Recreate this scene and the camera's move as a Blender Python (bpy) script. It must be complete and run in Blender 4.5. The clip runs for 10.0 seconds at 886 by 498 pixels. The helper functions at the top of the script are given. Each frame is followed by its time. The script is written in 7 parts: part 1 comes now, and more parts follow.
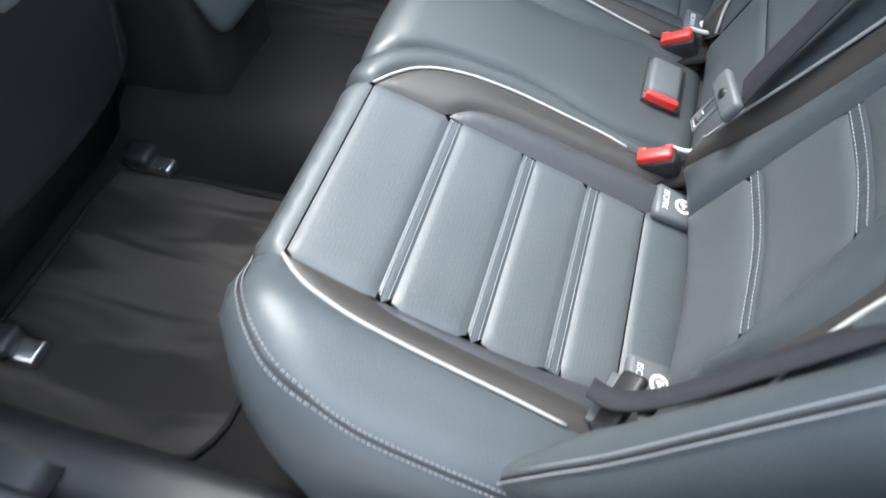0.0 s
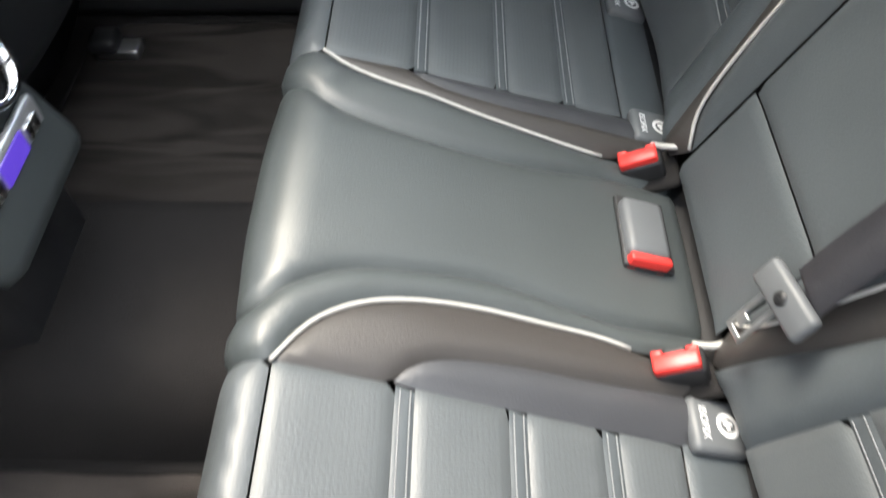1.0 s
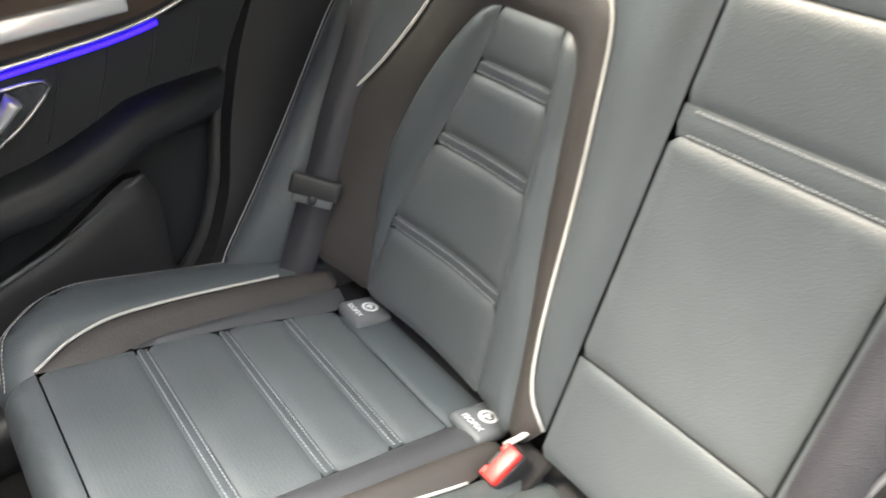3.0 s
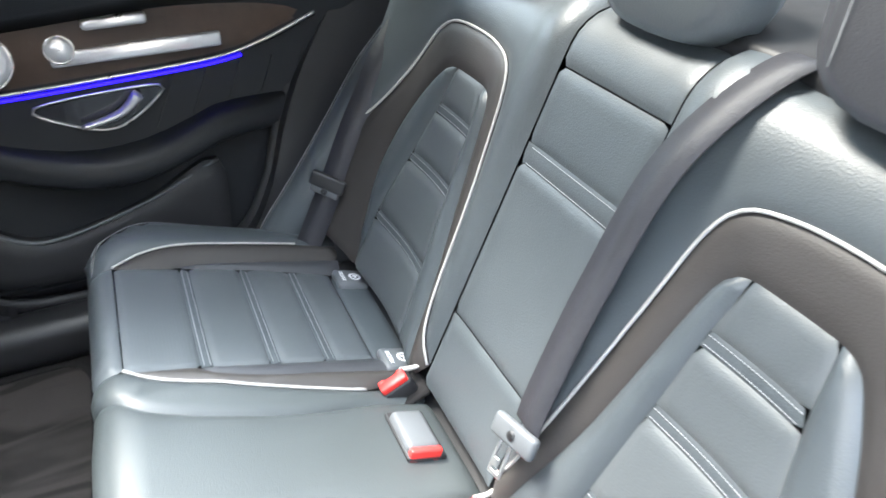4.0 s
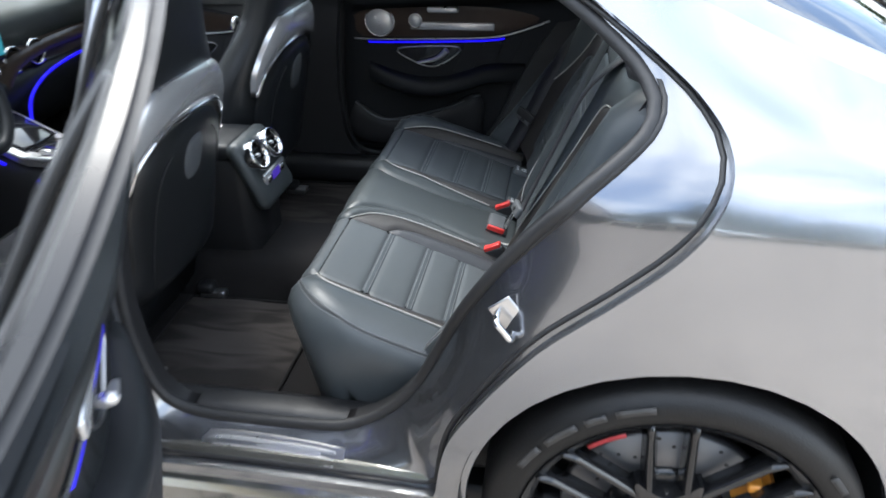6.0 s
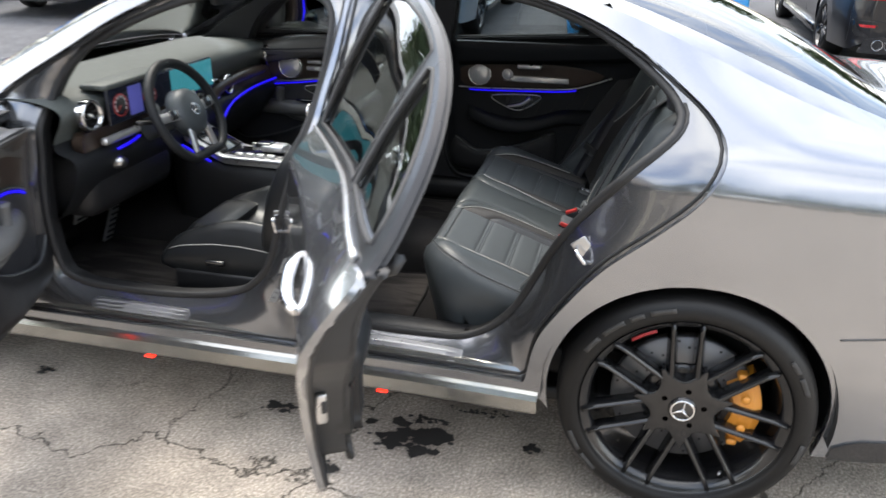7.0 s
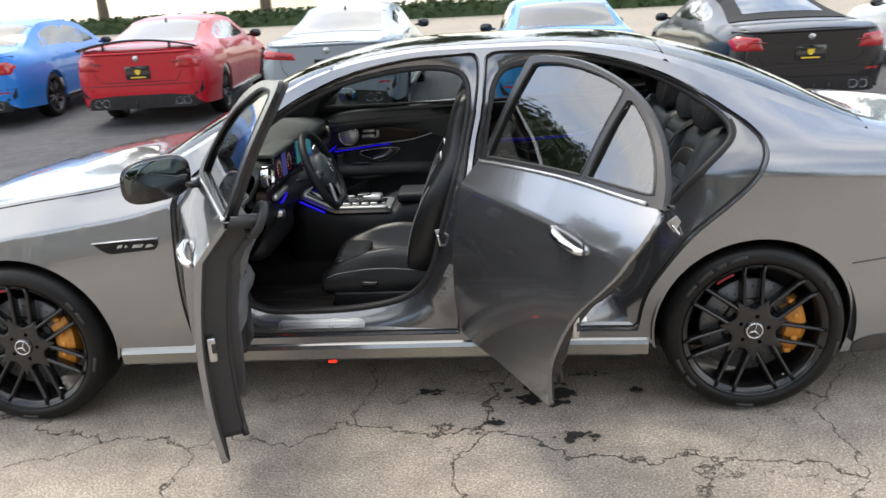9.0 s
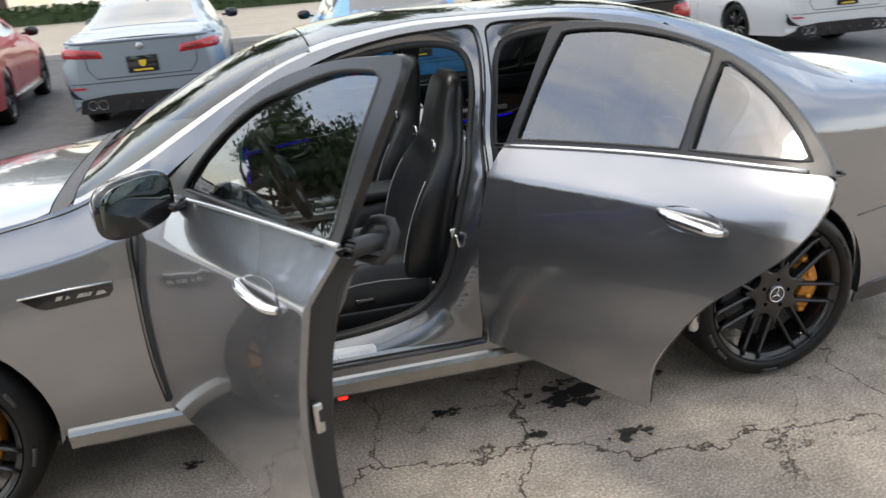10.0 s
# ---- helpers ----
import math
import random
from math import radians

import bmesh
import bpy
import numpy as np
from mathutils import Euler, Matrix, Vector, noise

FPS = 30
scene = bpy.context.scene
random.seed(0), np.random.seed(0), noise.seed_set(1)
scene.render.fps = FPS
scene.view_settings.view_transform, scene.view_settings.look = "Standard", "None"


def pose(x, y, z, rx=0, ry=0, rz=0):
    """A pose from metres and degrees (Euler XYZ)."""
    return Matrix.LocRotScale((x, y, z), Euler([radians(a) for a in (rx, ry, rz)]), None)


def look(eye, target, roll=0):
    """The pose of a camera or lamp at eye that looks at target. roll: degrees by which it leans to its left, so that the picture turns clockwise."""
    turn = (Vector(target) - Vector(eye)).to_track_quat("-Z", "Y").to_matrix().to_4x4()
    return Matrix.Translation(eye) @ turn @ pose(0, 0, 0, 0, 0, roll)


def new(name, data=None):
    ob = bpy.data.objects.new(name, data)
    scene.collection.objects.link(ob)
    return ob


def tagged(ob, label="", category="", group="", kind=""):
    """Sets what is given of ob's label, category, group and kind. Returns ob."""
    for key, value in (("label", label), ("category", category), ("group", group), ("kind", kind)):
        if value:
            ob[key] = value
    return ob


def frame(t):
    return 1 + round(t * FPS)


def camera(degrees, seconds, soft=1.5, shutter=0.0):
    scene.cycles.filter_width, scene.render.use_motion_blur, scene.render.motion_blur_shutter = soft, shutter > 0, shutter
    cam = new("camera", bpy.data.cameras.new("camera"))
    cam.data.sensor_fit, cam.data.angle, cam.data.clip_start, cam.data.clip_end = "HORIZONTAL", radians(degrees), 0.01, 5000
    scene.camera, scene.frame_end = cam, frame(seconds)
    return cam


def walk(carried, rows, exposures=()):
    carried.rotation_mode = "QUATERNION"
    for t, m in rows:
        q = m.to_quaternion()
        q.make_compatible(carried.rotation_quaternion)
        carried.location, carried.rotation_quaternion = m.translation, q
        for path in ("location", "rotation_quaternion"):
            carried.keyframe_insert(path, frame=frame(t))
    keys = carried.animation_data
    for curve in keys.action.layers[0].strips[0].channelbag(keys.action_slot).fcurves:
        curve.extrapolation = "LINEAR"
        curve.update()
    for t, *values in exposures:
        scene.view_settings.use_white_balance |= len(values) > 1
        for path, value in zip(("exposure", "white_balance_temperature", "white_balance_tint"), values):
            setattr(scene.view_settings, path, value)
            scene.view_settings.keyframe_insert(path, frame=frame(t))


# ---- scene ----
cam = camera(60.7, 10.0, shutter=0.35)
PATH = [
    (0, (1.024, -0.925, 1.223), (0.630, 0.260, -0.339), -2.7),
    (0.5, (0.951, -0.73, 1.188), (0.722, 0.454, -0.408), -3.0),
    (1, (0.857, -0.512, 1.159), (0.823, 0.691, -0.438), -0.9),
    (1.5, (0.799, -0.307, 1.14), (0.976, 0.913, -0.435), 1.8),
    (2, (0.757, -0.184, 1.127), (1.15, 1.058, -0.39), 0.7),
    (2.5, (0.769, -0.15, 1.145), (1.441, 1.081, -0.281), -3.0),
    (3, (0.74, -0.278, 1.196), (1.641, 1.039, -0.01), -3.9),
    (3.2, (0.745, -0.361, 1.219), (1.663, 0.993, 0.068), -2.9),
    (4.3, (0.878, -0.864, 1.338), (1.34, 0.767, 0.277), -1.7),
    (4.5, (0.94, -0.948, 1.364), (1.266, 0.716, 0.304), -1.9),
    (5, (1.101, -1.198, 1.395), (1.119, 0.511, 0.356), -2.3),
    (5.5, (1.19, -1.546, 1.4), (1.025, 0.185, 0.411), -1.8),
    (5.7, (1.215, -1.699, 1.42), (0.985, 0.03, 0.442), -1.8),
    (6.8, (1.251, -2.563, 1.559), (0.859, -0.789, 0.722), 1.1),
    (7, (1.226, -2.729, 1.555), (0.805, -0.945, 0.755), 0.7),
    (7.5, (1.144, -3.148, 1.561), (0.709, -1.33, 0.849), 0.4),
    (8, (1.088, -3.448, 1.582), (0.683, -1.605, 0.92), -0.5),
    (8.5, (0.853, -3.641, 1.593), (0.523, -1.77, 0.969), -2.0),
    (9, (0.473, -3.656, 1.606), (0.341, -1.758, 0.987), -3.0),
    (9.5, (0.102, -3.459, 1.592), (0.221, -1.567, 0.955), -4.1),
    (10, (-0.322, -3.208, 1.575), (0.086, -1.37, 0.899), -4.6),
]

walk(cam, [(t, look(eye, target, roll)) for t, eye, target, roll in PATH],
     [(0, 3.4, 6050, 6), (1, 3.5, 7000, 8), (1.5, 3.75, 7600, 9), (2.2, 4.1, 7900, 9), (3.2, 4.7, 7400, 8), (4.5, 4.35, 6050, 6), (5.7, 2.8, 6000, 6), (6.8, 2.25, 6650, 8), (8, 1.9, 6750, 8), (9, 1.4, 6800, 8), (10, 1.15, 6800, 8)])

# ---------- light ----------
SUN_ELEV, SUN_TURN = radians(62), radians(320)
world = bpy.data.worlds.new("sky")
scene.world = world
world.use_nodes = True
wt = world.node_tree
sky = wt.nodes.new("ShaderNodeTexSky")
sky.sky_type = "NISHITA"
sky.sun_disc = False
sky.sun_elevation, sky.sun_rotation = SUN_ELEV, SUN_TURN
sky.dust_density = 2.0
back = wt.nodes["Background"]
back.inputs["Strength"].default_value = 0.15
# broken cloud over the blue
wc = wt.nodes.new("ShaderNodeTexCoord")
wm = wt.nodes.new("ShaderNodeMapping")
wm.inputs["Scale"].default_value = (1.0, 1.0, 2.6)
wn = wt.nodes.new("ShaderNodeTexNoise")
wn.inputs["Scale"].default_value = 2.1
wn.inputs["Detail"].default_value = 7
wn.inputs["Roughness"].default_value = 0.58
wr = wt.nodes.new("ShaderNodeValToRGB")
wr.color_ramp.elements[0].position, wr.color_ramp.elements[1].position = 0.38, 0.64
wx = wt.nodes.new("ShaderNodeMix")
wx.data_type = "RGBA"
wx.inputs[7].default_value = (6.6, 6.6, 6.6, 1)
wt.links.new(wc.outputs["Generated"], wm.inputs["Vector"])
wt.links.new(wm.outputs["Vector"], wn.inputs["Vector"])
wt.links.new(wn.outputs["Fac"], wr.inputs["Fac"])
wt.links.new(wr.outputs["Color"], wx.inputs[0])
wt.links.new(sky.outputs["Color"], wx.inputs[6])
wt.links.new(wx.outputs[2], back.inputs["Color"])

sun = new("sun", bpy.data.lights.new("sun", "SUN"))
sun.data.energy, sun.data.angle, sun.data.color = 0.7, radians(20), (1.0, 0.95, 0.88)
sun.matrix_world = Matrix.Rotation(-SUN_TURN, 4, "Z") @ Matrix.Rotation(-(math.pi / 2 - SUN_ELEV), 4, "X")

# ---------- materials ----------
def mat(name, color, rough=0.5, metal=0.0, vary=0.15, grain=0.0, scale=20.0, coat=0.0, bump=0.0, bump_scale=200.0, spec=0.5, glow=None, glow_power=0.0, rough_vary=0.08):
    """Principled material with colour and gloss that vary at two scales, and a fine relief."""
    m = bpy.data.materials.new(name)
    m.use_nodes = True
    nt = m.node_tree
    b = nt.nodes["Principled BSDF"]
    b.inputs["Metallic"].default_value = metal
    b.inputs["Specular IOR Level"].default_value = spec
    b.inputs["Coat Weight"].default_value = coat
    b.inputs["Coat Roughness"].default_value = 0.03
    tc = nt.nodes.new("ShaderNodeTexCoord")
    n1 = nt.nodes.new("ShaderNodeTexNoise")
    n1.inputs["Scale"].default_value = scale
    n1.inputs["Detail"].default_value = 6
    nt.links.new(tc.outputs["Object"], n1.inputs["Vector"])
    mix = nt.nodes.new("ShaderNodeMix")
    mix.data_type = "RGBA"
    c = Vector(color)
    mix.inputs[6].default_value = (*(c * (1 - vary)), 1)
    mix.inputs[7].default_value = (*(c * (1 + vary)), 1)
    fac = n1.outputs["Fac"]
    n2 = nt.nodes.new("ShaderNodeTexNoise")
    n2.inputs["Scale"].default_value = bump_scale
    n2.inputs["Detail"].default_value = 3
    nt.links.new(tc.outputs["Object"], n2.inputs["Vector"])
    if grain:
        add = nt.nodes.new("ShaderNodeMath")
        add.operation = "MULTIPLY_ADD"
        nt.links.new(n2.outputs["Fac"], add.inputs[0])
        add.inputs[1].default_value = grain
        nt.links.new(fac, add.inputs[2])
        fac = add.outputs[0]
    nt.links.new(fac, mix.inputs[0])
    nt.links.new(mix.outputs[2], b.inputs["Base Color"])
    rr = nt.nodes.new("ShaderNodeMapRange")
    rr.inputs[3].default_value = max(0.02, rough - rough_vary)
    rr.inputs[4].default_value = min(1, rough + rough_vary)
    nt.links.new(n1.outputs["Fac"], rr.inputs[0])
    nt.links.new(rr.outputs[0], b.inputs["Roughness"])
    if bump:
        bn = nt.nodes.new("ShaderNodeBump")
        bn.inputs["Strength"].default_value = bump
        bn.inputs["Distance"].default_value = 0.002
        nt.links.new(n2.outputs["Fac"], bn.inputs["Height"])
        nt.links.new(bn.outputs["Normal"], b.inputs["Normal"])
    if glow:
        b.inputs["Emission Color"].default_value = (*glow, 1)
        b.inputs["Emission Strength"].default_value = glow_power
    return m


def glass_mat(name, color, rough=0.0, mirror=1.75):
    """Thin sheet glass: part see-through in its tint, part mirror by angle."""
    m = bpy.data.materials.new(name)
    m.use_nodes = True
    nt = m.node_tree
    nt.nodes.remove(nt.nodes["Principled BSDF"])
    out = nt.nodes["Material Output"]
    tr = nt.nodes.new("ShaderNodeBsdfTransparent")
    tr.inputs["Color"].default_value = (*color, 1)
    gl = nt.nodes.new("ShaderNodeBsdfGlossy")
    gl.inputs["Roughness"].default_value = rough
    fr = nt.nodes.new("ShaderNodeFresnel")
    fr.inputs["IOR"].default_value = mirror
    mx = nt.nodes.new("ShaderNodeMixShader")
    nt.links.new(fr.outputs[0], mx.inputs[0])
    nt.links.new(tr.outputs[0], mx.inputs[1])
    nt.links.new(gl.outputs[0], mx.inputs[2])
    nt.links.new(mx.outputs[0], out.inputs["Surface"])
    return m


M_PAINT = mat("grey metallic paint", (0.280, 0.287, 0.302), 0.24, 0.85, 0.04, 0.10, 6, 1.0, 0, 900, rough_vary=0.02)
# same body paint again, with the shade of jambs and recesses in its colour
M_PAINT_SHADED = mat("shaded grey metallic paint", (0.175, 0.180, 0.192), 0.22, 0.85, 0.05, 0.08, 8, 1.0, 0, 900, rough_vary=0.02)
M_SHELL = mat("grey door shell", (0.026, 0.027, 0.029), 0.5, 0.1, 0.08, 0, 8, 0.0)
M_SKIRT = mat("satin side skirt paint", (0.34, 0.335, 0.31), 0.20, 0.85, 0.04, 0, 6, 1.0)
M_GLOSS = mat("gloss black trim", (0.012, 0.012, 0.013), 0.12, 0, 0.1, 0, 5, 0.8)
M_FRAME = mat("black window frame paint", (0.012, 0.012, 0.0135), 0.26, 0, 0.1, 0, 5, 0.0, spec=0.45)
M_RUBBER = mat("black rubber", (0.018, 0.018, 0.019), 0.62, 0, 0.2, 0, 30, 0, 0.15, 300)
M_SIDEPRINT = mat("worn raised rubber", (0.034, 0.033, 0.032), 0.7, 0, 0.3, 0.3, 60)
M_TYRE = mat("tyre rubber", (0.008, 0.0078, 0.0078), 0.46, 0, 0.25, 0.3, 18, 0, 0.3, 240, spec=0.28)
M_RIM = mat("satin black wheel", (0.014, 0.014, 0.015), 0.24, 0.2, 0.1, 0, 20, 0.4)
M_DISC = mat("brake disc steel", (0.17, 0.17, 0.174), 0.45, 0.7, 0.12, 0, 40)
M_MARK = mat("dull red rim mark", (0.30, 0.02, 0.025), 0.5)
M_BRONZE = mat("bronze brake caliper", (0.62, 0.25, 0.03), 0.42, 0.1, 0.08, 0, 30, 0.5)
M_CHROME = mat("chrome", (0.75, 0.75, 0.76), 0.08, 1.0, 0.03, 0, 10, rough_vary=0.02)
M_SILVER = mat("silver paint on plastic", (0.58, 0.58, 0.58), 0.30, 0.75, 0.05, 0, 40, 0.3)
M_DARKCHROME = mat("dark chrome", (0.58, 0.58, 0.58), 0.22, 0.7, 0.04, 0, 12)
M_DASH = mat("dark grey-green dash leather", (0.075, 0.083, 0.078), 0.5, 0, 0.10, 0.25, 12, 0, 0.25, 420)
M_SATIN = mat("satin metal", (0.55, 0.55, 0.55), 0.3, 1.0, 0.05, 0, 40)
M_LEATHER = mat("black leather", (0.052, 0.060, 0.065), 0.42, 0, 0.12, 0.25, 14, 0, 0.22, 420)
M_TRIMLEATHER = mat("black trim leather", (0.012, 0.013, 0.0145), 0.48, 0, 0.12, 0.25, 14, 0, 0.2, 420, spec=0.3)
M_SEATLEATHER = mat("smooth black seat leather", (0.010, 0.011, 0.012), 0.36, 0, 0.12, 0.25, 14, 0, 0.22, 420)
M_LEATHER_MID = mat("dark grey-green leather", (0.039, 0.045, 0.046), 0.42, 0, 0.10, 0.25, 9, 0, 0.18, 420)


def perforate(m, pitch):
    """Rows of pin-holes over a leather: dark dots with a small dimple."""
    nt = m.node_tree
    b = nt.nodes["Principled BSDF"]
    tc = nt.nodes.new("ShaderNodeTexCoord")
    sep = nt.nodes.new("ShaderNodeSeparateXYZ")
    nt.links.new(tc.outputs["Object"], sep.inputs[0])

    def op(kind, a, c=None):
        n = nt.nodes.new("ShaderNodeMath")
        n.operation = kind
        for k, v in enumerate((a, c)):
            if isinstance(v, (int, float)):
                n.inputs[k].default_value = v
            elif v is not None:
                nt.links.new(v, n.inputs[k])
        return n.outputs[0]
    w = 2 * math.pi / pitch
    u = op("MULTIPLY", op("ADD", sep.outputs[0], sep.outputs[2]), w * .8)
    v = op("MULTIPLY", sep.outputs[1], w)
    d = op("MULTIPLY", op("COSINE", op("ADD", u, v)), op("COSINE", op("SUBTRACT", u, v)))
    d = op("GREATER_THAN", d, .55)
    old = b.inputs["Base Color"].links[0].from_socket
    mx = nt.nodes.new("ShaderNodeMix")
    mx.data_type = "RGBA"
    nt.links.new(op("MULTIPLY", d, .22), mx.inputs[0])
    nt.links.new(old, mx.inputs[6])
    mx.inputs[7].default_value = (.012, .012, .012, 1)
    nt.links.new(mx.outputs[2], b.inputs["Base Color"])
    return m


M_PERF = perforate(mat("perforated black leather", (0.064, 0.071, 0.075), 0.43, 0, 0.12, 0.25, 14, 0, 0.22, 420), .0052)
M_BROWN = mat("grey-brown leather", (0.030, 0.0265, 0.0245), 0.55, 0, 0.10, 0.25, 12, 0, 0.22, 420)
M_ROLL = mat("dark bolster leather", (0.036, 0.037, 0.041), 0.40, 0, 0.12, 0.25, 14, 0, 0.22, 420)
# black leather whose sky sheen is put into a greyer base colour
M_SHEENLEATHER = mat("black door leather greyed with sky sheen", (0.115, 0.115, 0.113), 0.40, 0, 0.10, 0.25, 12, 0, 0.22, 420)
M_PIPE = mat("white piping", (0.37, 0.36, 0.34), 0.5, 0, 0.06, 0, 60)
M_THREAD = mat("white thread", (0.26, 0.265, 0.27), 0.7, 0, 0.12, 0, 90)
M_CARPET = mat("black carpet", (0.012, 0.011, 0.0108), 0.95, 0, 0.35, 0.6, 25, 0, 0.8, 700, spec=0.2)
M_MAT = mat("brushed floor mat", (0.027, 0.0235, 0.0215), 0.95, 0, 0.25, 0.6, 9, 0, 0.9, 600, spec=0.2)


def brushed(m):
    """Broad strokes over a pile, where it was swept one way and the other."""
    nt = m.node_tree
    b = nt.nodes["Principled BSDF"]
    tc = nt.nodes.new("ShaderNodeTexCoord")
    mp = nt.nodes.new("ShaderNodeMapping")
    mp.inputs["Rotation"].default_value = (0, 0, radians(52))
    mp.inputs["Scale"].default_value = (3.2, 15.0, 1.0)
    n = nt.nodes.new("ShaderNodeTexNoise")
    n.inputs["Scale"].default_value, n.inputs["Detail"].default_value, n.inputs["Distortion"].default_value = 1.0, 1.5, .9
    r = nt.nodes.new("ShaderNodeMapRange")
    r.inputs[1].default_value, r.inputs[2].default_value, r.inputs[3].default_value, r.inputs[4].default_value = .42, .58, .62, 1.45
    nt.links.new(tc.outputs["Object"], mp.inputs["Vector"])
    nt.links.new(mp.outputs["Vector"], n.inputs["Vector"])
    nt.links.new(n.outputs["Fac"], r.inputs[0])
    mx = nt.nodes.new("ShaderNodeMix")
    mx.data_type, mx.blend_type = "RGBA", "MULTIPLY"
    mx.inputs[0].default_value = 1.0
    nt.links.new(b.inputs["Base Color"].links[0].from_socket, mx.inputs[6])
    nt.links.new(r.outputs[0], mx.inputs[7])
    nt.links.new(mx.outputs[2], b.inputs["Base Color"])


brushed(M_MAT)
M_PLASTIC = mat("black plastic", (0.011, 0.011, 0.012), 0.5, 0, 0.12, 0, 25, 0, 0.12, 380)
M_PLASTIC_G = mat("grey plastic", (0.085, 0.09, 0.095), 0.5, 0, 0.08, 0, 25, 0, 0.1, 380)
M_RED = mat("red plastic", (0.62, 0.035, 0.03), 0.4, 0, 0.08, 0, 30)
M_BELT = mat("seat belt webbing", (0.022, 0.022, 0.026), 0.45, 0, 0.15, 0.5, 40, 0, 0.5, 700)
M_WOOD = mat("dark open pore wood", (0.035, 0.024, 0.018), 0.35, 0, 0.5, 0.3, 22, 0.2, 0.1, 200)
M_BLUE = mat("blue light strip", (0.02, 0.01, 0.3), 0.5, glow=(0.012, 0.004, 1.0), glow_power=0.24)
M_REDLAMP = mat("red door lamp", (0.5, 0.02, 0.01), 0.4, glow=(1.0, 0.02, 0.01), glow_power=1.0)
M_WHITE = mat("white print", (0.7, 0.7, 0.7), 0.6)
M_PAPER = mat("dull sticker paper", (0.22, 0.22, 0.22), 0.6)
M_HEADLINER = mat("grey headliner", (0.10, 0.10, 0.105), 0.9, 0, 0.08, 0.3, 30, 0, 0.2, 500)
M_GLASS = glass_mat("tinted window glass", (0.62, 0.65, 0.65), 0.0, 2.7)
M_SIDEGLASS = glass_mat("light tinted window glass", (0.72, 0.76, 0.76), 0.0, 1.7)
M_REARGLASS = glass_mat("rear window glass", (0.40, 0.43, 0.43), 0.0, 2.2)
M_CLEAR = glass_mat("windscreen glass", (0.84, 0.88, 0.87), 0.0, 1.5)
M_ROOF = glass_mat("roof glass", (0.88, 0.90, 0.90), 0.0, 1.8)
M_DIAL = mat("instrument screen", (0.01, 0.012, 0.02), 0.15, coat=0.5)

# ---------- building kit ----------
from mathutils.geometry import delaunay_2d_cdt


def mesh_of(name, vf, material, smooth=True):
    me = bpy.data.meshes.new(name)
    me.from_pydata([tuple(map(float, v)) for v in vf[0]], [], [tuple(f) for f in vf[1]])
    me.validate()
    me.materials.append(material)
    bm = bmesh.new()
    bm.from_mesh(me)
    bmesh.ops.recalc_face_normals(bm, faces=bm.faces)
    bm.to_mesh(me)
    bm.free()
    if smooth:
        me.polygons.foreach_set("use_smooth", [True] * len(me.polygons))
    return me


def part(name, vf, material, parent, label="", smooth=True, shift=None):
    """One mesh object under a thing or a part. shift: what is taken off the places, for a parent that stands there."""
    if shift is not None:
        vf = (np.array(vf[0], float).reshape(-1, 3) - np.array(shift), vf[1])
    ob = new(name, mesh_of(name, vf, material, smooth))
    if parent is not None:
        ob.parent = parent
    if label:
        ob["label"] = label
    return ob


def thing(name, label, category, group="", kind="", at=(0, 0, 0), parent=None):
    ob = new(name)
    ob.location = at
    ob.empty_display_size = 0.1
    if parent is not None:
        ob.parent = parent
        if label:
            ob["label"] = label
    else:
        tagged(ob, label, category, group, kind)
    return ob


def join(*vfs):
    V, F, n = [], [], 0
    for v, f in vfs:
        v = np.array(v, float).reshape(-1, 3)
        V.append(v)
        F += [tuple(i + n for i in q) for q in f]
        n += len(v)
    return np.concatenate(V), F


def moved(vf, m):
    v = np.array(vf[0], float)
    a = np.array(m)
    return v @ a[:3, :3].T + a[:3, 3], vf[1]


def pchip(table):
    """A smooth function through the (x, value) pairs, without overshoot."""
    xs, ys = np.array(table, float).T
    h, d = np.diff(xs), np.diff(ys) / np.diff(xs)
    m = np.zeros(len(xs))
    for i in range(1, len(xs) - 1):
        if d[i - 1] * d[i] > 0:
            w1, w2 = 2 * h[i] + h[i - 1], h[i] + 2 * h[i - 1]
            m[i] = (w1 + w2) / (w1 / d[i - 1] + w2 / d[i])
    m[0], m[-1] = d[0], d[-1]

    def at(x):
        x = np.clip(np.asarray(x, float), xs[0], xs[-1])
        i = np.clip(np.searchsorted(xs, x) - 1, 0, len(xs) - 2)
        t = (x - xs[i]) / h[i]
        return (ys[i] * (1 + 2 * t) * (1 - t) ** 2 + m[i] * h[i] * t * (1 - t) ** 2
                + ys[i + 1] * t * t * (3 - 2 * t) - m[i + 1] * h[i] * t * t * (1 - t))
    return at


def curve(pts, n=6, closed=False):
    """Catmull-Rom through the points, n steps a piece. A point given twice makes a corner."""
    p = np.array(pts, float)
    k = len(p)
    out = []
    for i in range(k if closed else k - 1):
        if closed:
            a, b, c, d = p[(i - 1) % k], p[i], p[(i + 1) % k], p[(i + 2) % k]
        else:
            a, b, c, d = p[max(i - 1, 0)], p[i], p[i + 1], p[min(i + 2, k - 1)]
        if np.allclose(b, c):
            continue
        for s in np.arange(n) / n:
            out.append(0.5 * (2 * b + (c - a) * s + (2 * a - 5 * b + 4 * c - d) * s * s + (3 * b - a - 3 * c + d) * s ** 3))
    if not closed:
        out.append(p[-1])
    return np.array(out)


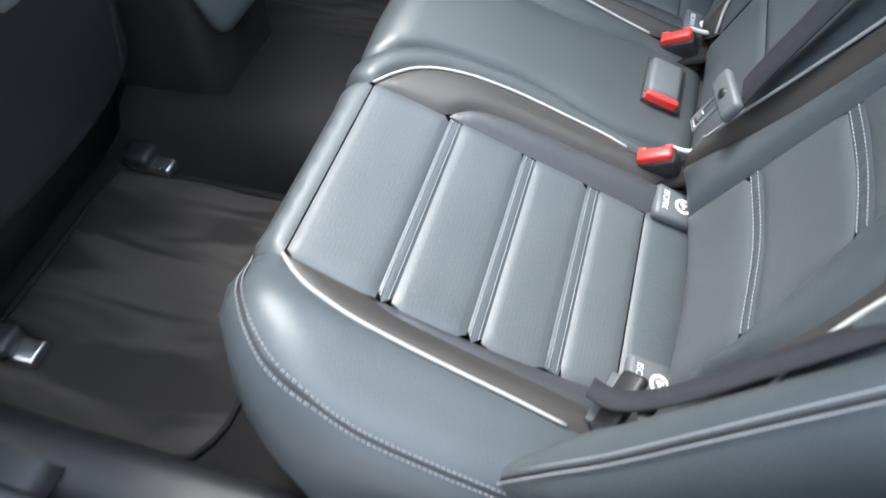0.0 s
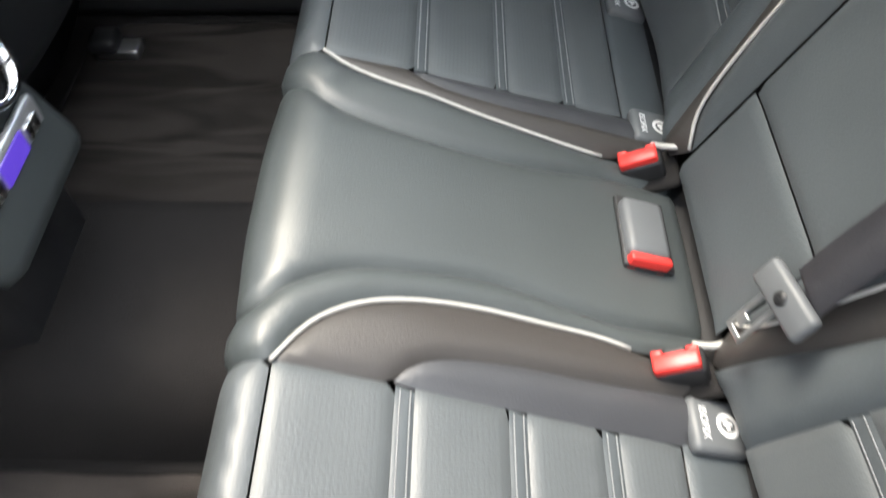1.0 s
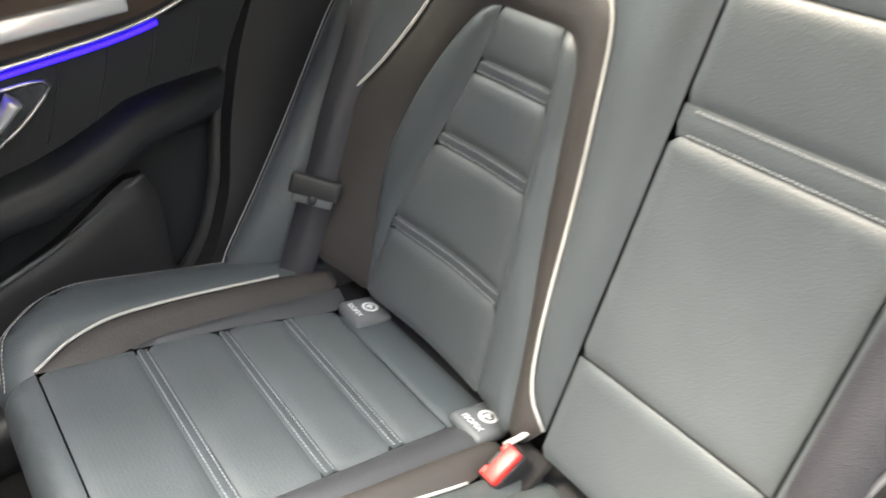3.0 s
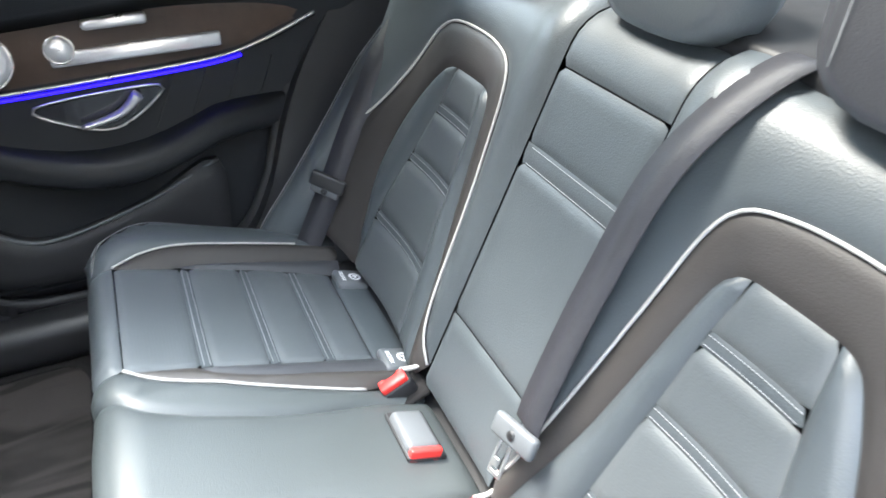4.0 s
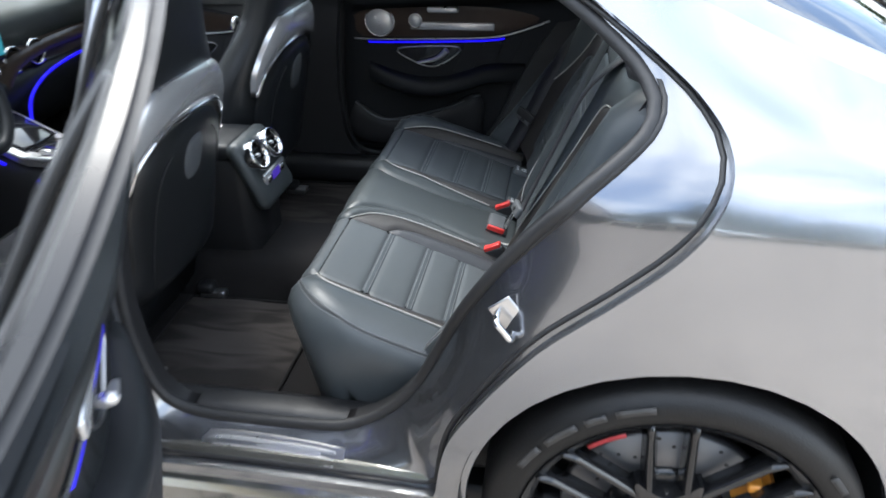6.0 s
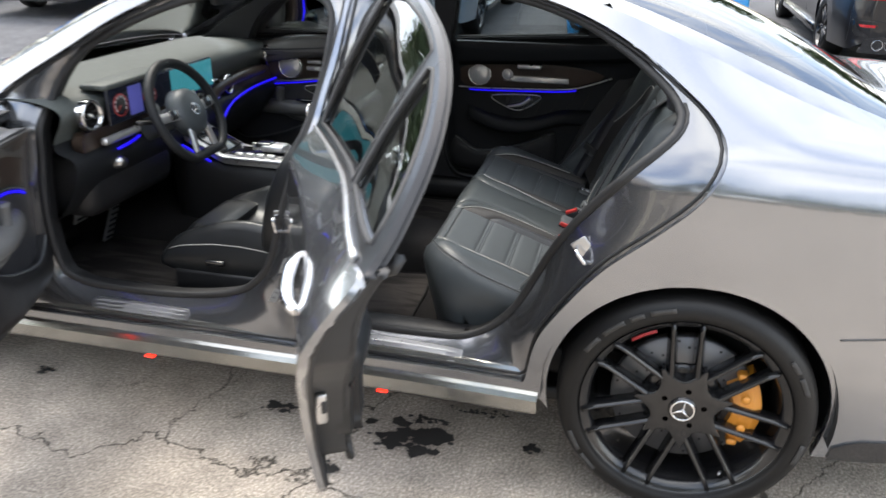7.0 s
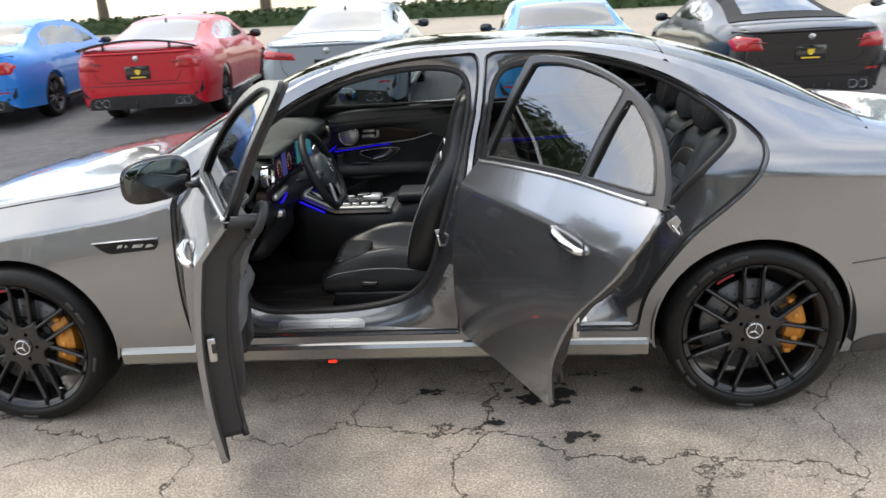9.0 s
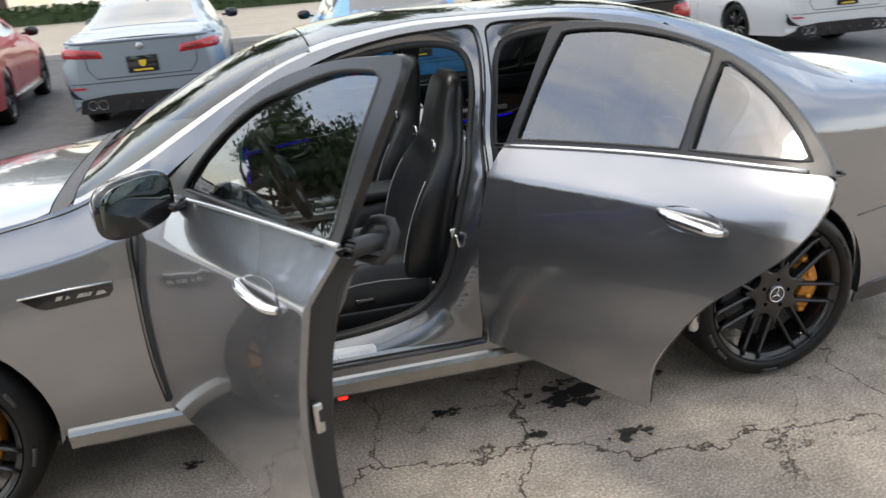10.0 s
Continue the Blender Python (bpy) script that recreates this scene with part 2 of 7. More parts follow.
def resample(p, step, closed=False):
    p = np.array(p, float)
    q = np.vstack([p, p[:1]]) if closed else p
    s = np.r_[0, np.cumsum(np.linalg.norm(np.diff(q, axis=0), axis=1))]
    n = max(2, int(round(s[-1] / step)))
    t = np.linspace(0, s[-1], n + 1)
    r = np.stack([np.interp(t, s, q[:, i]) for i in range(q.shape[1])], 1)
    return r[:-1] if closed else r


def inside(poly, pts):
    x, y = pts[:, 0], pts[:, 1]
    r = np.zeros(len(pts), bool)
    a, b = poly, np.roll(poly, -1, 0)
    for (x0, y0), (x1, y1) in zip(a, b):
        hit = (y0 > y) != (y1 > y)
        if hit.any():
            r ^= hit & (x < (x1 - x0) * (y - y0) / (y1 - y0 + 1e-12) + x0)
    return r


def edge_far(loops, pts):
    """The distance of each point from the loops."""
    d = np.full(len(pts), 9.0)
    for loop in loops:
        for p, q in zip(loop, np.roll(loop, -1, 0)):
            e = q - p
            t = np.clip(((pts - p) @ e) / (e @ e + 1e-12), 0, 1)
            d = np.minimum(d, np.linalg.norm(pts - p - t[:, None] * e, axis=1))
    return d


def patch(outline, fn, step=0.03, holes=(), wall=None, back=False, puff=0.0, soft=0.012, edge=None, lines=()):
    """A sheet that fills a flat outline, less its holes, laid into space by fn. wall: how far its edges turn in, as a vector;
    lines: creases to keep; back: closes it behind; puff: how far the middle swells over the edges, within soft metres of them. fn takes (n, 2) and swell."""
    es = edge or step
    loops = [resample(outline, es, True)] + [resample(h, es, True) for h in holes]
    lo, hi = loops[0].min(0), loops[0].max(0)
    g = np.stack(np.meshgrid(np.arange(lo[0] + step / 2, hi[0], step), np.arange(lo[1] + step / 2, hi[1], step)), -1).reshape(-1, 2)
    if len(g):
        g = g[inside(loops[0], g)]
        for h in loops[1:]:
            g = g[~inside(h, g)]
    if puff:
        rings = []
        for k in (0.4, 1.0):
            for loop in loops:
                c = np.roll(loop, -1, 0) - np.roll(loop, 1, 0)
                nrm = np.stack([-c[:, 1], c[:, 0]], 1) / (np.linalg.norm(c, axis=1)[:, None] + 1e-9)
                for sg in (1, -1):
                    q = loop + sg * nrm * soft * k
                    keep = inside(loops[0], q)
                    for h in loops[1:]:
                        keep &= ~inside(h, q)
                    q = q[keep]
                    if len(q):
                        q = q[edge_far(loops, q) > soft * k * 0.8]
                    rings.append(q)
        if len(g):
            g = g[edge_far(loops, g) > soft * 1.25]
        g = np.concatenate([g, *rings])
    elif len(g):
        g = g[edge_far(loops, g) > 0.45 * step]
    pts, edges, n = [], [], 0
    for loop in loops:
        pts.append(loop)
        edges += [(n + i, n + (i + 1) % len(loop)) for i in range(len(loop))]
        n += len(loop)
    if lines:
        rows = []
        for line in lines:
            q = resample(line, step * .8)
            keep = inside(loops[0], q)
            for h in loops[1:]:
                keep &= ~inside(h, q)
            keep &= edge_far(loops, q) > .006
            at = np.flatnonzero(keep)
            edges += [(n + int(i), n + int(i) + 1) for i in range(len(at) - 1) if at[i + 1] == at[i] + 1]
            rows.append(q[keep])
            n += len(at)
        rows = np.concatenate(rows)
        pts.append(rows)
        if len(g) and len(rows):
            g = g[np.min(np.linalg.norm(g[:, None] - rows[None], axis=2), axis=1) > .012]
    pts.append(g)
    pts = np.concatenate(pts)
    res = delaunay_2d_cdt([Vector(p) for p in pts], edges, [], 0, 1e-5)
    V2 = np.array([tuple(v) for v in res[0]])
    F = [tuple(f) for f in res[2]]
    cen = np.array([V2[list(f)].mean(0) for f in F])
    keep = inside(loops[0], cen)
    for h in loops[1:]:
        keep &= ~inside(h, cen)
    F = [f for f, k in zip(F, keep) if k]
    F = [f for f in F if abs(np.cross(V2[f[1]] - V2[f[0]], V2[f[2]] - V2[f[0]])) > 2e-7]
    swell = np.zeros(len(V2))
    if puff:
        d = np.clip(edge_far(loops, V2) / soft, 0, 1)
        swell = puff * (1 - (1 - d) ** 2.2)
    V = fn(V2, swell)
    if wall is not None:
        count = {}
        for f in F:
            for a, b in zip(f, f[1:] + f[:1]):
                key = (min(a, b), max(a, b))
                count[key] = None if key in count else (a, b)
        rim = [e for e in count.values() if e]
        w = np.array(wall, float)
        V = list(map(tuple, V))
        F = list(F)
        nv = len(V2)
        if back:
            V += [tuple(np.array(v) + w) for v in V[:nv]]
            F += [tuple(i + nv for i in reversed(f)) for f in F[:]]
        ids = {}
        for e in rim:
            for i in e:
                if i not in ids:
                    ids[i] = len(V)
                    V.append(V[i])
                    V.append(tuple(np.array(V[i]) + w))
        for a, b in rim:
            F.append((ids[b], ids[a], ids[a] + 1, ids[b] + 1))
        V = np.array(V)
    return V, F


def tube(pts, r, n=6, closed=False, flat=1.0):
    p = np.array(pts, float)
    k = len(p)
    t = np.roll(p, -1, 0) - np.roll(p, 1, 0) if closed else np.gradient(p, axis=0)
    t /= np.linalg.norm(t, axis=1)[:, None] + 1e-12
    up = np.array((0, 0, 1.0)) if abs(t[0][2]) < 0.9 else np.array((0, 1.0, 0))
    V = []
    rr = np.broadcast_to(np.asarray(r, float), (k,))
    for i in range(k):
        a = np.cross(t[i], up)
        a /= np.linalg.norm(a) + 1e-12
        b = np.cross(a, t[i])
        up = b
        for j in range(n):
            w = 2 * math.pi * j / n
            V.append(p[i] + rr[i] * (math.cos(w) * a + flat * math.sin(w) * b))
    F = []
    for i in range(k if closed else k - 1):
        for j in range(n):
            F.append((i * n + j, i * n + (j + 1) % n, ((i + 1) % k) * n + (j + 1) % n, ((i + 1) % k) * n + j))
    if not closed:
        F += [tuple(range(n))[::-1], tuple((k - 1) * n + j for j in range(n))]
    return np.array(V), F


def strap(pts, across, width, thick=0.0012):
    """A flat band along the points; across: the way of its width, one for all or one a point."""
    p = np.array(pts, float)
    a = np.broadcast_to(np.array(across, float), p.shape)
    t = np.gradient(p, axis=0)
    nrm = np.cross(t, a)
    nrm /= np.linalg.norm(nrm, axis=1)[:, None] + 1e-12
    a = a / np.linalg.norm(a, axis=1)[:, None]
    V, F = [], []
    for q, s, m in zip(p, a, nrm):
        for u, w in ((-1, -1), (1, -1), (1, 1), (-1, 1)):
            V.append(q + s * u * width / 2 + m * w * thick)
    for i in range(len(p) - 1):
        for j in range(4):
            F.append((4 * i + j, 4 * i + (j + 1) % 4, 4 * i + 4 + (j + 1) % 4, 4 * i + 4 + j))
    F += [(3, 2, 1, 0), tuple(4 * (len(p) - 1) + j for j in range(4))]
    return np.array(V), F


def rbox(size, at=(0, 0, 0), bevel=0.01, seg=2, m=None):
    """A box with rounded edges."""
    bm = bmesh.new()
    bmesh.ops.create_cube(bm, size=1)
    for v in bm.verts:
        v.co = Vector((v.co.x * size[0], v.co.y * size[1], v.co.z * size[2]))
    b = min(bevel, 0.49 * min(size))
    bmesh.ops.bevel(bm, geom=bm.edges[:], offset=b, segments=seg, profile=0.5, affect="EDGES")
    V = np.array([tuple(v.co) for v in bm.verts])
    F = [tuple(v.index for v in f.verts) for f in bm.faces]
    bm.free()
    if m is not None:
        V, F = moved((V, F), m)
    return V + np.array(at), F


def loft(rings, caps=True, closed=True):
    """Skin over rings with equal numbers of points."""
    n = len(rings[0])
    V = np.concatenate([np.array(r, float) for r in rings])
    F = []
    for i in range(len(rings) - 1):
        for j in range(n if closed else n - 1):
            F.append((i * n + j, i * n + (j + 1) % n, (i + 1) * n + (j + 1) % n, (i + 1) * n + j))
    if caps:
        F += [tuple(range(n))[::-1], tuple((len(rings) - 1) * n + j for j in range(n))]
    return V, F


def lathe(profile, n=48, axis="y", at=(0, 0, 0)):
    """Turns (radius, height) pairs round an axis."""
    V, F = [], []
    k = len(profile)
    for i in range(n):
        w = 2 * math.pi * i / n
        for r, h in profile:
            c, s = r * math.cos(w), r * math.sin(w)
            V.append({"y": (c, h, s), "z": (c, s, h), "x": (h, c, s)}[axis])
    for i in range(n):
        for j in range(k - 1):
            F.append((i * k + j, i * k + j + 1, ((i + 1) % n) * k + j + 1, ((i + 1) % n) * k + j))
    return np.array(V) + np.array(at), F


def oval(w, h, n=24, power=2.6):
    """A rounded-off rectangle about the origin."""
    a = np.linspace(0, 2 * math.pi, n, endpoint=False)
    c, s = np.cos(a), np.sin(a)
    return np.stack([w / 2 * np.sign(c) * abs(c) ** (2 / power), h / 2 * np.sign(s) * abs(s) ** (2 / power)], 1)

# ---------- shape of the sedan: x to its tail, y to its right side, z up ----------
class Shell:
    """A car's skin as sections along x, given by tables of half width, belt, roof edge and crown."""

    def __init__(self, width, belt, edge_z, edge_y, crown, low, x0, x1, haunch=0.0):
        W, B, EZ, EY, C = map(pchip, (width, belt, edge_z, edge_y, crown))
        self.EZ, self.EY, self.C, self.x0, self.x1 = EZ, EY, C, x0, x1
        self.crease = lambda x: low + .735 * (B(x) - low) / .84
        self.xs = np.arange(x0, x1 + 0.0101, 0.02)
        self.zs = np.arange(low - 0.05, 1.9, 0.005)
        self.ts = np.linspace(0, 1, 61)
        self.Y, self.T = [], []
        for x in self.xs:
            w, b, ez, ey, c = (float(q(x)) for q in (W, B, EZ, EY, C))
            k = (b - low) / 0.84
            full = haunch * min(1, max(0, (x - .95) / .45)) * min(1, max(0, (2.5 - x) / .5))  # the haunch over the rear wheel is fuller
            side = [(w - 0.034, low), (w - 0.024, low + 0.11 * k), (w - 0.006, low + 0.26 * k), (w, low + 0.42 * k), (w - 0.005 + .004 * full, low + 0.54 * k), (w - 0.016 + .011 * full, low + 0.63 * k), (w - 0.027 + .017 * full, low + 0.70 * k),
                    (w - 0.031 + .019 * full, low + 0.735 * k), (w - 0.031 + .019 * full, low + 0.735 * k), (w - 0.076 + .040 * full, low + 0.79 * k), (w - 0.114 + .035 * full, b)]
            mid = (0.5 * (side[-1][0] + ey) + 0.012, 0.5 * (b + ez))
            s = curve(side + ([mid] if ez - b > 0.1 else []) + [(ey, ez)], 8)
            self.Y.append(np.interp(self.zs, s[:, 1], s[:, 0]))
            top = curve([(1, ez), (0.9, ez + (c - ez) * 0.36), (0.7, ez + (c - ez) * 0.66), (0.4, ez + (c - ez) * 0.9), (0, c), (-0.4, ez + (c - ez) * 0.9)], 8)
            top = top[top[:, 0] >= -1e-6][::-1]
            self.T.append(np.interp(self.ts, top[:, 0], top[:, 1]))
        self.Y, self.T = np.array(self.Y), np.array(self.T)

    def _grid(self, table, a, b, av, bv):
        i = np.clip((np.asarray(a) - av[0]) / (av[1] - av[0]), 0, len(av) - 1.001)
        j = np.clip((np.asarray(b) - bv[0]) / (bv[1] - bv[0]), 0, len(bv) - 1.001)
        i0, j0 = i.astype(int), j.astype(int)
        u, v = i - i0, j - j0
        return (table[i0, j0] * (1 - u) * (1 - v) + table[i0 + 1, j0] * u * (1 - v) + table[i0, j0 + 1] * (1 - u) * v + table[i0 + 1, j0 + 1] * u * v)

    def y(self, x, z):
        return self._grid(self.Y, x, z, self.xs, self.zs)

    def side(self, sign, inset=0.0):
        """Lays (x, z) onto the flank; inset metres inside it."""
        return lambda p, s: np.stack([p[:, 0], sign * (self.y(p[:, 0], p[:, 1]) - (inset(p) if callable(inset) else inset) + s), p[:, 1]], 1)

    def top(self, lift=0.0):
        """Lays (x, y) onto the hood, glass, roof and deck."""
        def fn(p, s):
            t = np.clip(abs(p[:, 1]) / np.maximum(self.EY(p[:, 0]), 0.05), 0, 1)
            return np.stack([p[:, 0], p[:, 1], self._grid(self.T, p[:, 0], t, self.xs, self.ts) + lift + s], 1)
        return fn

    def band(self, xa, xb, step=0.05, ya=1.0, inset=0.0):
        """The outline, in (x, y), of the top between two stations; ya: part of the way to the edge."""
        x = np.arange(xa, xb + 1e-6, (xb - xa) / max(2, round((xb - xa) / step)))
        e = self.EY(x) * ya - inset
        return np.concatenate([np.stack([x, -e], 1), np.stack([x, e], 1)[::-1]])


BODY = Shell(
    width=[(-2.31, .50), (-2.25, .66), (-2.1, .80), (-1.8, .89), (-1.47, .92), (-1.1, .898), (-.7, .888), (0, .89), (.6, .892), (1.05, .905), (1.45, .932), (1.85, .90), (2.2, .84), (2.45, .75), (2.58, .61), (2.63, .42)],
    belt=[(-2.31, .58), (-2.1, .72), (-1.8, .82), (-1.47, .88), (-.95, .96), (-.75, 1.012), (-.6, 1.027), (-.3, 1.038), (.35, 1.06), (1.4, 1.066), (1.8, 1.04), (2.2, 1.02), (2.5, .93), (2.63, .70)],
    edge_z=[(-2.31, .62), (-2.1, .77), (-1.8, .865), (-1.47, .92), (-.95, .995), (-.75, 1.072), (-.57, 1.168), (-.39, 1.265), (-.2, 1.352), (0, 1.402), (.3, 1.43), (.7, 1.428), (1.0, 1.393), (1.2, 1.335), (1.4, 1.255), (1.6, 1.17), (1.8, 1.10), (1.95, 1.065), (2.2, 1.05), (2.5, .96), (2.63, .72)],
    edge_y=[(-2.31, .42), (-2.1, .66), (-1.8, .74), (-1.47, .77), (-.95, .76), (-.75, .735), (-.57, .70), (-.39, .665), (-.2, .63), (0, .605), (.3, .59), (.7, .585), (1.0, .585), (1.2, .60), (1.4, .625), (1.6, .66), (1.8, .69), (1.95, .71), (2.2, .70), (2.5, .62), (2.63, .36)],
    crown=[(-2.31, .64), (-2.2, .76), (-2.0, .86), (-1.47, .965), (-1.0, 1.03), (-.75, 1.17), (-.5, 1.295), (-.25, 1.39), (0, 1.44), (.3, 1.462), (.75, 1.463), (1.05, 1.445), (1.3, 1.395), (1.5, 1.335), (1.73, 1.24), (1.9, 1.15), (2.0, 1.105), (2.1, 1.09), (2.4, 1.08), (2.5, 1.0), (2.63, .75)],
    low=0.22, x0=-2.31, x1=2.63, haunch=1.0)

xs = np.linspace(-1.9, 2.2, 120)
CREASE = [np.stack([xs, BODY.crease(xs) + d], 1) for d in (-.012, 0, .012)]
AXLES, HUB_Z, ARCH = (-1.47, 1.47), 0.343, 0.375
DOOR_F = curve([(-.77, .335), (-.77, .335), (-.785, .5), (-.785, .75), (-.775, .93), (-.70, 1.01), (-.60, 1.085), (-.45, 1.175), (-.27, 1.28), (-.07, 1.36), (.15, 1.402), (.35, 1.412), (.43, 1.408),
                (.443, 1.33), (.425, 1.2), (.395, 1.06), (.358, .8), (.338, .55), (.333, .335), (.333, .335)], 5, True)
DOOR_R = curve([(.348, .335), (.348, .335), (.353, .55), (.374, .8), (.411, 1.06), (.442, 1.2), (.457, 1.34), (.475, 1.408), (.6, 1.416), (.8, 1.405), (1.0, 1.362), (1.15, 1.308), (1.28, 1.238), (1.385, 1.166), (1.445, 1.118),
                (1.482, 1.065), (1.478, 1.005), (1.43, .925), (1.345, .84), (1.22, .725), (1.12, .59), (1.06, .48), (1.035, .335), (1.035, .335)], 5, True)
SEAL_F = curve([(-.55, .47), (-.565, .63), (-.55, .90), (-.53, 1.03), (-.43, 1.16), (-.26, 1.255), (-.07, 1.325), (.15, 1.36), (.31, 1.355), (.385, 1.315), (.395, 1.22), (.37, 1.09), (.33, .94), (.26, .71),
                (.235, .62), (.185, .525), (.09, .455), (-.12, .415), (-.41, .41), (-.51, .43)], 5, True)
SEAL_R = curve([(.475, 1.2), (.50, 1.30), (.57, 1.355), (.80, 1.37), (.95, 1.352), (1.1, 1.305), (1.22, 1.243), (1.30, 1.190), (1.352, 1.146), (1.376, 1.105), (1.362, 1.066), (1.318, 1.024), (1.269, .980), (1.223, .930), (1.174, .867), (1.121, .789), (1.069, .693), (1.025, .59), (.98, .505), (.92, .44),
                (.85, .405), (.75, .392), (.55, .39), (.45, .42), (.41, .52), (.40, .7), (.43, .95)], 5, True)
GLASS_F = curve([(-.47, 1.062), (-.47, 1.062), (-.40, 1.125), (-.3, 1.20), (-.15, 1.278), (0, 1.322), (.2, 1.365), (.365, 1.368), (.365, 1.368), (.345, 1.08), (.345, 1.08)], 5, True)
GLASS_R = curve([(.462, 1.060), (.462, 1.060), (.525, 1.372), (.525, 1.372), (.7, 1.378), (.9, 1.355), (1.045, 1.318), (1.045, 1.318), (1.05, 1.078), (1.05, 1.078)], 5, True)
GLASS_Q = curve([(1.085, 1.080), (1.085, 1.080), (1.08, 1.302), (1.08, 1.302), (1.2, 1.243), (1.31, 1.172), (1.385, 1.11), (1.395, 1.088), (1.395, 1.088)], 5, True)

def JAMB(p):
    """How deep the seals of the door openings lie under the skin."""
    aft = np.clip((p[:, 0] - .82) / .16, 0, 1)
    return np.interp(p[:, 1], (.85, 1.25), (.105, .055)) * (1 - aft) + aft * np.interp(p[:, 1], (.42, .60, .69, .79, .87, .95, 1.10, 1.25), (.15, .155, .125, .092, .072, .052, .042, .055))


TRIM = lambda p: JAMB(p) + .05


def jamb_fn(sign, outer, seal, lift=0.0):
    """Rounds the painted jamb from the shut line in to the seal."""
    outer, seal = resample(outer, .03, True), resample(seal, .03, True)

    def fn(p, s):
        a, b = edge_far([outer], p), edge_far([seal], p)
        w = a / (a + b + 1e-6)
        inset = .024 + (JAMB(p) - .024) * (.35 * w + .65 * w ** 2.2)
        return np.stack([p[:, 0], sign * (BODY.y(p[:, 0], p[:, 1]) - inset + lift), p[:, 1]], 1)
    return fn


sedan = thing("sedan", "dark grey metallic sedan with two doors standing open", "car")


def arch(cx, ccw_from, ccw_to, n=22):
    a = np.radians(np.linspace(ccw_from, ccw_to, n))
    return [(cx + ARCH * math.cos(t), HUB_Z + ARCH * math.sin(t)) for t in a]


def flank_outline():
    top = [(x, float(BODY.EZ(x))) for x in np.linspace(2.63, -2.31, 90)]
    return np.array([(-2.29, .22), (-1.90, .22)] + arch(-1.47, 199, -14) + [(-1.08, .29)] + [(1.08, .29)] + arch(1.47, 194, -19) + [(1.92, .225), (2.5, .30), (2.62, .45)] + top)


for sign in (-1, 1):
    part("body_side", patch(flank_outline(), BODY.side(sign), 0.035, (DOOR_F, DOOR_R), wall=(0, -sign * 0.03, 0), edge=0.022, lines=CREASE), M_PAINT, sedan)
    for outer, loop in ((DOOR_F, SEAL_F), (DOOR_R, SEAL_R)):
        part("door_jamb", patch(outer, jamb_fn(sign, outer, loop), 0.022, (loop,), edge=0.02), M_PAINT_SHADED, sedan)
        p3 = BODY.side(sign, JAMB)(resample(loop, 0.025, True), 0)
        part("door_seal", tube(p3, 0.0125, 8, True), M_RUBBER, sedan)
        mid2 = loop + (loop - loop.mean(0)) * (.015 / np.linalg.norm(loop - loop.mean(0), axis=1))[:, None]
        part("seal_lip", tube(BODY.side(sign, lambda p: JAMB(p) - .002)(resample(mid2, 0.018, True), 0), 0.007, 6, True), M_RUBBER, sedan)
        rim2 = outer - (outer - outer.mean(0)) * (.012 / np.linalg.norm(outer - outer.mean(0), axis=1))[:, None]
        part("gutter_seal", tube(BODY.side(sign, .026)(resample(rim2, 0.03, True), 0), 0.005, 5, True), M_RUBBER, sedan)
    # trim panel on the inside of the pillars and sills
    inner = np.array([(-1.0, .40), (-1.0, .95), (-.75, 1.03)] + [(x, float(BODY.EZ(x)) - 0.025) for x in np.linspace(-.6, 1.75, 40)] + [(1.75, .40)])
    part("pillar_trim", patch(inner, BODY.side(sign, TRIM), 0.06, (SEAL_F, SEAL_R), wall=(0, sign * 0.045, 0), edge=0.03), M_PLASTIC, sedan)
    # side skirt with its stepped rails
    sk = []
    for x in np.linspace(-1.075, 1.075, 30):
        w = float(BODY.y(x, .33)) + 0.004
        sk.append([(x, sign * (w - dy), z) for dy, z in ((.12, .365), (.035, .362), (.028, .350), (.033, .338), (.022, .330), (.012, .322), (.015, .312), (-.004, .300), (-.012, .285), (-.006, .240), (.03, .228), (.12, .232))])
    part("side_skirt", loft(sk), M_SKIRT, sedan, smooth=False)
    part("sill_line", tube([(x, sign * (float(BODY.y(x, .33)) - 0.008), .229) for x in np.linspace(-1.06, 1.06, 12)], 0.006, 5), M_GLOSS, sedan)
    # wheel housings
    for cx in AXLES:
        hs = [(-0.385, ARCH + .01), (0, ARCH + .012)]
        a = np.radians(np.linspace(-10, 186, 30))
        w0 = float(BODY.y(cx, .72)) - 0.028
        rings = [[(cx + (ARCH + .012) * math.cos(t), sign * (w0 - d), HUB_Z + (ARCH + .012) * math.sin(t)) for t in a] for d in (0, .15, .34)]
        rings.append([(cx + .01 * math.cos(t), sign * (w0 - .345), HUB_Z + .01 * math.sin(t)) for t in a])
        part("wheel_housing", loft(rings, False, False), M_RUBBER, sedan)

def top_part(name, xa, xb, material, ya=1.0, lift=0.0, inset=0.0, step=0.05):
    return part(name, patch(BODY.band(xa, xb, 0.05, ya, inset), BODY.top(lift), step), material, sedan)

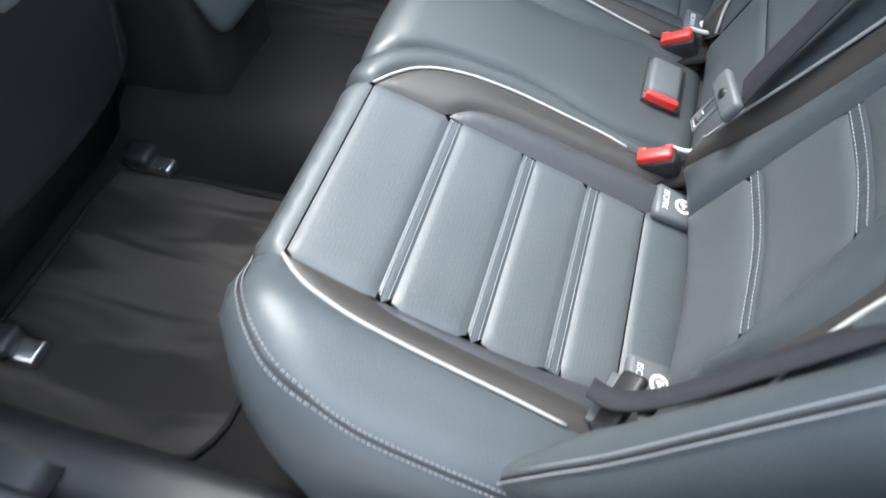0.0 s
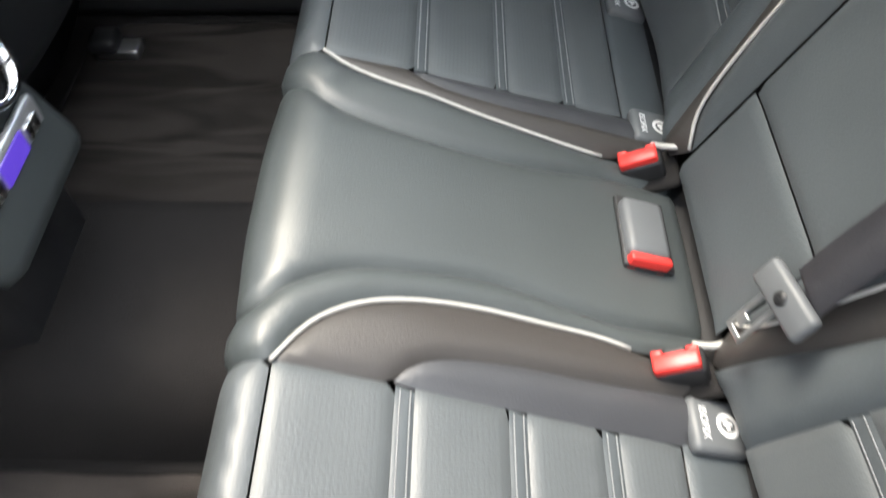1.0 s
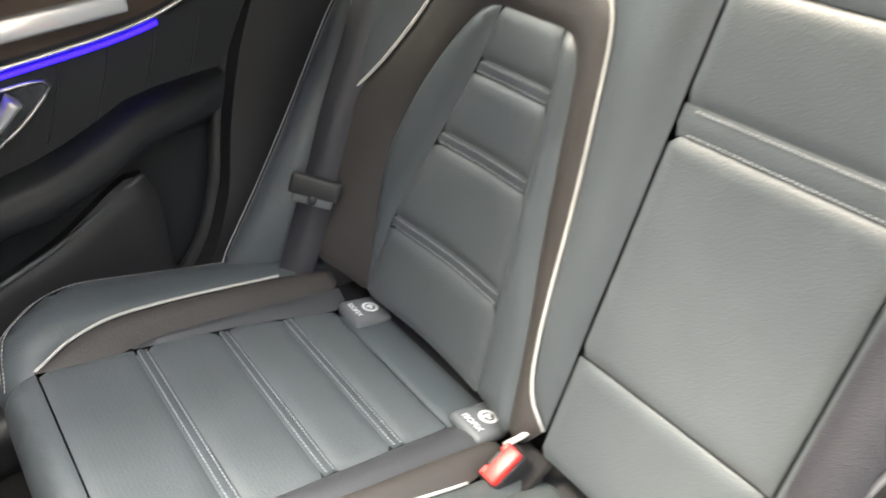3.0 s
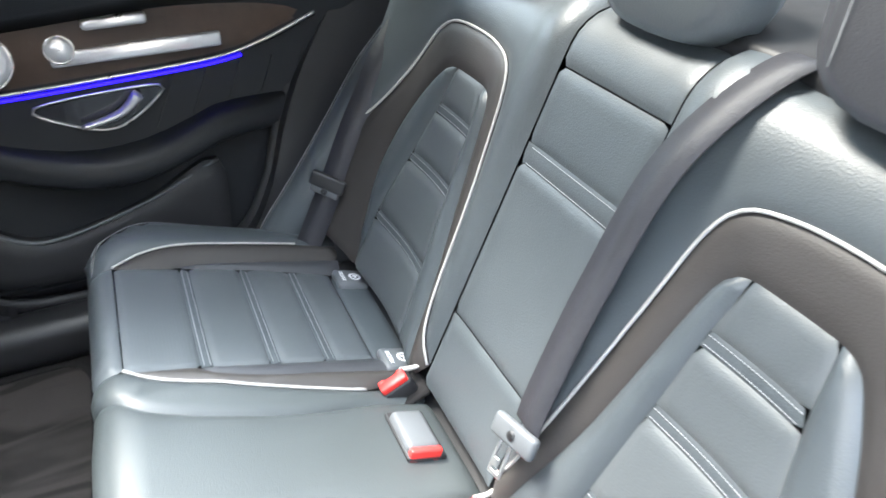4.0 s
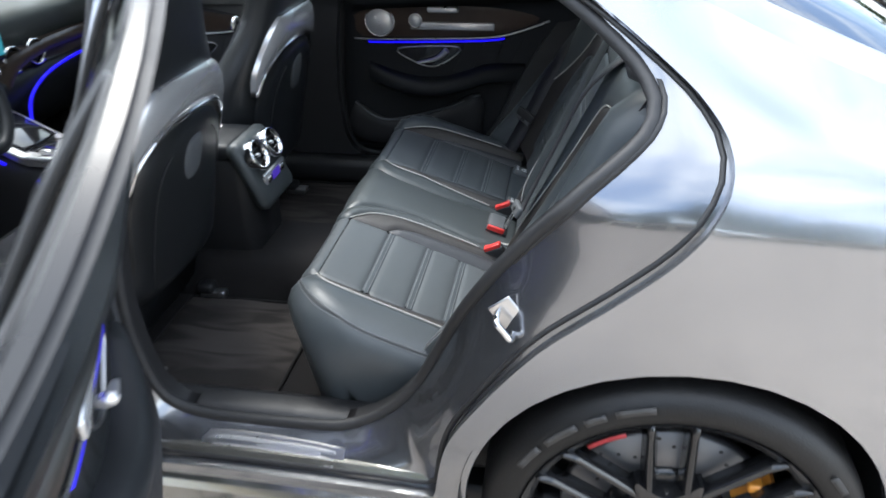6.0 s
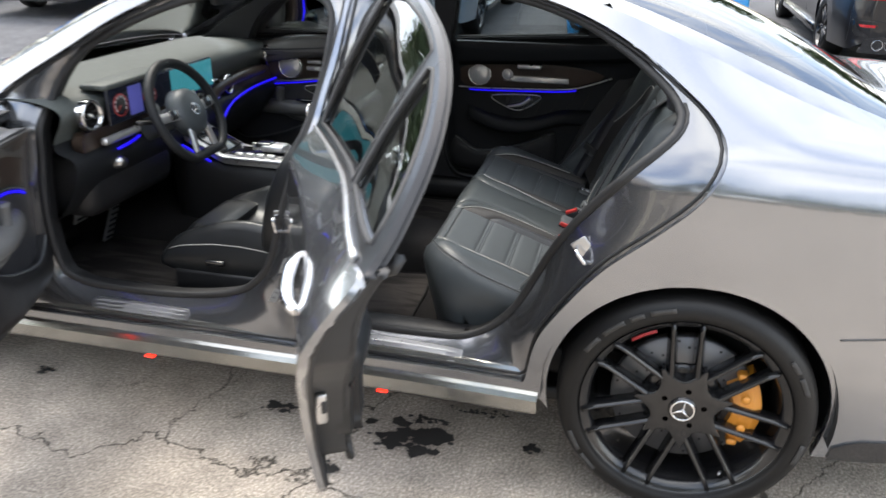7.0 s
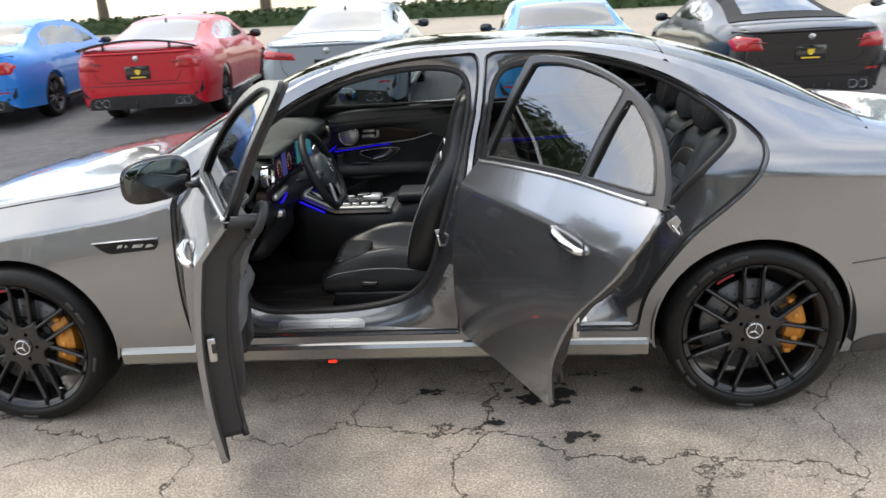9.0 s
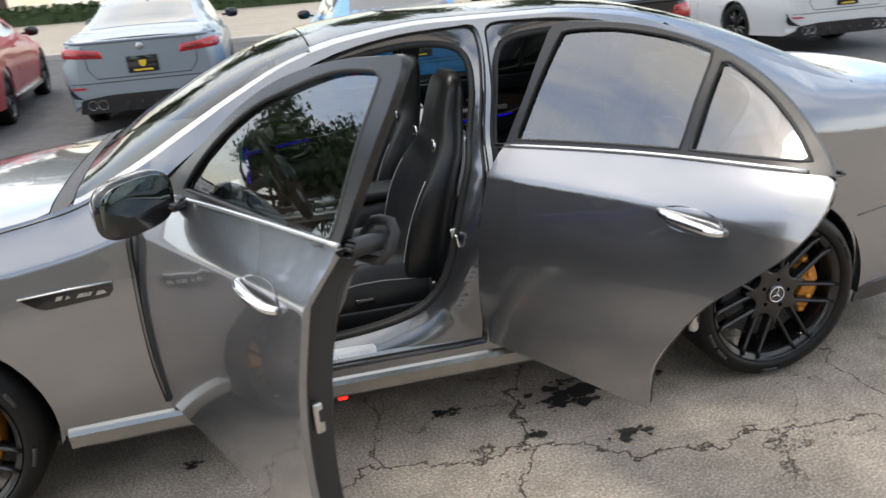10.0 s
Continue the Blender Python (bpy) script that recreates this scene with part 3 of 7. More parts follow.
top_part("hood", -2.31, -1.0, M_PAINT)
top_part("cowl", -0.995, -0.93, M_PLASTIC)
top_part("windshield", -0.925, -0.14, M_CLEAR, 0.96).visible_shadow = False
top_part("glass_roof", -0.135, 1.16, M_ROOF, 0.90, 0.001).visible_shadow = False
top_part("rear_window", 1.165, 1.90, M_REARGLASS, 0.92).visible_shadow = False
top_part("trunk_lid", 1.905, 2.63, M_PAINT)
for sign in (-1, 1):
    for xa, xb, k in ((-.925, -.14, .96), (-.14, 1.165, .90), (1.165, 1.905, .92)):
        x = np.linspace(xa, xb, 24)
        o = np.concatenate([np.stack([x, sign * BODY.EY(x) * k], 1), np.stack([x, sign * BODY.EY(x)], 1)[::-1]])
        part("roof_rail", patch(o, BODY.top(), 0.03), M_PAINT, sedan)
# bumpers close the ends
for xe in (-2.31, 2.63):
    yy = np.linspace(-1, 1, 15)
    r = []
    for z in np.linspace(.22, .62 if xe < 0 else .72, 6):
        w = float(BODY.y(xe, z))
        r.append([(xe + (0.03 * t * t - .03) * (1 if xe < 0 else -1), w * t, z) for t in yy])
    part("bumper", loft(r, False, False), M_PAINT, sedan)
part("underbody", rbox((4.7, 1.55, .05), (0.1, 0, .235), .02), M_PLASTIC, sedan)
# bumper seam behind the rear wheel, black lower lip, rolled arch edges
for sign in (-1, 1):
    x = np.linspace(1.815, 2.56, 24)
    part("bumper_seam", tube(BODY.side(sign, -.0008)(np.stack([x, .603 + .10 * (x - 1.815)], 1), 0), .0026, 5), M_GLOSS, sedan)
    lip = np.array([(1.865, .218), (1.872, .262), (1.93, .285), (2.10, .292), (2.50, .315), (2.50, .26), (2.2, .22)])
    part("bumper_lip", patch(lip, BODY.side(sign, -.006), .04, wall=(0, -sign * .02, 0)), M_GLOSS, sedan, "black lower bumper lip")
    for cx, a0, a1 in ((-1.47, 199, -14), (1.47, 194, -19)):
        part("arch_lip", tube(BODY.side(sign, .004)(np.array(arch(cx, a0, a1, 40)), 0), .0032, 6), M_PAINT, sedan)
# shut line of the hood, sweeping up to the windscreen
for sign in (-1, 1):
    x = np.linspace(-2.2, -.80, 40)
    part("shut_line", tube(np.stack([x, sign * (BODY.y(x, BODY.EZ(x) - .012) + .0012), BODY.EZ(x) - .012], 1), 0.0035, 5), M_GLOSS, sedan)


# ---------- wheels ----------
def wheel(cx, sign, spin):
    w = thing("wheel", "black forged wheel with paired spokes", "", parent=sedan, at=(cx, sign * 0.80, HUB_Z))
    o = -0.14  # outer face, before mirroring
    prof = [(.270, .12), (.300, .135), (.325, .13), (.338, .11), (.343, .08), (.343, -.08), (.338, -.11), (.325, -.132), (.300, -.142), (.283, -.139), (.272, -.120)]
    s = Matrix.Diagonal((1, -sign, 1, 1)) @ Matrix.Rotation(spin, 4, "Y")
    part("tyre", moved(lathe(prof, 72), s), M_TYRE, w)
    wide = s @ Matrix.Diagonal((1.035, 1, 1.035, 1))
    for k in range(3):
        part("tread_groove", moved(lathe([(.3436, -.05 + .05 * k - .006), (.3440, -.05 + .05 * k), (.3436, -.05 + .05 * k + .006)], 48), s), M_RUBBER, w)
    rim = [(.266, -.135), (.270, -.128), (.262, -.122), (.248, -.118), (.240, -.10), (.232, -.02), (.236, .10), (.262, .118)]
    part("rim", moved(lathe(rim, 72), wide), M_RIM, w)
    spokes = []
    for i in range(7):
        for d in (-1, 1):
            a0 = 2 * math.pi * i / 7
            a1, a2 = a0 + d * .19, a0 + d * .145
            ring = []
            for r, a, wd, yo in ((.075, a0 + d * .40, .0085, -.108), (.100, a0 + d * .325, .0085, -.112), (.15, a0 + d * .222, .0080, -.116), (.225, a0 + d * .153, .0072, -.121), (.258, a0 + d * .138, .0068, -.131)):
                c, n = np.array((math.cos(a), 0, math.sin(a))), np.array((-math.sin(a), 0, math.cos(a)))
                ring.append([c * r + n * wd * u + np.array((0, yo + q, 0)) for u, q in ((-1.8, .034), (-1, .009), (-.35, 0), (.35, 0), (1, .009), (1.8, .034))])
            spokes.append(moved(loft(ring), wide))
    for sp in spokes:
        part("spoke", sp, M_RIM, w)
    part("hub", moved(lathe([(.001, -.112), (.05, -.112), (.072, -.108), (.085, -.098), (.088, -.06), (.09, .05)], 40), s), M_RIM, w)
    lobes = []
    for i in range(7):
        for da, r in ((-.449, .130), (-.36, .108), (-.27, .098), (-.16, .086), (0, .081), (.16, .086), (.27, .098), (.36, .108)):
            lobes.append((r * math.cos(2 * math.pi * i / 7 + da), r * math.sin(2 * math.pi * i / 7 + da)))
    part("hub_plate", moved(patch(curve(lobes, 3, True), lambda p, s: np.stack([p[:, 0], -.110 - s, p[:, 1]], 1), .015, wall=(0, .035, 0), puff=.003, soft=.008), wide), M_RIM, w)
    part("center_cap", moved(lathe([(.001, -.122), (.030, -.122), (.036, -.119), (.038, -.111)], 32), s), M_GLOSS, w)
    emblem = [lathe([(.0275, -.1235), (.030, -.1265), (.0325, -.1235)], 32)]
    for k in range(3):
        a = math.pi / 2 + k * 2 * math.pi / 3
        c, n = np.array((math.cos(a), 0, math.sin(a))), np.array((-math.sin(a), 0, math.cos(a)))
        emblem.append(loft([[c * r + n * wd * u + np.array((0, -.1235 - h, 0)) for u, h in ((-1, 0), (0, .003), (1, 0))] for r, wd in ((.0, .0065), (.028, .0012))]))
    part("emblem", moved(join(*emblem), s), M_CHROME, w, "bright three-armed emblem")
    fixed = Matrix.Diagonal((1, -sign, 1, 1))
    holes = []
    part("disc_hat", moved(lathe([(.05, -.07), (.10, -.07), (.112, -.062), (.114, -.05)], 40), fixed), M_RIM, w)
    part("brake_disc", moved(lathe([(.085, -.058), (.19, -.058), (.193, -.052), (.193, -.03), (.085, -.03)], 56), fixed), M_DISC, w, "cross-drilled steel disc")
    for i in range(40):
        a = 2 * math.pi * i / 40
        r = .125 + .018 * (i % 4)
        holes.append(moved(lathe([(.0005, -.0590), (.004, -.0586)], 8), Matrix.Translation((r * math.cos(a), 0, r * math.sin(a)))))
    part("drilling", moved(join(*holes), fixed), M_RUBBER, w)["kind"] = "stuff"
    cal = thing("brake_caliper", "bronze brake caliper", "", parent=w)
    ring = []
    for a in np.radians(np.linspace(-33, 33, 12)):
        c = np.array((math.cos(a), 0, math.sin(a)))
        k = 1 - .25 * abs(a) / .58
        ring.append([c * r + np.array((0, y, 0)) for r, y in ((.13, -.095 * k), (.15, -.101 * k), (.185, -.101 * k), (.205, -.090 * k), (.208, -.02), (.13, -.02))])
    part("body", moved(loft(ring), fixed), M_BRONZE, cal, smooth=False)
    for a in (-.62, .62):
        part("bolt_boss", moved(rbox((.028, .045, .02), (.178 * math.cos(a), -.065, .178 * math.sin(a)), .006), fixed), M_BRONZE, cal)
    for i in range(3):
        a = radians(-16 + 16 * i)
        part("piston_cap", moved(lathe([(.001, -.104), (.010, -.104), (.012, -.098)], 16, at=(.165 * math.cos(a), 0, .165 * math.sin(a))), fixed), M_BRONZE, cal)
    for i in range(5):
        a = 2 * math.pi * i / 5 + .3
        part("wheel_bolt", moved(lathe([(.001, -.113), (.008, -.113), (.009, -.10)], 10, at=(.056 * math.cos(a), 0, .056 * math.sin(a))), s), M_GLOSS, w)
    v = np.radians(np.linspace(112, 128, 8))
    part("rim_mark", moved(strap([(.251 * math.cos(t), -.1215, .251 * math.sin(t)) for t in v], [(math.cos(t), 0, math.sin(t)) for t in v], .009, .0008), s if cx < 0 else fixed), M_MARK, w, "small red mark on the rim")
    for k, (a0, a1) in enumerate(((100, 112), (115, 122), (125, 137), (140, 150), (20, 30), (33, 40), (-20, -8), (200, 212), (215, 226), (260, 272))):
        v = np.radians(np.linspace(a0, a1, 6))
        part("sidewall_print", moved(strap([(.312 * math.cos(t), -.1425 + .001, .312 * math.sin(t)) for t in v], [(math.cos(t), 0, math.sin(t)) for t in v], .013, .0014), fixed), M_SIDEPRINT, w, "raised sidewall lettering, unreadable")
    part("valve", moved(tube([(.236, -.10, 0), (.222, -.125, 0)], .004, 8), Matrix.Diagonal((1, -sign, 1, 1)) @ Matrix.Rotation(radians(57), 4, "Y")), M_SATIN, w)
    return w


for cx, spin in zip(AXLES, (0.35, 0.155)):
    for sign in (-1, 1):
        wheel(cx, sign, spin)

# ---------- doors ----------
def offset_in(loop, d):
    """A loop drawn in by d metres."""
    c = np.roll(loop, -1, 0) - np.roll(loop, 1, 0)
    n = np.stack([-c[:, 1], c[:, 0]], 1) / (np.linalg.norm(c, axis=1)[:, None] + 1e-9)
    area = np.sum(loop[:, 0] * np.roll(loop[:, 1], -1) - np.roll(loop[:, 0], -1) * loop[:, 1])
    return loop + n * d * np.sign(area)


def below(loop, line):
    """The piece of a loop under a line of heights (a function of x)."""
    q = np.array([(x, min(z, line(x))) for x, z in loop])
    return q


def door(front, sign, angle):
    hinge = (-.755, sign * .83, .65) if front else (.413, sign * .745, .65)
    lean = (radians(1.17), radians(1.33)) if front else (0, 0)
    place = np.array(hinge) + ((.011, .030, -.007) if front and angle else (0, 0, 0))
    origin = np.array(hinge) - ((0.117, 0, 0) if angle and not front else (0, 0, 0))
    tag = ("open front door, grey outside and black leather inside" if front else "open rear door, grey outside and black leather inside") if angle else "closed door, black leather trim inside"
    d = thing("door", tag, "", parent=sedan, at=place)
    d.rotation_mode = "QUATERNION"
    d.rotation_quaternion = Matrix.Rotation(sign * radians(angle), 3, Vector((math.tan(lean[0]), -sign * math.tan(lean[1]), 1)).normalized()).to_quaternion()
    outline = DOOR_F if front else DOOR_R
    outline = offset_in(resample(outline, .015, True), .004)
    panes = (GLASS_F,) if front else (GLASS_R, GLASS_Q)
    panes = [np.array([(min(x, 1.052) if g is GLASS_R else max(x, 1.080) if g is GLASS_Q else x, z) for x, z in offset_in(resample(g, .02, True), -.015)]) for g in panes]
    belt = (lambda x: 1.03 + .03 * (x + .5) / .85 + .006 * (1 - ((x + .1) / .6) ** 2)) if front else (lambda x: 1.034 + .052 * (x - .415) + .006 * (1 - ((x - .95) / .55) ** 2))
    panes = [np.array([(x, max(z, 1.062 if front else belt(x) + .021)) for x, z in g]) for g in panes]
    P = lambda name, vf, m, label="", smooth=True, parent=d: part(name, vf, m, parent, label, smooth, shift=origin if parent is d else None)
    low = below(outline, belt)
    P("outer_skin", patch(low, BODY.side(sign), .035, wall=(0, -sign * .020, 0), edge=.02, lines=CREASE), M_PAINT)
    P("hem", tube(BODY.side(sign, .020)(resample(offset_in(low, .004), .03, True), 0), .006, 5, True), M_RUBBER)
    # pressed inner shell: well inside the skin at the bottom, close to it at the belt
    shell = offset_in(low, .016)
    shell = np.array([(min(x, 1.385) - (.05 if not front else .035) * max(0, (.80 - z) / .45) * (x > hinge[0] + .4), max(z, .40) if z < .8 else z) for x, z in shell])
    frame_loop = np.array([(x, max(z, belt(x))) for x, z in outline])
    P("window_frame", patch(frame_loop, BODY.side(sign, .004), .03, panes, wall=(0, -sign * .014, 0), back=True, edge=.018), M_FRAME, "black window frame")
    P("frame_lining", patch(offset_in(frame_loop, .006), BODY.side(sign, .034), .03, [offset_in(g, -.002) for g in panes], wall=(0, sign * .014, 0), edge=.02), M_RUBBER)
    xs0, xs1 = (panes[0][:, 0].min() - .05, panes[0][:, 0].max() + .02) if front else (panes[0][:, 0].min() - .03, panes[1][:, 0].max() + .0)
    x = np.linspace(xs0, xs1, 30)
    P("belt_molding", tube(BODY.side(sign, -.002)(np.stack([x, np.array([belt(t) for t in x]) + .006], 1), 0), .0065, 6), M_DARKCHROME)
    for g in panes:
        P("window_pane", patch(offset_in(resample(g, .02, True), -.006), BODY.side(sign, .018), .06, wall=(0, -sign * .004, 0), back=True), M_GLASS if angle else M_SIDEGLASS, "tinted glass")
        P("pane_seal", tube(BODY.side(sign, .008)(resample(g, .03, True), 0), .006, 5, True), M_RUBBER)
    # inner sheet and door card
    P("inner_sheet", patch(shell, BODY.side(sign, .085), .05, wall=(0, sign * .075, 0), edge=.03), M_SHELL if angle else M_PLASTIC)
    P("back_sheet", patch(offset_in(low, .006), BODY.side(sign, .022), .06, edge=.03), M_RUBBER)
    rub = offset_in(shell, .02)
    P("edge_seal", tube(BODY.side(sign, .088)(resample(rub, .03, True), 0), .011, 6, True), M_RUBBER)
    card = curve([(-.70, .43), (-.70, .43), (-.71, .70), (-.70, .92), (-.64, .955), (-.45, .985), (.30, 1.0), (.325, .98), (.29, .80), (.235, .58), (.14, .45), (.05, .42), (-.1, .415)], 5, True) if front else \
        curve([(.415, .44), (.415, .44), (.42, .7), (.455, 1.04), (.48, 1.055), (1.29, 1.055), (1.325, 1.03), (1.27, .89), (1.15, .72), (1.05, .58), (1.0, .47), (.95, .43), (.95, .43)], 5, True)
    inset = .118 if front else .10
    # the front card swells inwards towards the dash
    swell = lambda x: .054 * (np.clip((-.13 - x) / .23, 0, 1) ** 2 * (3 - 2 * np.clip((-.13 - x) / .23, 0, 1))) if front else 0 * x
    CARD = lambda depth: (lambda p, s: np.stack([p[:, 0], sign * (np.minimum(BODY.y(p[:, 0], .75), BODY.y(p[:, 0], p[:, 1])) - inset - swell(p[:, 0]) - depth - s - .012 * np.exp(-((p[:, 1] - .98) / .06) ** 2)), p[:, 1]], 1))
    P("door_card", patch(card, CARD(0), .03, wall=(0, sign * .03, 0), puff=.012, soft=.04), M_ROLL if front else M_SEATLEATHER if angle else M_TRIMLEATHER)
    # leather roll between card and glass
    ledge = []
    for x in np.linspace(card[:, 0].min() + .06, card[:, 0].max() - (.03 if front else .11), 24):
        zb = belt(x) - (.062 * max(0, (-.30 - x) / .34) ** 1.5 if front else 0)
        yo = float(BODY.y(x, zb))
        yi = float(CARD(0)(np.array([(x, zb - .08)]), np.zeros(1))[0][1]) * sign + (.045 * max(0, (x - .08) / .22) ** 1.5 if front else 0)
        ledge.append([(x, sign * y, z) for y, z in ((yi - .012, zb - .10), (yi - .018, zb - .062), (yi - .012, zb - .030), (yi + .006, zb - .010), (yi + .032, zb), (yo - .028, zb + .002), (yo - .026, zb - .03))])
    # one leather in two tones: the closed rear door's roll is darkened as shade
    P("top_roll", loft(ledge), M_SHEENLEATHER if front else M_LEATHER if angle else M_TRIMLEATHER, "leather roll under the window")
    x0 = -.70 if front else .47
    S = lambda pts: np.array([(x0 + a, z) for a, z in pts])  # outlines from the card's front edge
    # wood inlay above the light strip, sweeping up to the tail
    L = .93 if front else .70
    k = L / .70
    line = [(0.0, .835), (.10 * k, .833), (.30 * k, .838), (.50 * k, .846), (.60 * k, .868), (L, .905)]
    topl = [(L, .91), (.60 * k, .945), (.40 * k, .965), (.10 * k, .955), (0.0, .93)]
    if front:
        line = [(0.06, .765), (.11, .785), (.20, .808), (.30, .823), (.48, .838), (.70, .852), (.85, .892)]
        topl = [(.85, .90), (.70, .925), (.50, .950), (.22, .958), (0.05, .945)]
    P("wood_inlay", patch(np.concatenate([curve(S(line), 5), curve(S(topl), 5)]), CARD(.008), .03, wall=(0, sign * .02, 0), puff=.006, soft=.02), M_WOOD, "dark wood inlay")
    q = curve(S(line), 8)
    P("bright_line", tube(CARD(.016)(q, 0), .004, 5), M_SATIN)
    q2 = q[(q[:, 0] > x0 + .05) & (q[:, 0] < x0 + (.62 if front else .55))] - (0, .011)
    P("light_strip", tube(CARD(.014)(q2, 0), .0050 if angle else .0034, 5), M_BLUE, "glowing blue light strip")
    # round loudspeaker, tweeter, seat switches
    def disc(x, z, r, name, m, depth=.014):
        c = CARD(depth)(np.array([(x, z)]), np.zeros(1))[0]
        P(name, moved(lathe([(.001, .012), (r * .8, .012), (r * .97, .006), (r, -.012)], 32), Matrix.Translation(c) @ Matrix.Diagonal((1, -sign, 1, 1))), m)
        P("speaker_ring", moved(lathe([(r * .97, .006), (r * 1.04, .009), (r * 1.08, -.012)], 32), Matrix.Translation(c) @ Matrix.Diagonal((1, -sign, 1, 1))), M_CHROME)
    if front:
        disc(x0 + .36, .902, .056, "speaker_grille", M_SILVER)
        for dx, dz, sx, sz in ((.475, .020, .070, .018), (.470, -.012, .075, .022), (.525, .000, .022, .045), (.505, -.020, .030, .014)):
            P("seat_switch", rbox((sx, .024, sz), CARD(.02)(np.array([(x0 + dx, .902 + dz)]), np.zeros(1))[0], .006), M_SILVER)
    else:
        disc(x0 + .10, .90, .052, "speaker_grille", M_SILVER)
        disc(x0 + .23, .905, .024, "tweeter_grille", M_SILVER)
        P("switch_panel", rbox((.11, .016, .022), CARD(.02)(np.array([(x0 + .33, .945)]), np.zeros(1))[0], .007), M_SILVER)
        # added pale plate that stands in for the reflection on the glossy inlay
        P("inlay_sheen", rbox((.30, .012, .03), CARD(.018)(np.array([(x0 + .36, .885)]), np.zeros(1))[0], .006), M_DARKCHROME)
    # handle: bowl, lever
    hx = x0 + (.525 if front else .27)
    bowl = curve([(hx - .11, .80), (hx + .10, .81), (hx + .10, .78), (hx + .02, .735), (hx - .06, .755)], 6, True)
    P("handle_bowl", patch(bowl, CARD(.013), .02, wall=(0, sign * .01, 0)), M_GLOSS)
    P("bowl_rim", tube(CARD(.014)(resample(bowl, .015, True), 0), .003, 5, True), M_DARKCHROME if front else M_SATIN)
    lev = curve([(hx - .04, .752), (hx + .03, .768), (hx + .07, .80)], 6)
    P("pull_handle", tube(CARD(.03)(lev, 0), np.linspace(.007, .020, len(lev)), 8, flat=.6), M_SILVER, "chrome pull handle")
    # armrest
    ar = []
    span = (x0 + .16, x0 + .86) if front else (x0 + .05, x0 + .66)
    for t in np.linspace(0, 1, 14):
        x = span[0] + t * (span[1] - span[0])
        w = (.078 if front else .075) * math.sin(math.pi * min(1, .08 + t * .94)) ** .5
        zc = .715 - .055 * math.sin(math.pi * min(1, t * 1.4)) if not front else .70 - .02 * t
        base = CARD(0)(np.array([(x, zc)]), np.zeros(1))[0]
        ring = oval(w * 2, .075, 14)
        ar.append([(x, base[1] - sign * a, zc + b) for a, b in ring])
    P("armrest", loft(ar), M_SHEENLEATHER if front else M_TRIMLEATHER)
    if front:
        grab = curve([(x0 + .68, .690), (x0 + .50, .65), (x0 + .36, .660), (x0 + .295, .72), (x0 + .300, .795)], 6)
        P("upper_pad", patch(curve(S([(.03, .950), (.3, .958), (.55, .950), (.75, .915), (.90, .86), (.99, .88), (1.0, .99), (.7, .992), (.25, .975)]), 4, True), CARD(.012), .03, wall=(0, sign * .02, 0), puff=.014, soft=.03), M_SHEENLEATHER, "black leather pad, its sky sheen painted grey")
        P("grab_handle", tube(CARD(.030)(grab, 0), .019, 10), M_SHEENLEATHER, "curved leather grab handle")
        P("window_switch", rbox((.09, .03, .012), CARD(.035)(np.array([(x0 + .42, .735)]), np.zeros(1))[0], .005), M_GLOSS)
    # door pocket
    pk = curve([(x0 - .01, .60), (x0 + .10, .535), (x0 + .30, .575), (x0 + .46, .64), (x0 + .46, .46), (x0 + .45, .45), (x0, .45)], 5, True)
    P("door_pocket", patch(pk, CARD(.03), .03, wall=(0, sign * .03, 0), puff=.014, soft=.03), M_PLASTIC)
    P("pocket_trim", tube(CARD(.034)(curve(S([(-.01, .60), (.10, .535), (.30, .575), (.46, .64)]), 8), 0), .0045, 5), M_PLASTIC_G)
    # quilted seams on the card
    for i in range(7 if not front else 9):
        xa = x0 + .36 + .065 * i if not front else x0 + .3 + .065 * i
        s0 = np.array([(xa, .72), (xa + .035, .79), (xa + .05, .83)])
        if inside(card, s0).all():
            P("seam", tube(CARD(.0125)(curve(s0, 4), 0), .0012, 4), M_PLASTIC)
    # outside handle in its dish
    hc = (.172, .940) if front else (1.155, .944)
    dish = np.array([(hc[0] + a, hc[1] + b) for a, b in oval(.20, .066, 28, 2.3)])
    # dish in the darkened body paint: the recess shade is painted in
    P("handle_dish", patch(dish, lambda p, s: BODY.side(sign, -.0015)(p, -np.maximum(0, .014 - 1.1 * (((p[:, 0] - hc[0]) / .1) ** 2 + ((p[:, 1] - hc[1]) / .033) ** 2) * .014)), .012), M_PAINT_SHADED)
    hb = curve([(hc[0] - .098, hc[1] + .010, .002), (hc[0] - .07, hc[1] + .008, .017), (hc[0], hc[1] + .002, .026), (hc[0] + .07, hc[1] - .006, .020), (hc[0] + .102, hc[1] - .010, .004)], 6)
    P("outer_handle", tube([(a, float(sign * (BODY.y(a, b) + o)), b) for a, b, o in hb], np.r_[np.linspace(.008, .014, 9), np.linspace(.014, .013, len(hb) - 18), np.linspace(.013, .009, 9)], 10, flat=1.0), M_CHROME, "chrome door handle")
    # lock on the rear edge
    le = outline[np.argmin(np.hypot(outline[:, 0] - (.35 if front else 1.17), outline[:, 1] - (.70 if front else .66)))]
    ly = float(BODY.y(le[0], le[1])) - .042
    P("door_lock", rbox((.02, .022, .07), (le[0] - .003, sign * ly, le[1]), .005), M_SATIN)
    P("lock_slot", rbox((.022, .012, .03), (le[0] - .0025, sign * (ly - .004), le[1] + .005), .003), M_RUBBER)
    if front and angle:
        lamp_at = (-.30, sign * (float(BODY.y(-.3, .45)) - .125), .425)
        P("warning_lamp", rbox((.05, .012, .03), lamp_at, .005), M_REDLAMP, "lit red warning lamp")
    if front:
        mirror(d, sign, hinge)
    return d


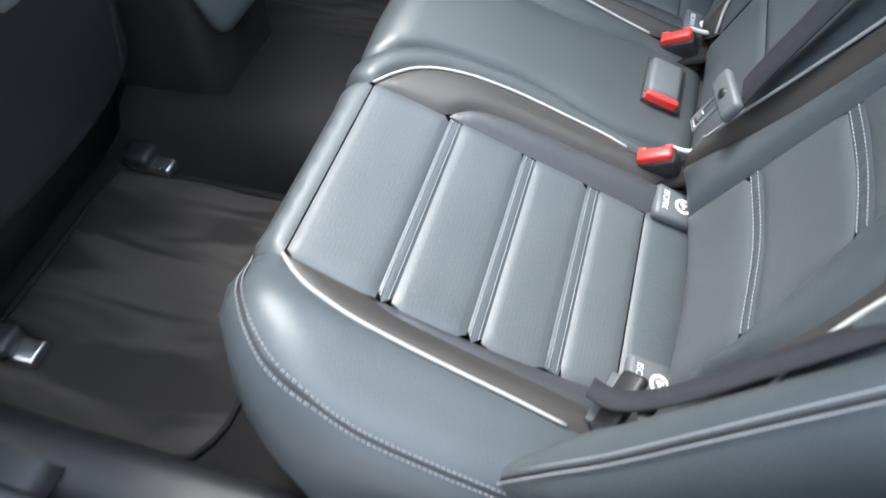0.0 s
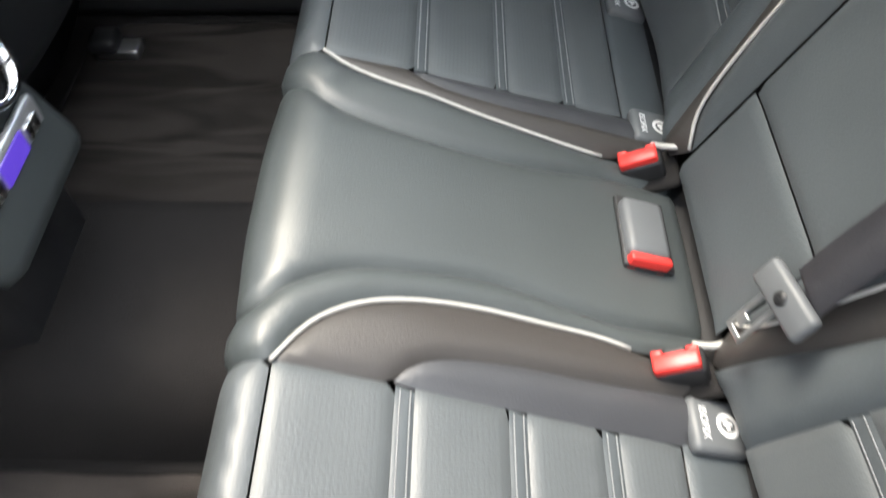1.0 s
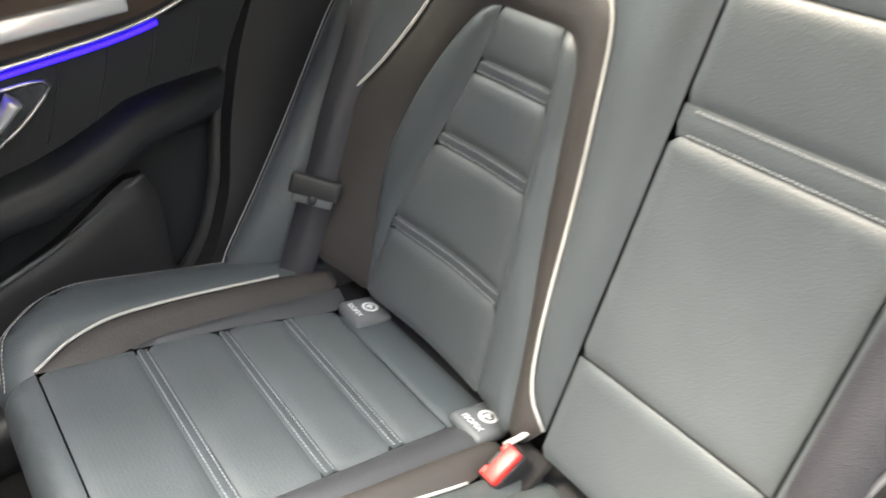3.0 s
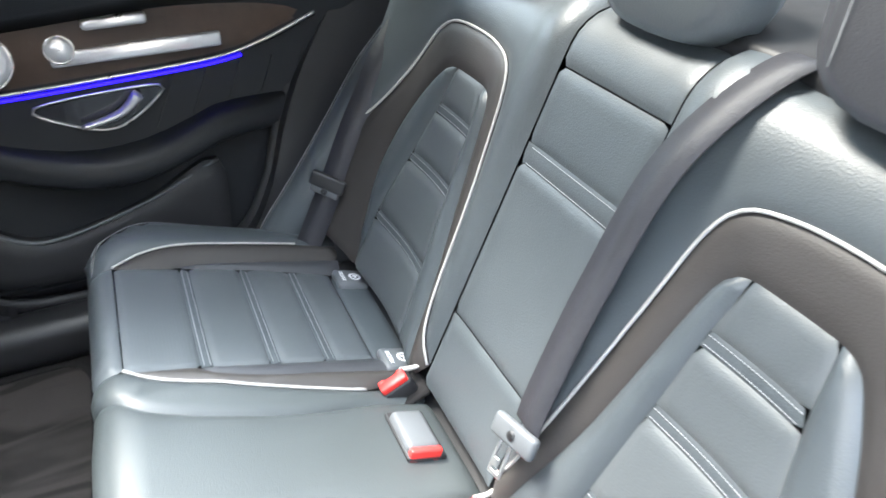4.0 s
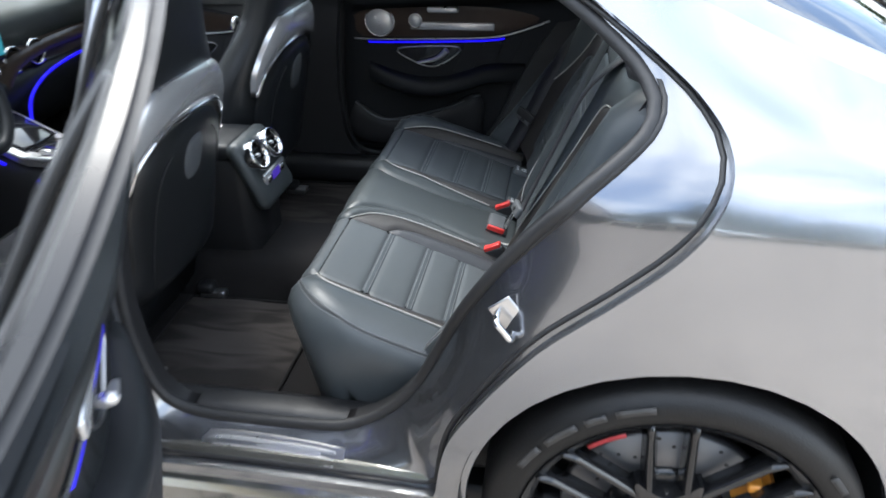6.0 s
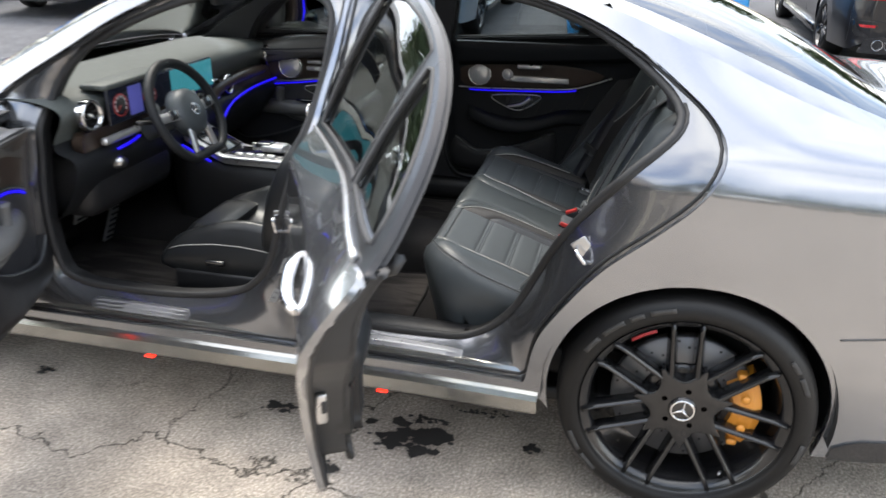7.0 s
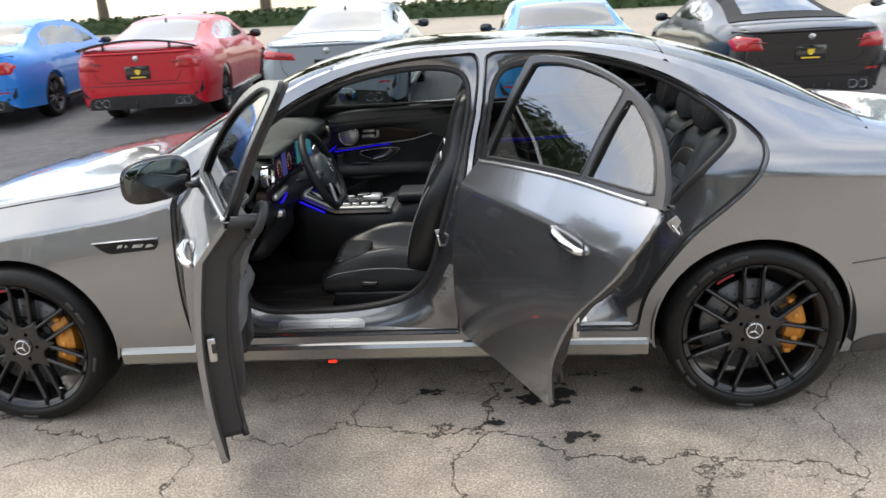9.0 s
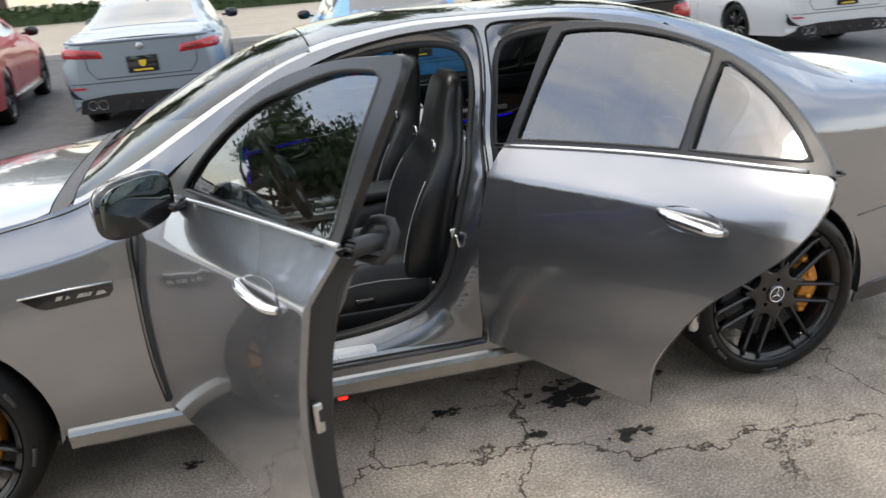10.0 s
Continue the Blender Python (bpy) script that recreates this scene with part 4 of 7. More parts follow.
def mirror(d, sign, hinge):
    """Side mirror: a painted cap round a glass that faces aft, on a short foot."""
    w = lambda p: np.array(p) * np.array((1, sign, 1)) - np.array(hinge)
    c = np.array((-.418, .910, 1.070))
    rings = []
    for t, k in ((-.095, .35), (-.085, .62), (-.06, .84), (-.02, .97), (.02, 1.0), (.035, .98)):
        o = oval(.235, .155, 26, 3.0) * k
        rings.append([w((c[0] + t + .10 * (a / .24), c[1] + a + .01, c[2] + b - .05 * a)) for a, b in o])
    part("mirror_cap", loft(rings), M_GLOSS, d, "gloss black mirror housing")
    g = [[w((c[0] + .037 + dx + .16 * b + .10 * (a / .24), c[1] + a * k + .01, c[2] + b * k - .05 * a)) for a, b in oval(.235, .155, 26, 3.0) * .9] for dx, k in ((0, 1), (.002, .97))]
    part("mirror_glass", loft(g), mat("mirror", (.13, .15, .145), .03, 1.0, .01, rough_vary=.01), d)
    foot = [[w((x + a, y, z + b)) for a, b in oval(.09 - .02 * i, .035, 12)] for i, (x, y, z) in enumerate(((-.46, .775, 1.035), (-.455, .81, 1.03), (-.445, .85, 1.04)))]
    part("mirror_foot", loft(foot), M_GLOSS, d)


door(True, -1, 65.5)
door(False, -1, 62.0)
door(True, 1, 0)
door(False, 1, 0)

# strikers, hinges and sill plates
for x, z, loops in ((.262, .715, (DOOR_F, SEAL_F)), (1.162, .748, (DOOR_R, SEAL_R))):
    y = float(jamb_fn(-1, *loops)(np.array([(x, z)]), 0)[0][1]) - .002
    st = thing("striker", "chrome lock striker", "", parent=sedan, at=(x, y, z))
    st.rotation_euler = (0, radians(-38 if x > 1 else -12), 0)
    part("striker_plate", rbox((.045, .006, .075), (.012, 0, 0), .008), M_SATIN, st)
    part("striker_loop", tube(curve([(.0, -.0, .022), (-.0, -.032, .02), (0, -.034, 0), (0, -.032, -.02), (0, 0, -.022)], 5), .0055, 8), M_CHROME, st)
for xa, xb, z, loops in ((-.42, -.06, .373, (DOOR_F, SEAL_F)), (.53, .84, .362, (DOOR_R, SEAL_R))):
    sp = thing("sill_plate", "brushed metal sill plate", "", parent=sedan)
    band = lambda a, b, c, e: np.array([(a, c), (b, c), (b, e), (a, e)])
    part("plate", patch(band(xa, xb, z - .013, z + .015), jamb_fn(-1, *loops, .004), .02, wall=(0, .004, 0)), M_SATIN, sp)
    part("script_field", patch(band(xa + .12, xb - .05, z - .009, z + .011), jamb_fn(-1, *loops, .006), .02, wall=(0, .003, 0)), M_SILVER, sp, "bright brushed field")
    for k in range(3):
        part("rib", patch(band(xa + .01, xb - .01, z - .012 + .010 * k, z - .009 + .010 * k), jamb_fn(-1, *loops, .0075), .02, wall=(0, .003, 0)), M_SILVER, sp)
for x, z in ((-.72, .52), (-.72, .80), (.40, .52), (.40, .80)):
    hg = thing("hinge", "painted door hinge", "", parent=sedan, at=(x, -.835, z))
    part("leaf", rbox((.05, .03, .05), (0, 0, 0), .008), M_PAINT_SHADED, hg)
    part("pin", lathe([(.0, -.03), (.009, -.03), (.009, .03), (0, .03)], 12, "z", (-.01, -.012, 0)), M_SATIN, hg)
    part("bolt", lathe([(.0, -.008), (.008, -.008), (.008, .0)], 6, "y", (.016, -.015, .0)), M_SATIN, hg)
# fender badge behind the front wheel
for sign in (-1,):
    vent = np.array([(-1.115, .768), (-.84, .782), (-.845, .738), (-1.05, .722)])
    part("fender_vent", patch(vent, BODY.side(sign, -.002), .03, wall=(0, -sign * .006, 0)), M_GLOSS, sedan, "black fender vent")
    part("vent_blade", tube(BODY.side(sign, -.006)(np.array([(-1.11, .767), (-.97, .776), (-.84, .781)]), 0), .004, 5), M_CHROME, sedan)
    for i, (a, b) in enumerate(((-1.01, -.985), (-.98, -.965), (-.95, -.90), (-.895, -.86))):
        part("vent_lettering", patch(np.array([(a, .747), (b, .749), (b, .760), (a, .758)]), BODY.side(sign, -.006), .02, wall=(0, -sign * .003, 0)), M_SATIN, sedan)

# ---------- rear bench ----------
bench = thing("rear_bench", "black leather rear bench with white piping and stitching", "car seat")
PHI, ROLL = radians(18.4), .036


def cushion(p, s):
    """Lays (u, y) onto the seat: u runs from the backrest forward and on down the front; past 0.62 m y goes down the flank."""
    u, y = p[:, 0], p[:, 1]
    ay = abs(y)
    u0 = .706 + .14 * np.clip((ay - .48) / .22, 0, 1.2) ** 2
    a = np.maximum(0, u0 - u)
    arc = np.minimum(a, ROLL * 2.12)
    ph = np.where(a > 0, PHI - arc / ROLL, PHI)
    x = np.where(a > 0, u0 - ROLL * (math.sin(PHI) - np.sin(ph)), u) - np.maximum(0, a - arc) * np.cos(ph)
    z = np.where(a > 0, .59 - .333 * (u0 - .705) + ROLL * (np.cos(ph) - math.cos(PHI)) + np.maximum(0, a - arc) * np.sin(ph), .59 - .333 * (u - .705))
    lift = .026 * np.clip((ay - .50) / .07, 0, 1) ** 2 * (3 - 2 * np.clip((ay - .50) / .07, 0, 1))
    lift = lift + .012 * np.exp(-((ay - .165) / .035) ** 2) * np.clip((u - .72) / .1, 0, 1)
    lift = lift + .006 * np.exp(-(ay / .11) ** 4)
    th = np.clip((ay - .605) / .075, 0, 1.5)
    yy = np.where(ay > .605, .605 + .075 * np.sin(th), ay)
    drop = np.where(ay > .605, .075 * (1 - np.cos(th)) + np.maximum(0, ay - .605 - .075 * 1.5), 0)
    n = lift + s
    return np.stack([x + n * np.sin(ph), np.sign(y) * (yy + s * np.sin(th)), np.maximum(.30, z + n * np.cos(ph) - drop)], 1)


def backrest(p, s):
    """Lays (y, z) onto the backrest: over 0.99 m it rolls back, past 0.62 m it turns round the bolster."""
    y, z = p[:, 0], p[:, 1]
    ay = abs(y)
    w = np.maximum(0, z - .99) / .91
    th = np.clip(w / .075, 0, 1.75)
    zz = np.minimum(z, .99)
    bulge = .05 * np.clip((ay - .50) / .10, 0, 1) ** 2 * (3 - 2 * np.clip((ay - .50) / .10, 0, 1))
    bulge = bulge + .014 * np.exp(-((ay - .155) / .03) ** 2) - .012 * np.exp(-((ay - .35) / .10) ** 2)
    ts = np.clip((ay - .60) / .07, 0, 1.5)
    yy = np.where(ay > .60, .60 + .07 * np.sin(ts), ay)
    rec = np.where(ay > .60, .07 * (1 - np.cos(ts)) + np.maximum(0, ay - .705), 0)
    n = bulge + s - rec
    d, q = np.array((.414, .91)), np.array((-.91, .414))
    x = 1.137 + (zz - .517) * .455 + d[0] * .075 * np.sin(th) - q[0] * .075 * (1 - np.cos(th)) + n * (q[0] * np.cos(th) + d[0] * np.sin(th))
    h = zz + d[1] * .075 * np.sin(th) - q[1] * .075 * (1 - np.cos(th)) + n * (q[1] * np.cos(th) + d[1] * np.sin(th))
    return np.stack([x, np.sign(y) * yy, h], 1)


def dashes(line, fn, s, parent, pitch=.0055, r=.0007, fill=.75):
    """A row of stitches along a line on a seat."""
    q = resample(line, pitch)
    out = []
    for a, b in zip(q[:-1], q[1:]):
        e = fn(np.array([a, a + fill * (b - a)]), np.array([s, s]))
        out.append(tube([e[0], .5 * (e[0] + e[1]), e[1]], r, 4))
    return part("stitching", join(*out), M_THREAD, parent, "white double stitching")


def pad(name, o, fn, m, parent, puff=.006, soft=.014, step=.022, label="", smooth=True):
    return part(name, patch(np.array(o), fn, step, puff=puff, soft=soft, edge=.016), m, parent, label)


INS_IN = lambda u: .203 + .022 * np.clip((u - .70) / .36, 0, 1)
INS_OUT = lambda u: .495 + .014 * np.sin(np.clip((u - .70) / .36, 0, 1) * 2.6)
PIP_IN = curve([(.70, .205), (.732, .158), (.786, .128), (.864, .117), (.947, .121), (1.0, .125), (1.03, .133)], 6)
PIP_FAR = curve([(.70, .205), (.735, .184), (.786, .166), (.864, .151), (.947, .141), (1.0, .136), (1.03, .134)], 6)
PIP_OUT = curve([(.70, .497), (.722, .517), (.746, .532), (.79, .548), (.845, .557), (.907, .563), (.967, .568), (1.02, .573)], 6)
ROLL_IN = curve([(.802, .207), (.818, .190), (.85, .180), (.91, .176), (.98, .178), (1.06, .178)], 5)
ROLL_OUT = curve([(.802, .507), (.82, .514), (.855, .520), (.92, .526), (.98, .530), (1.06, .536)], 5)
PIP_BACK = curve([(.118, .515), (.146, .55), (.168, .63), (.188, .73), (.207, .82), (.226, .90), (.252, .935), (.30, .948), (.36, .952), (.43, .950), (.47, .938), (.50, .905), (.53, .83), (.56, .76), (.613, .673), (.66, .58), (.70, .50)], 5)
BI = lambda z: np.interp(z, [.50, .606, .73, .82, .876], [.236, .252, .270, .281, .293])
BO = lambda z: np.interp(z, [.50, .606, .73, .82, .876], [.489, .478, .437, .411, .402])
WING_IN = curve([(.158, .486), (.172, .54), (.192, .60), (.214, .67), (.236, .76), (.250, .82), (.262, .862), (.276, .880), (.294, .886)], 5)
WING_OUT = curve([(.401, .886), (.424, .880), (.442, .862), (.470, .82), (.499, .76), (.517, .69), (.516, .63), (.502, .56), (.490, .486)], 5)
SEAMS_C, SEAMS_B = (.813, .914, 1.002), (.598, .724, .817)

for sg in (-1, 1):
    m2 = np.array((1, sg))
    pip_in = PIP_IN if sg < 0 else PIP_FAR
    seat = thing("outer_seat", "ribbed leather seat with grey-brown side bolsters", "", parent=bench)
    # cushion centre: four puffed pads with flat double-stitched strips between
    cuts = [.702] + [c + d for c in SEAMS_C for d in (-.0085, .0085)] + [1.072]
    for i in range(0, 8, 2):
        u = np.linspace(cuts[i], cuts[i + 1], 6)
        pad("cushion_pad", np.concatenate([np.stack([u, INS_IN(u)], 1), np.stack([u, INS_OUT(u)], 1)[::-1]]) * m2, cushion, M_PERF, seat, .0036, .012)
    for c in SEAMS_C:
        u = np.linspace(c - .0085, c + .0085, 3)
        part("cushion_strip", patch(np.concatenate([np.stack([u, INS_IN(u)], 1), np.stack([u, INS_OUT(u)], 1)[::-1]]) * m2, cushion, .02, puff=.0012, soft=.006), M_LEATHER, seat)
        for d in (-.0045, .0045):
            y = np.linspace(INS_IN(c) + .004, INS_OUT(c) - .004, 30)
            dashes(np.stack([0 * y + c + d, y], 1) * m2, cushion, .0020, seat)
    # brown bolsters, each with a darker roll let in along the seat centre
    uf = np.linspace(.80, .70, 5)
    ub = np.linspace(1.072, .805, 12)
    pad("inner_bolster", np.concatenate([pip_in, [(1.10, .150), (1.10, .178)], ROLL_IN[::-1], np.stack([uf, INS_IN(uf)], 1)]) * m2, cushion, M_BROWN, seat, .007, .016)
    pad("inner_roll", np.concatenate([ROLL_IN, [(1.10, .178), (1.10, .222)], np.stack([ub, INS_IN(ub)], 1)]) * m2, cushion, M_ROLL, seat, .008, .022)
    pad("outer_bolster", np.concatenate([PIP_OUT, [(1.10, .576), (1.10, .538)], ROLL_OUT[::-1], np.stack([uf, INS_OUT(uf)], 1)]) * m2, cushion, M_BROWN, seat, .006, .016)
    pad("outer_roll", np.concatenate([ROLL_OUT, [(1.10, .538), (1.10, .505)], np.stack([ub, INS_OUT(ub)], 1)]) * m2, cushion, M_ROLL, seat, .005, .014)
    pad("front_roll", np.array([(.42, .202), (.60, .202), (.70, .203), (.70, .35), (.70, .497), (.60, .497), (.42, .497)]) * m2, cushion, M_PERF, seat, .006, .02, .03)
    pad("side_cushion", np.concatenate([PIP_OUT, [(1.14, .580), (1.14, .92), (.42, .92), (.42, .70), (.42, .499), (.60, .499)]]) * m2, cushion, M_LEATHER, seat, .005, .016, .026)
    for line in (pip_in, PIP_OUT):
        part("piping", tube(cushion(resample(line, .012) * m2, .0035), .0022, 6), M_PIPE, seat, "white piping")
    ds = curve([(.664, .505), (.684, .540), (.719, .595), (.764, .636), (.823, .656), (.90, .661), (.983, .662), (1.10, .665)], 6)
    for d in (-.004, .004):
        dashes((ds + (0, d)) * m2, cushion, .0052, seat)
    part("seam", tube(cushion(resample(ds, .02) * m2, .0046), .0016, 4), M_RUBBER, seat)
    # recessed strip with the two child-seat anchors
    part("anchor_strip", patch(np.array([(1.074, .222), (1.145, .205), (1.145, .490), (1.074, .496)]) * m2, cushion, .02, puff=.004, soft=.012), M_LEATHER, seat)
    for ya in (.205, .475):
        c = cushion(np.array([(1.107, sg * ya)]), np.array([.006]))[0]
        tab = thing("anchor_tab", "grey child-seat anchor cover with white print", "", parent=seat)
        tab.location = c
        tab.rotation_euler = (0, PHI, 0)
        part("cover", rbox((.062, .058, .018), (0, 0, 0), .007), M_PLASTIC_G, tab)
        txt = bpy.data.curves.new("print", "FONT")
        txt.body, txt.size, txt.extrude, txt.align_x, txt.align_y = "ISOFIX", .0115, .0003, "CENTER", "CENTER"
        t_ob = new("print", txt)
        t_ob.data.materials.append(M_WHITE)
        t_ob.parent = tab
        t_ob.location, t_ob.rotation_euler = (-.018, 0, .0095), (0, 0, radians(-90))
        part("pictogram", join(lathe([(.008, .0092), (.0105, .0098), (.0125, .0092)], 24, "z", (.008, 0, 0)), rbox((.004, .010, .001), (.008, 0, .0095), .0004), rbox((.010, .004, .001), (.008, .002, .0095), .0004)), M_WHITE, tab)
    # backrest
    cb = [.486] + [c + d for c in SEAMS_B for d in (-.009, .009)] + [.886]
    flip = np.array((sg, 1))
    for i in range(0, 8, 2):
        z = np.linspace(cb[i], cb[i + 1], 7)
        pad("back_pad", np.concatenate([np.stack([BI(z), z], 1), np.stack([BO(z), z], 1)[::-1]]) * flip, backrest, M_PERF, seat, .005, .014)
    for c in SEAMS_B:
        z = np.linspace(c - .009, c + .009, 3)
        part("back_strip", patch(np.concatenate([np.stack([BI(z), z], 1), np.stack([BO(z), z], 1)[::-1]]) * flip, backrest, .02, puff=.0015, soft=.006), M_LEATHER, seat)
        for d in (-.005, .005):
            y = np.linspace(BI(c) + .004, BO(c) - .004, 30)
            dashes(np.stack([y, 0 * y + c + d], 1) * flip, backrest, .0024, seat)
    zr = np.linspace(.886, .486, 14)
    pad("back_wing", np.concatenate([WING_IN, np.stack([BI(zr), zr], 1)]) * flip, backrest, M_LEATHER, seat, .013, .020)
    pad("back_wing", np.concatenate([WING_OUT, np.stack([BO(zr), zr], 1)[::-1]]) * flip, backrest, M_LEATHER, seat, .013, .020)
    pad("back_bolster", np.concatenate([PIP_BACK[:-6], [(.60, .51), (.51, .486)], WING_OUT[::-1], WING_IN[::-1], [(.136, .486)]]) * flip, backrest, M_BROWN, seat, .007, .018)
    pad("back_shell", np.concatenate([PIP_BACK, [(.74, .46), (.84, .42), (.84, .80), (.84, 1.13), (.5, 1.13), (.118, 1.13), (.118, .80)]]) * flip, backrest, M_LEATHER, seat, .006, .018, .03)
    part("back_piping", tube(backrest(resample(PIP_BACK, .014) * flip, .0045), .0023, 6), M_PIPE, seat, "white piping")
    # bolster between backrest and door: rolls from its inner edge over a stitched crest and down beside the door
    crest = curve([(.945, .643, .465), (.986, .648, .530), (1.03, .650, .585), (1.068, .652, .632), (1.138, .653, .727), (1.19, .655, .800), (1.222, .656, .842), (1.272, .657, .894), (1.32, .658, .946), (1.366, .658, .992), (1.42, .655, 1.032)], 3)
    bo = []
    for i, c in enumerate(crest):
        t = i / (len(crest) - 1)
        w = min(1, .35 + 3 * t) * (1 - .35 * max(0, t - .6) / .4)
        q = np.array([(.10, -.066, -.02), (.026 + .02 * t, -.050, -.008), (.005, -.028, .004), (0, 0, 0), (.018, .026, -.012), (.05, .040, -.03), (.12, .045, -.07)]) * np.array((1, w, 1))
        bo.append([(c[0] + a, sg * (c[1] + b), c[2] + d) for a, b, d in curve(q, 4)])
    part("side_bolster", loft(bo, False, True), M_LEATHER, seat, "leather bolster beside the door")
    for dy in (-.0048, .0048):
        part("stitching", tube(np.array([r[12] for r in bo]) + (-.0006, dy, .0006), .0010, 4), M_THREAD, seat, "white double stitching")
    part("seam", tube(np.array([r[12] for r in bo]) + (-.0002, 0, .0002), .0014, 4), M_RUBBER, seat)
    # headrest on two posts
    hr = thing("headrest", "black leather headrest", "", parent=seat)
    rings = []
    for k, w, h in ((-.060, .20, .13), (-.052, .235, .165), (-.02, .26, .19), (.02, .262, .192), (.05, .25, .18), (.066, .21, .14)):
        rings.append([(1.425 + k + .18 * b, sg * .37 + a, 1.128 + b) for a, b in oval(w, h, 24, 3.0)])
    part("cushion", loft(rings), M_ROLL, hr)
    for dy in (-.04, .04):
        part("post", tube([(1.42, sg * .37 + dy, 1.02), (1.44, sg * .37 + dy, 1.10)], .006, 8), M_CHROME, hr)
        part("stitching", tube([(1.362 + .18 * b, sg * .37 + dy * 2.2, 1.128 + b) for b in np.linspace(-.045, .06, 8)], .0008, 4), M_THREAD, hr)

# middle place
mid = thing("middle_seat", "plain leather middle seat", "", parent=bench)
SEAM_N = curve([(.42, -.155), (.60, -.155), (.672, -.150), (.70, -.128), (.75, -.098), (.82, -.085), (.90, -.082), (.985, -.098), (1.03, -.104)], 5)
SEAM_F = curve([(.42, .155), (.60, .155), (.672, .148), (.72, .116), (.78, .100), (.857, .092), (.93, .091), (.985, .097), (1.03, .104)], 5)
pad("cushion_center", np.concatenate([SEAM_N, [(1.12, -.10), (1.12, .10)], SEAM_F[::-1]]), cushion, M_LEATHER_MID, mid, .006, .014)
pad("cushion_side", np.concatenate([[(.42, -.20), (.60, -.20)], PIP_IN * (1, -1), [(1.12, -.132), (1.12, -.10)], SEAM_N[::-1]]), cushion, M_LEATHER_MID, mid, .009, .018)
pad("cushion_side", np.concatenate([[(.42, .20), (.60, .20)], PIP_FAR, [(1.12, .132), (1.12, .10)], SEAM_F[::-1]]), cushion, M_LEATHER_MID, mid, .009, .018)
for z0, z1 in ((.488, .6085), (.6105, .838), (.838, .866), (.866, .966), (.968, 1.12)):
    pad("back_pad", np.array([(-.1145, z0), (.1145, z0), (.1145, z1), (-.1145, z1)]), backrest, M_LEATHER, mid, .004 if z1 - z0 > .05 else .002, .014)
for z in (.8415, .8625):
    y = np.linspace(-.10, .10, 20)
    dashes(np.stack([y, 0 * y + z], 1), backrest, .004, mid)
hr = thing("headrest", "black leather middle headrest", "", parent=mid)
rings = []
for k, w, h in ((-.055, .17, .10), (-.045, .21, .13), (-.01, .235, .15), (.02, .235, .15), (.05, .20, .12)):
    rings.append([(1.43 + k + .18 * b, -.01 + a, 1.105 + b) for a, b in oval(w, h, 24, 3.0)])
part("cushion", loft(rings), M_LEATHER, hr)
part("base", rbox((1.0, 1.36, .18), (0, 0, 0), .03, m=pose(.0, 0, 0)), M_PLASTIC, bench).matrix_basis = pose(1.15, 0, .36, 0, 0, 0) @ Matrix.Diagonal((.5, 1, 1, 1))
part("back_panel", rbox((.06, 1.36, .72), (0, 0, 0), .02), M_PLASTIC, bench).matrix_basis = pose(1.36, 0, .72, 0, 24.5, 0)

# buckles, tongues and belts
def buckle(at, turn, label, body_m):
    b = thing("belt_buckle", label, "belt buckle", "rear belt buckles", at=at)
    b.rotation_euler = turn
    if body_m is M_PLASTIC:
        part("housing", rbox((.054, .030, .060), (0, 0, -.026), .006), body_m, b)
        part("button", join(rbox((.046, .019, .013), (0, -.003, .007), .003), rbox((.012, .006, .013), (-.017, .008, .006), .002), rbox((.012, .006, .013), (.017, .008, .006), .002)), M_RED, b, "red release button")
        part("slot", rbox((.020, .006, .006), (0, .009, .006), .001), M_RUBBER, b)
        part("collar", rbox((.084, .058, .012), (.0, 0, -.030), .006), M_CARPET, b)
    else:
        part("housing", rbox((.052, .026, .082), (0, 0, -.040), .009, 3), body_m, b)
        part("button", rbox((.050, .024, .011), (0, 0, .004), .003), M_RED, b, "red release button")
        part("slot", rbox((.026, .004, .004), (0, -.004, .0085), .001), M_RUBBER, b)
    return b


buckle((1.074, -.153, .500), (0, radians(-24), 0), "black belt buckle with red button between the seats", M_PLASTIC)
buckle((1.077, .126, .492), (0, radians(-24), 0), "black belt buckle with red button between the seats", M_PLASTIC)
b = buckle((1.066, -.022, .489), (radians(90), radians(18.4), 0), "grey belt buckle with red button lying in its recess", M_PLASTIC_G)
rc = part("recess", rbox((.062, .100, .008), (0, 0, 0), .003), M_RUBBER, b)
rc.matrix_basis = pose(0, 0, 0, 90, 18.4, 0).inverted() @ pose(.002, .040, -.004, 0, 18.4, 0)
for sg in (-1, 1):
    part("piping_tail", tube(curve([(1.09, sg * .137, .508), (1.115, sg * .136, .505), (1.14, sg * .13, .515)], 5), .004, 6), M_PIPE, bench)


def basis(at, along, across):
    """A pose with its x along one way and its y near another."""
    x = Vector(along).normalized()
    z = x.cross(Vector(across)).normalized()
    m = Matrix((x, z.cross(x), z)).transposed().to_4x4()
    m.translation = at
    return m


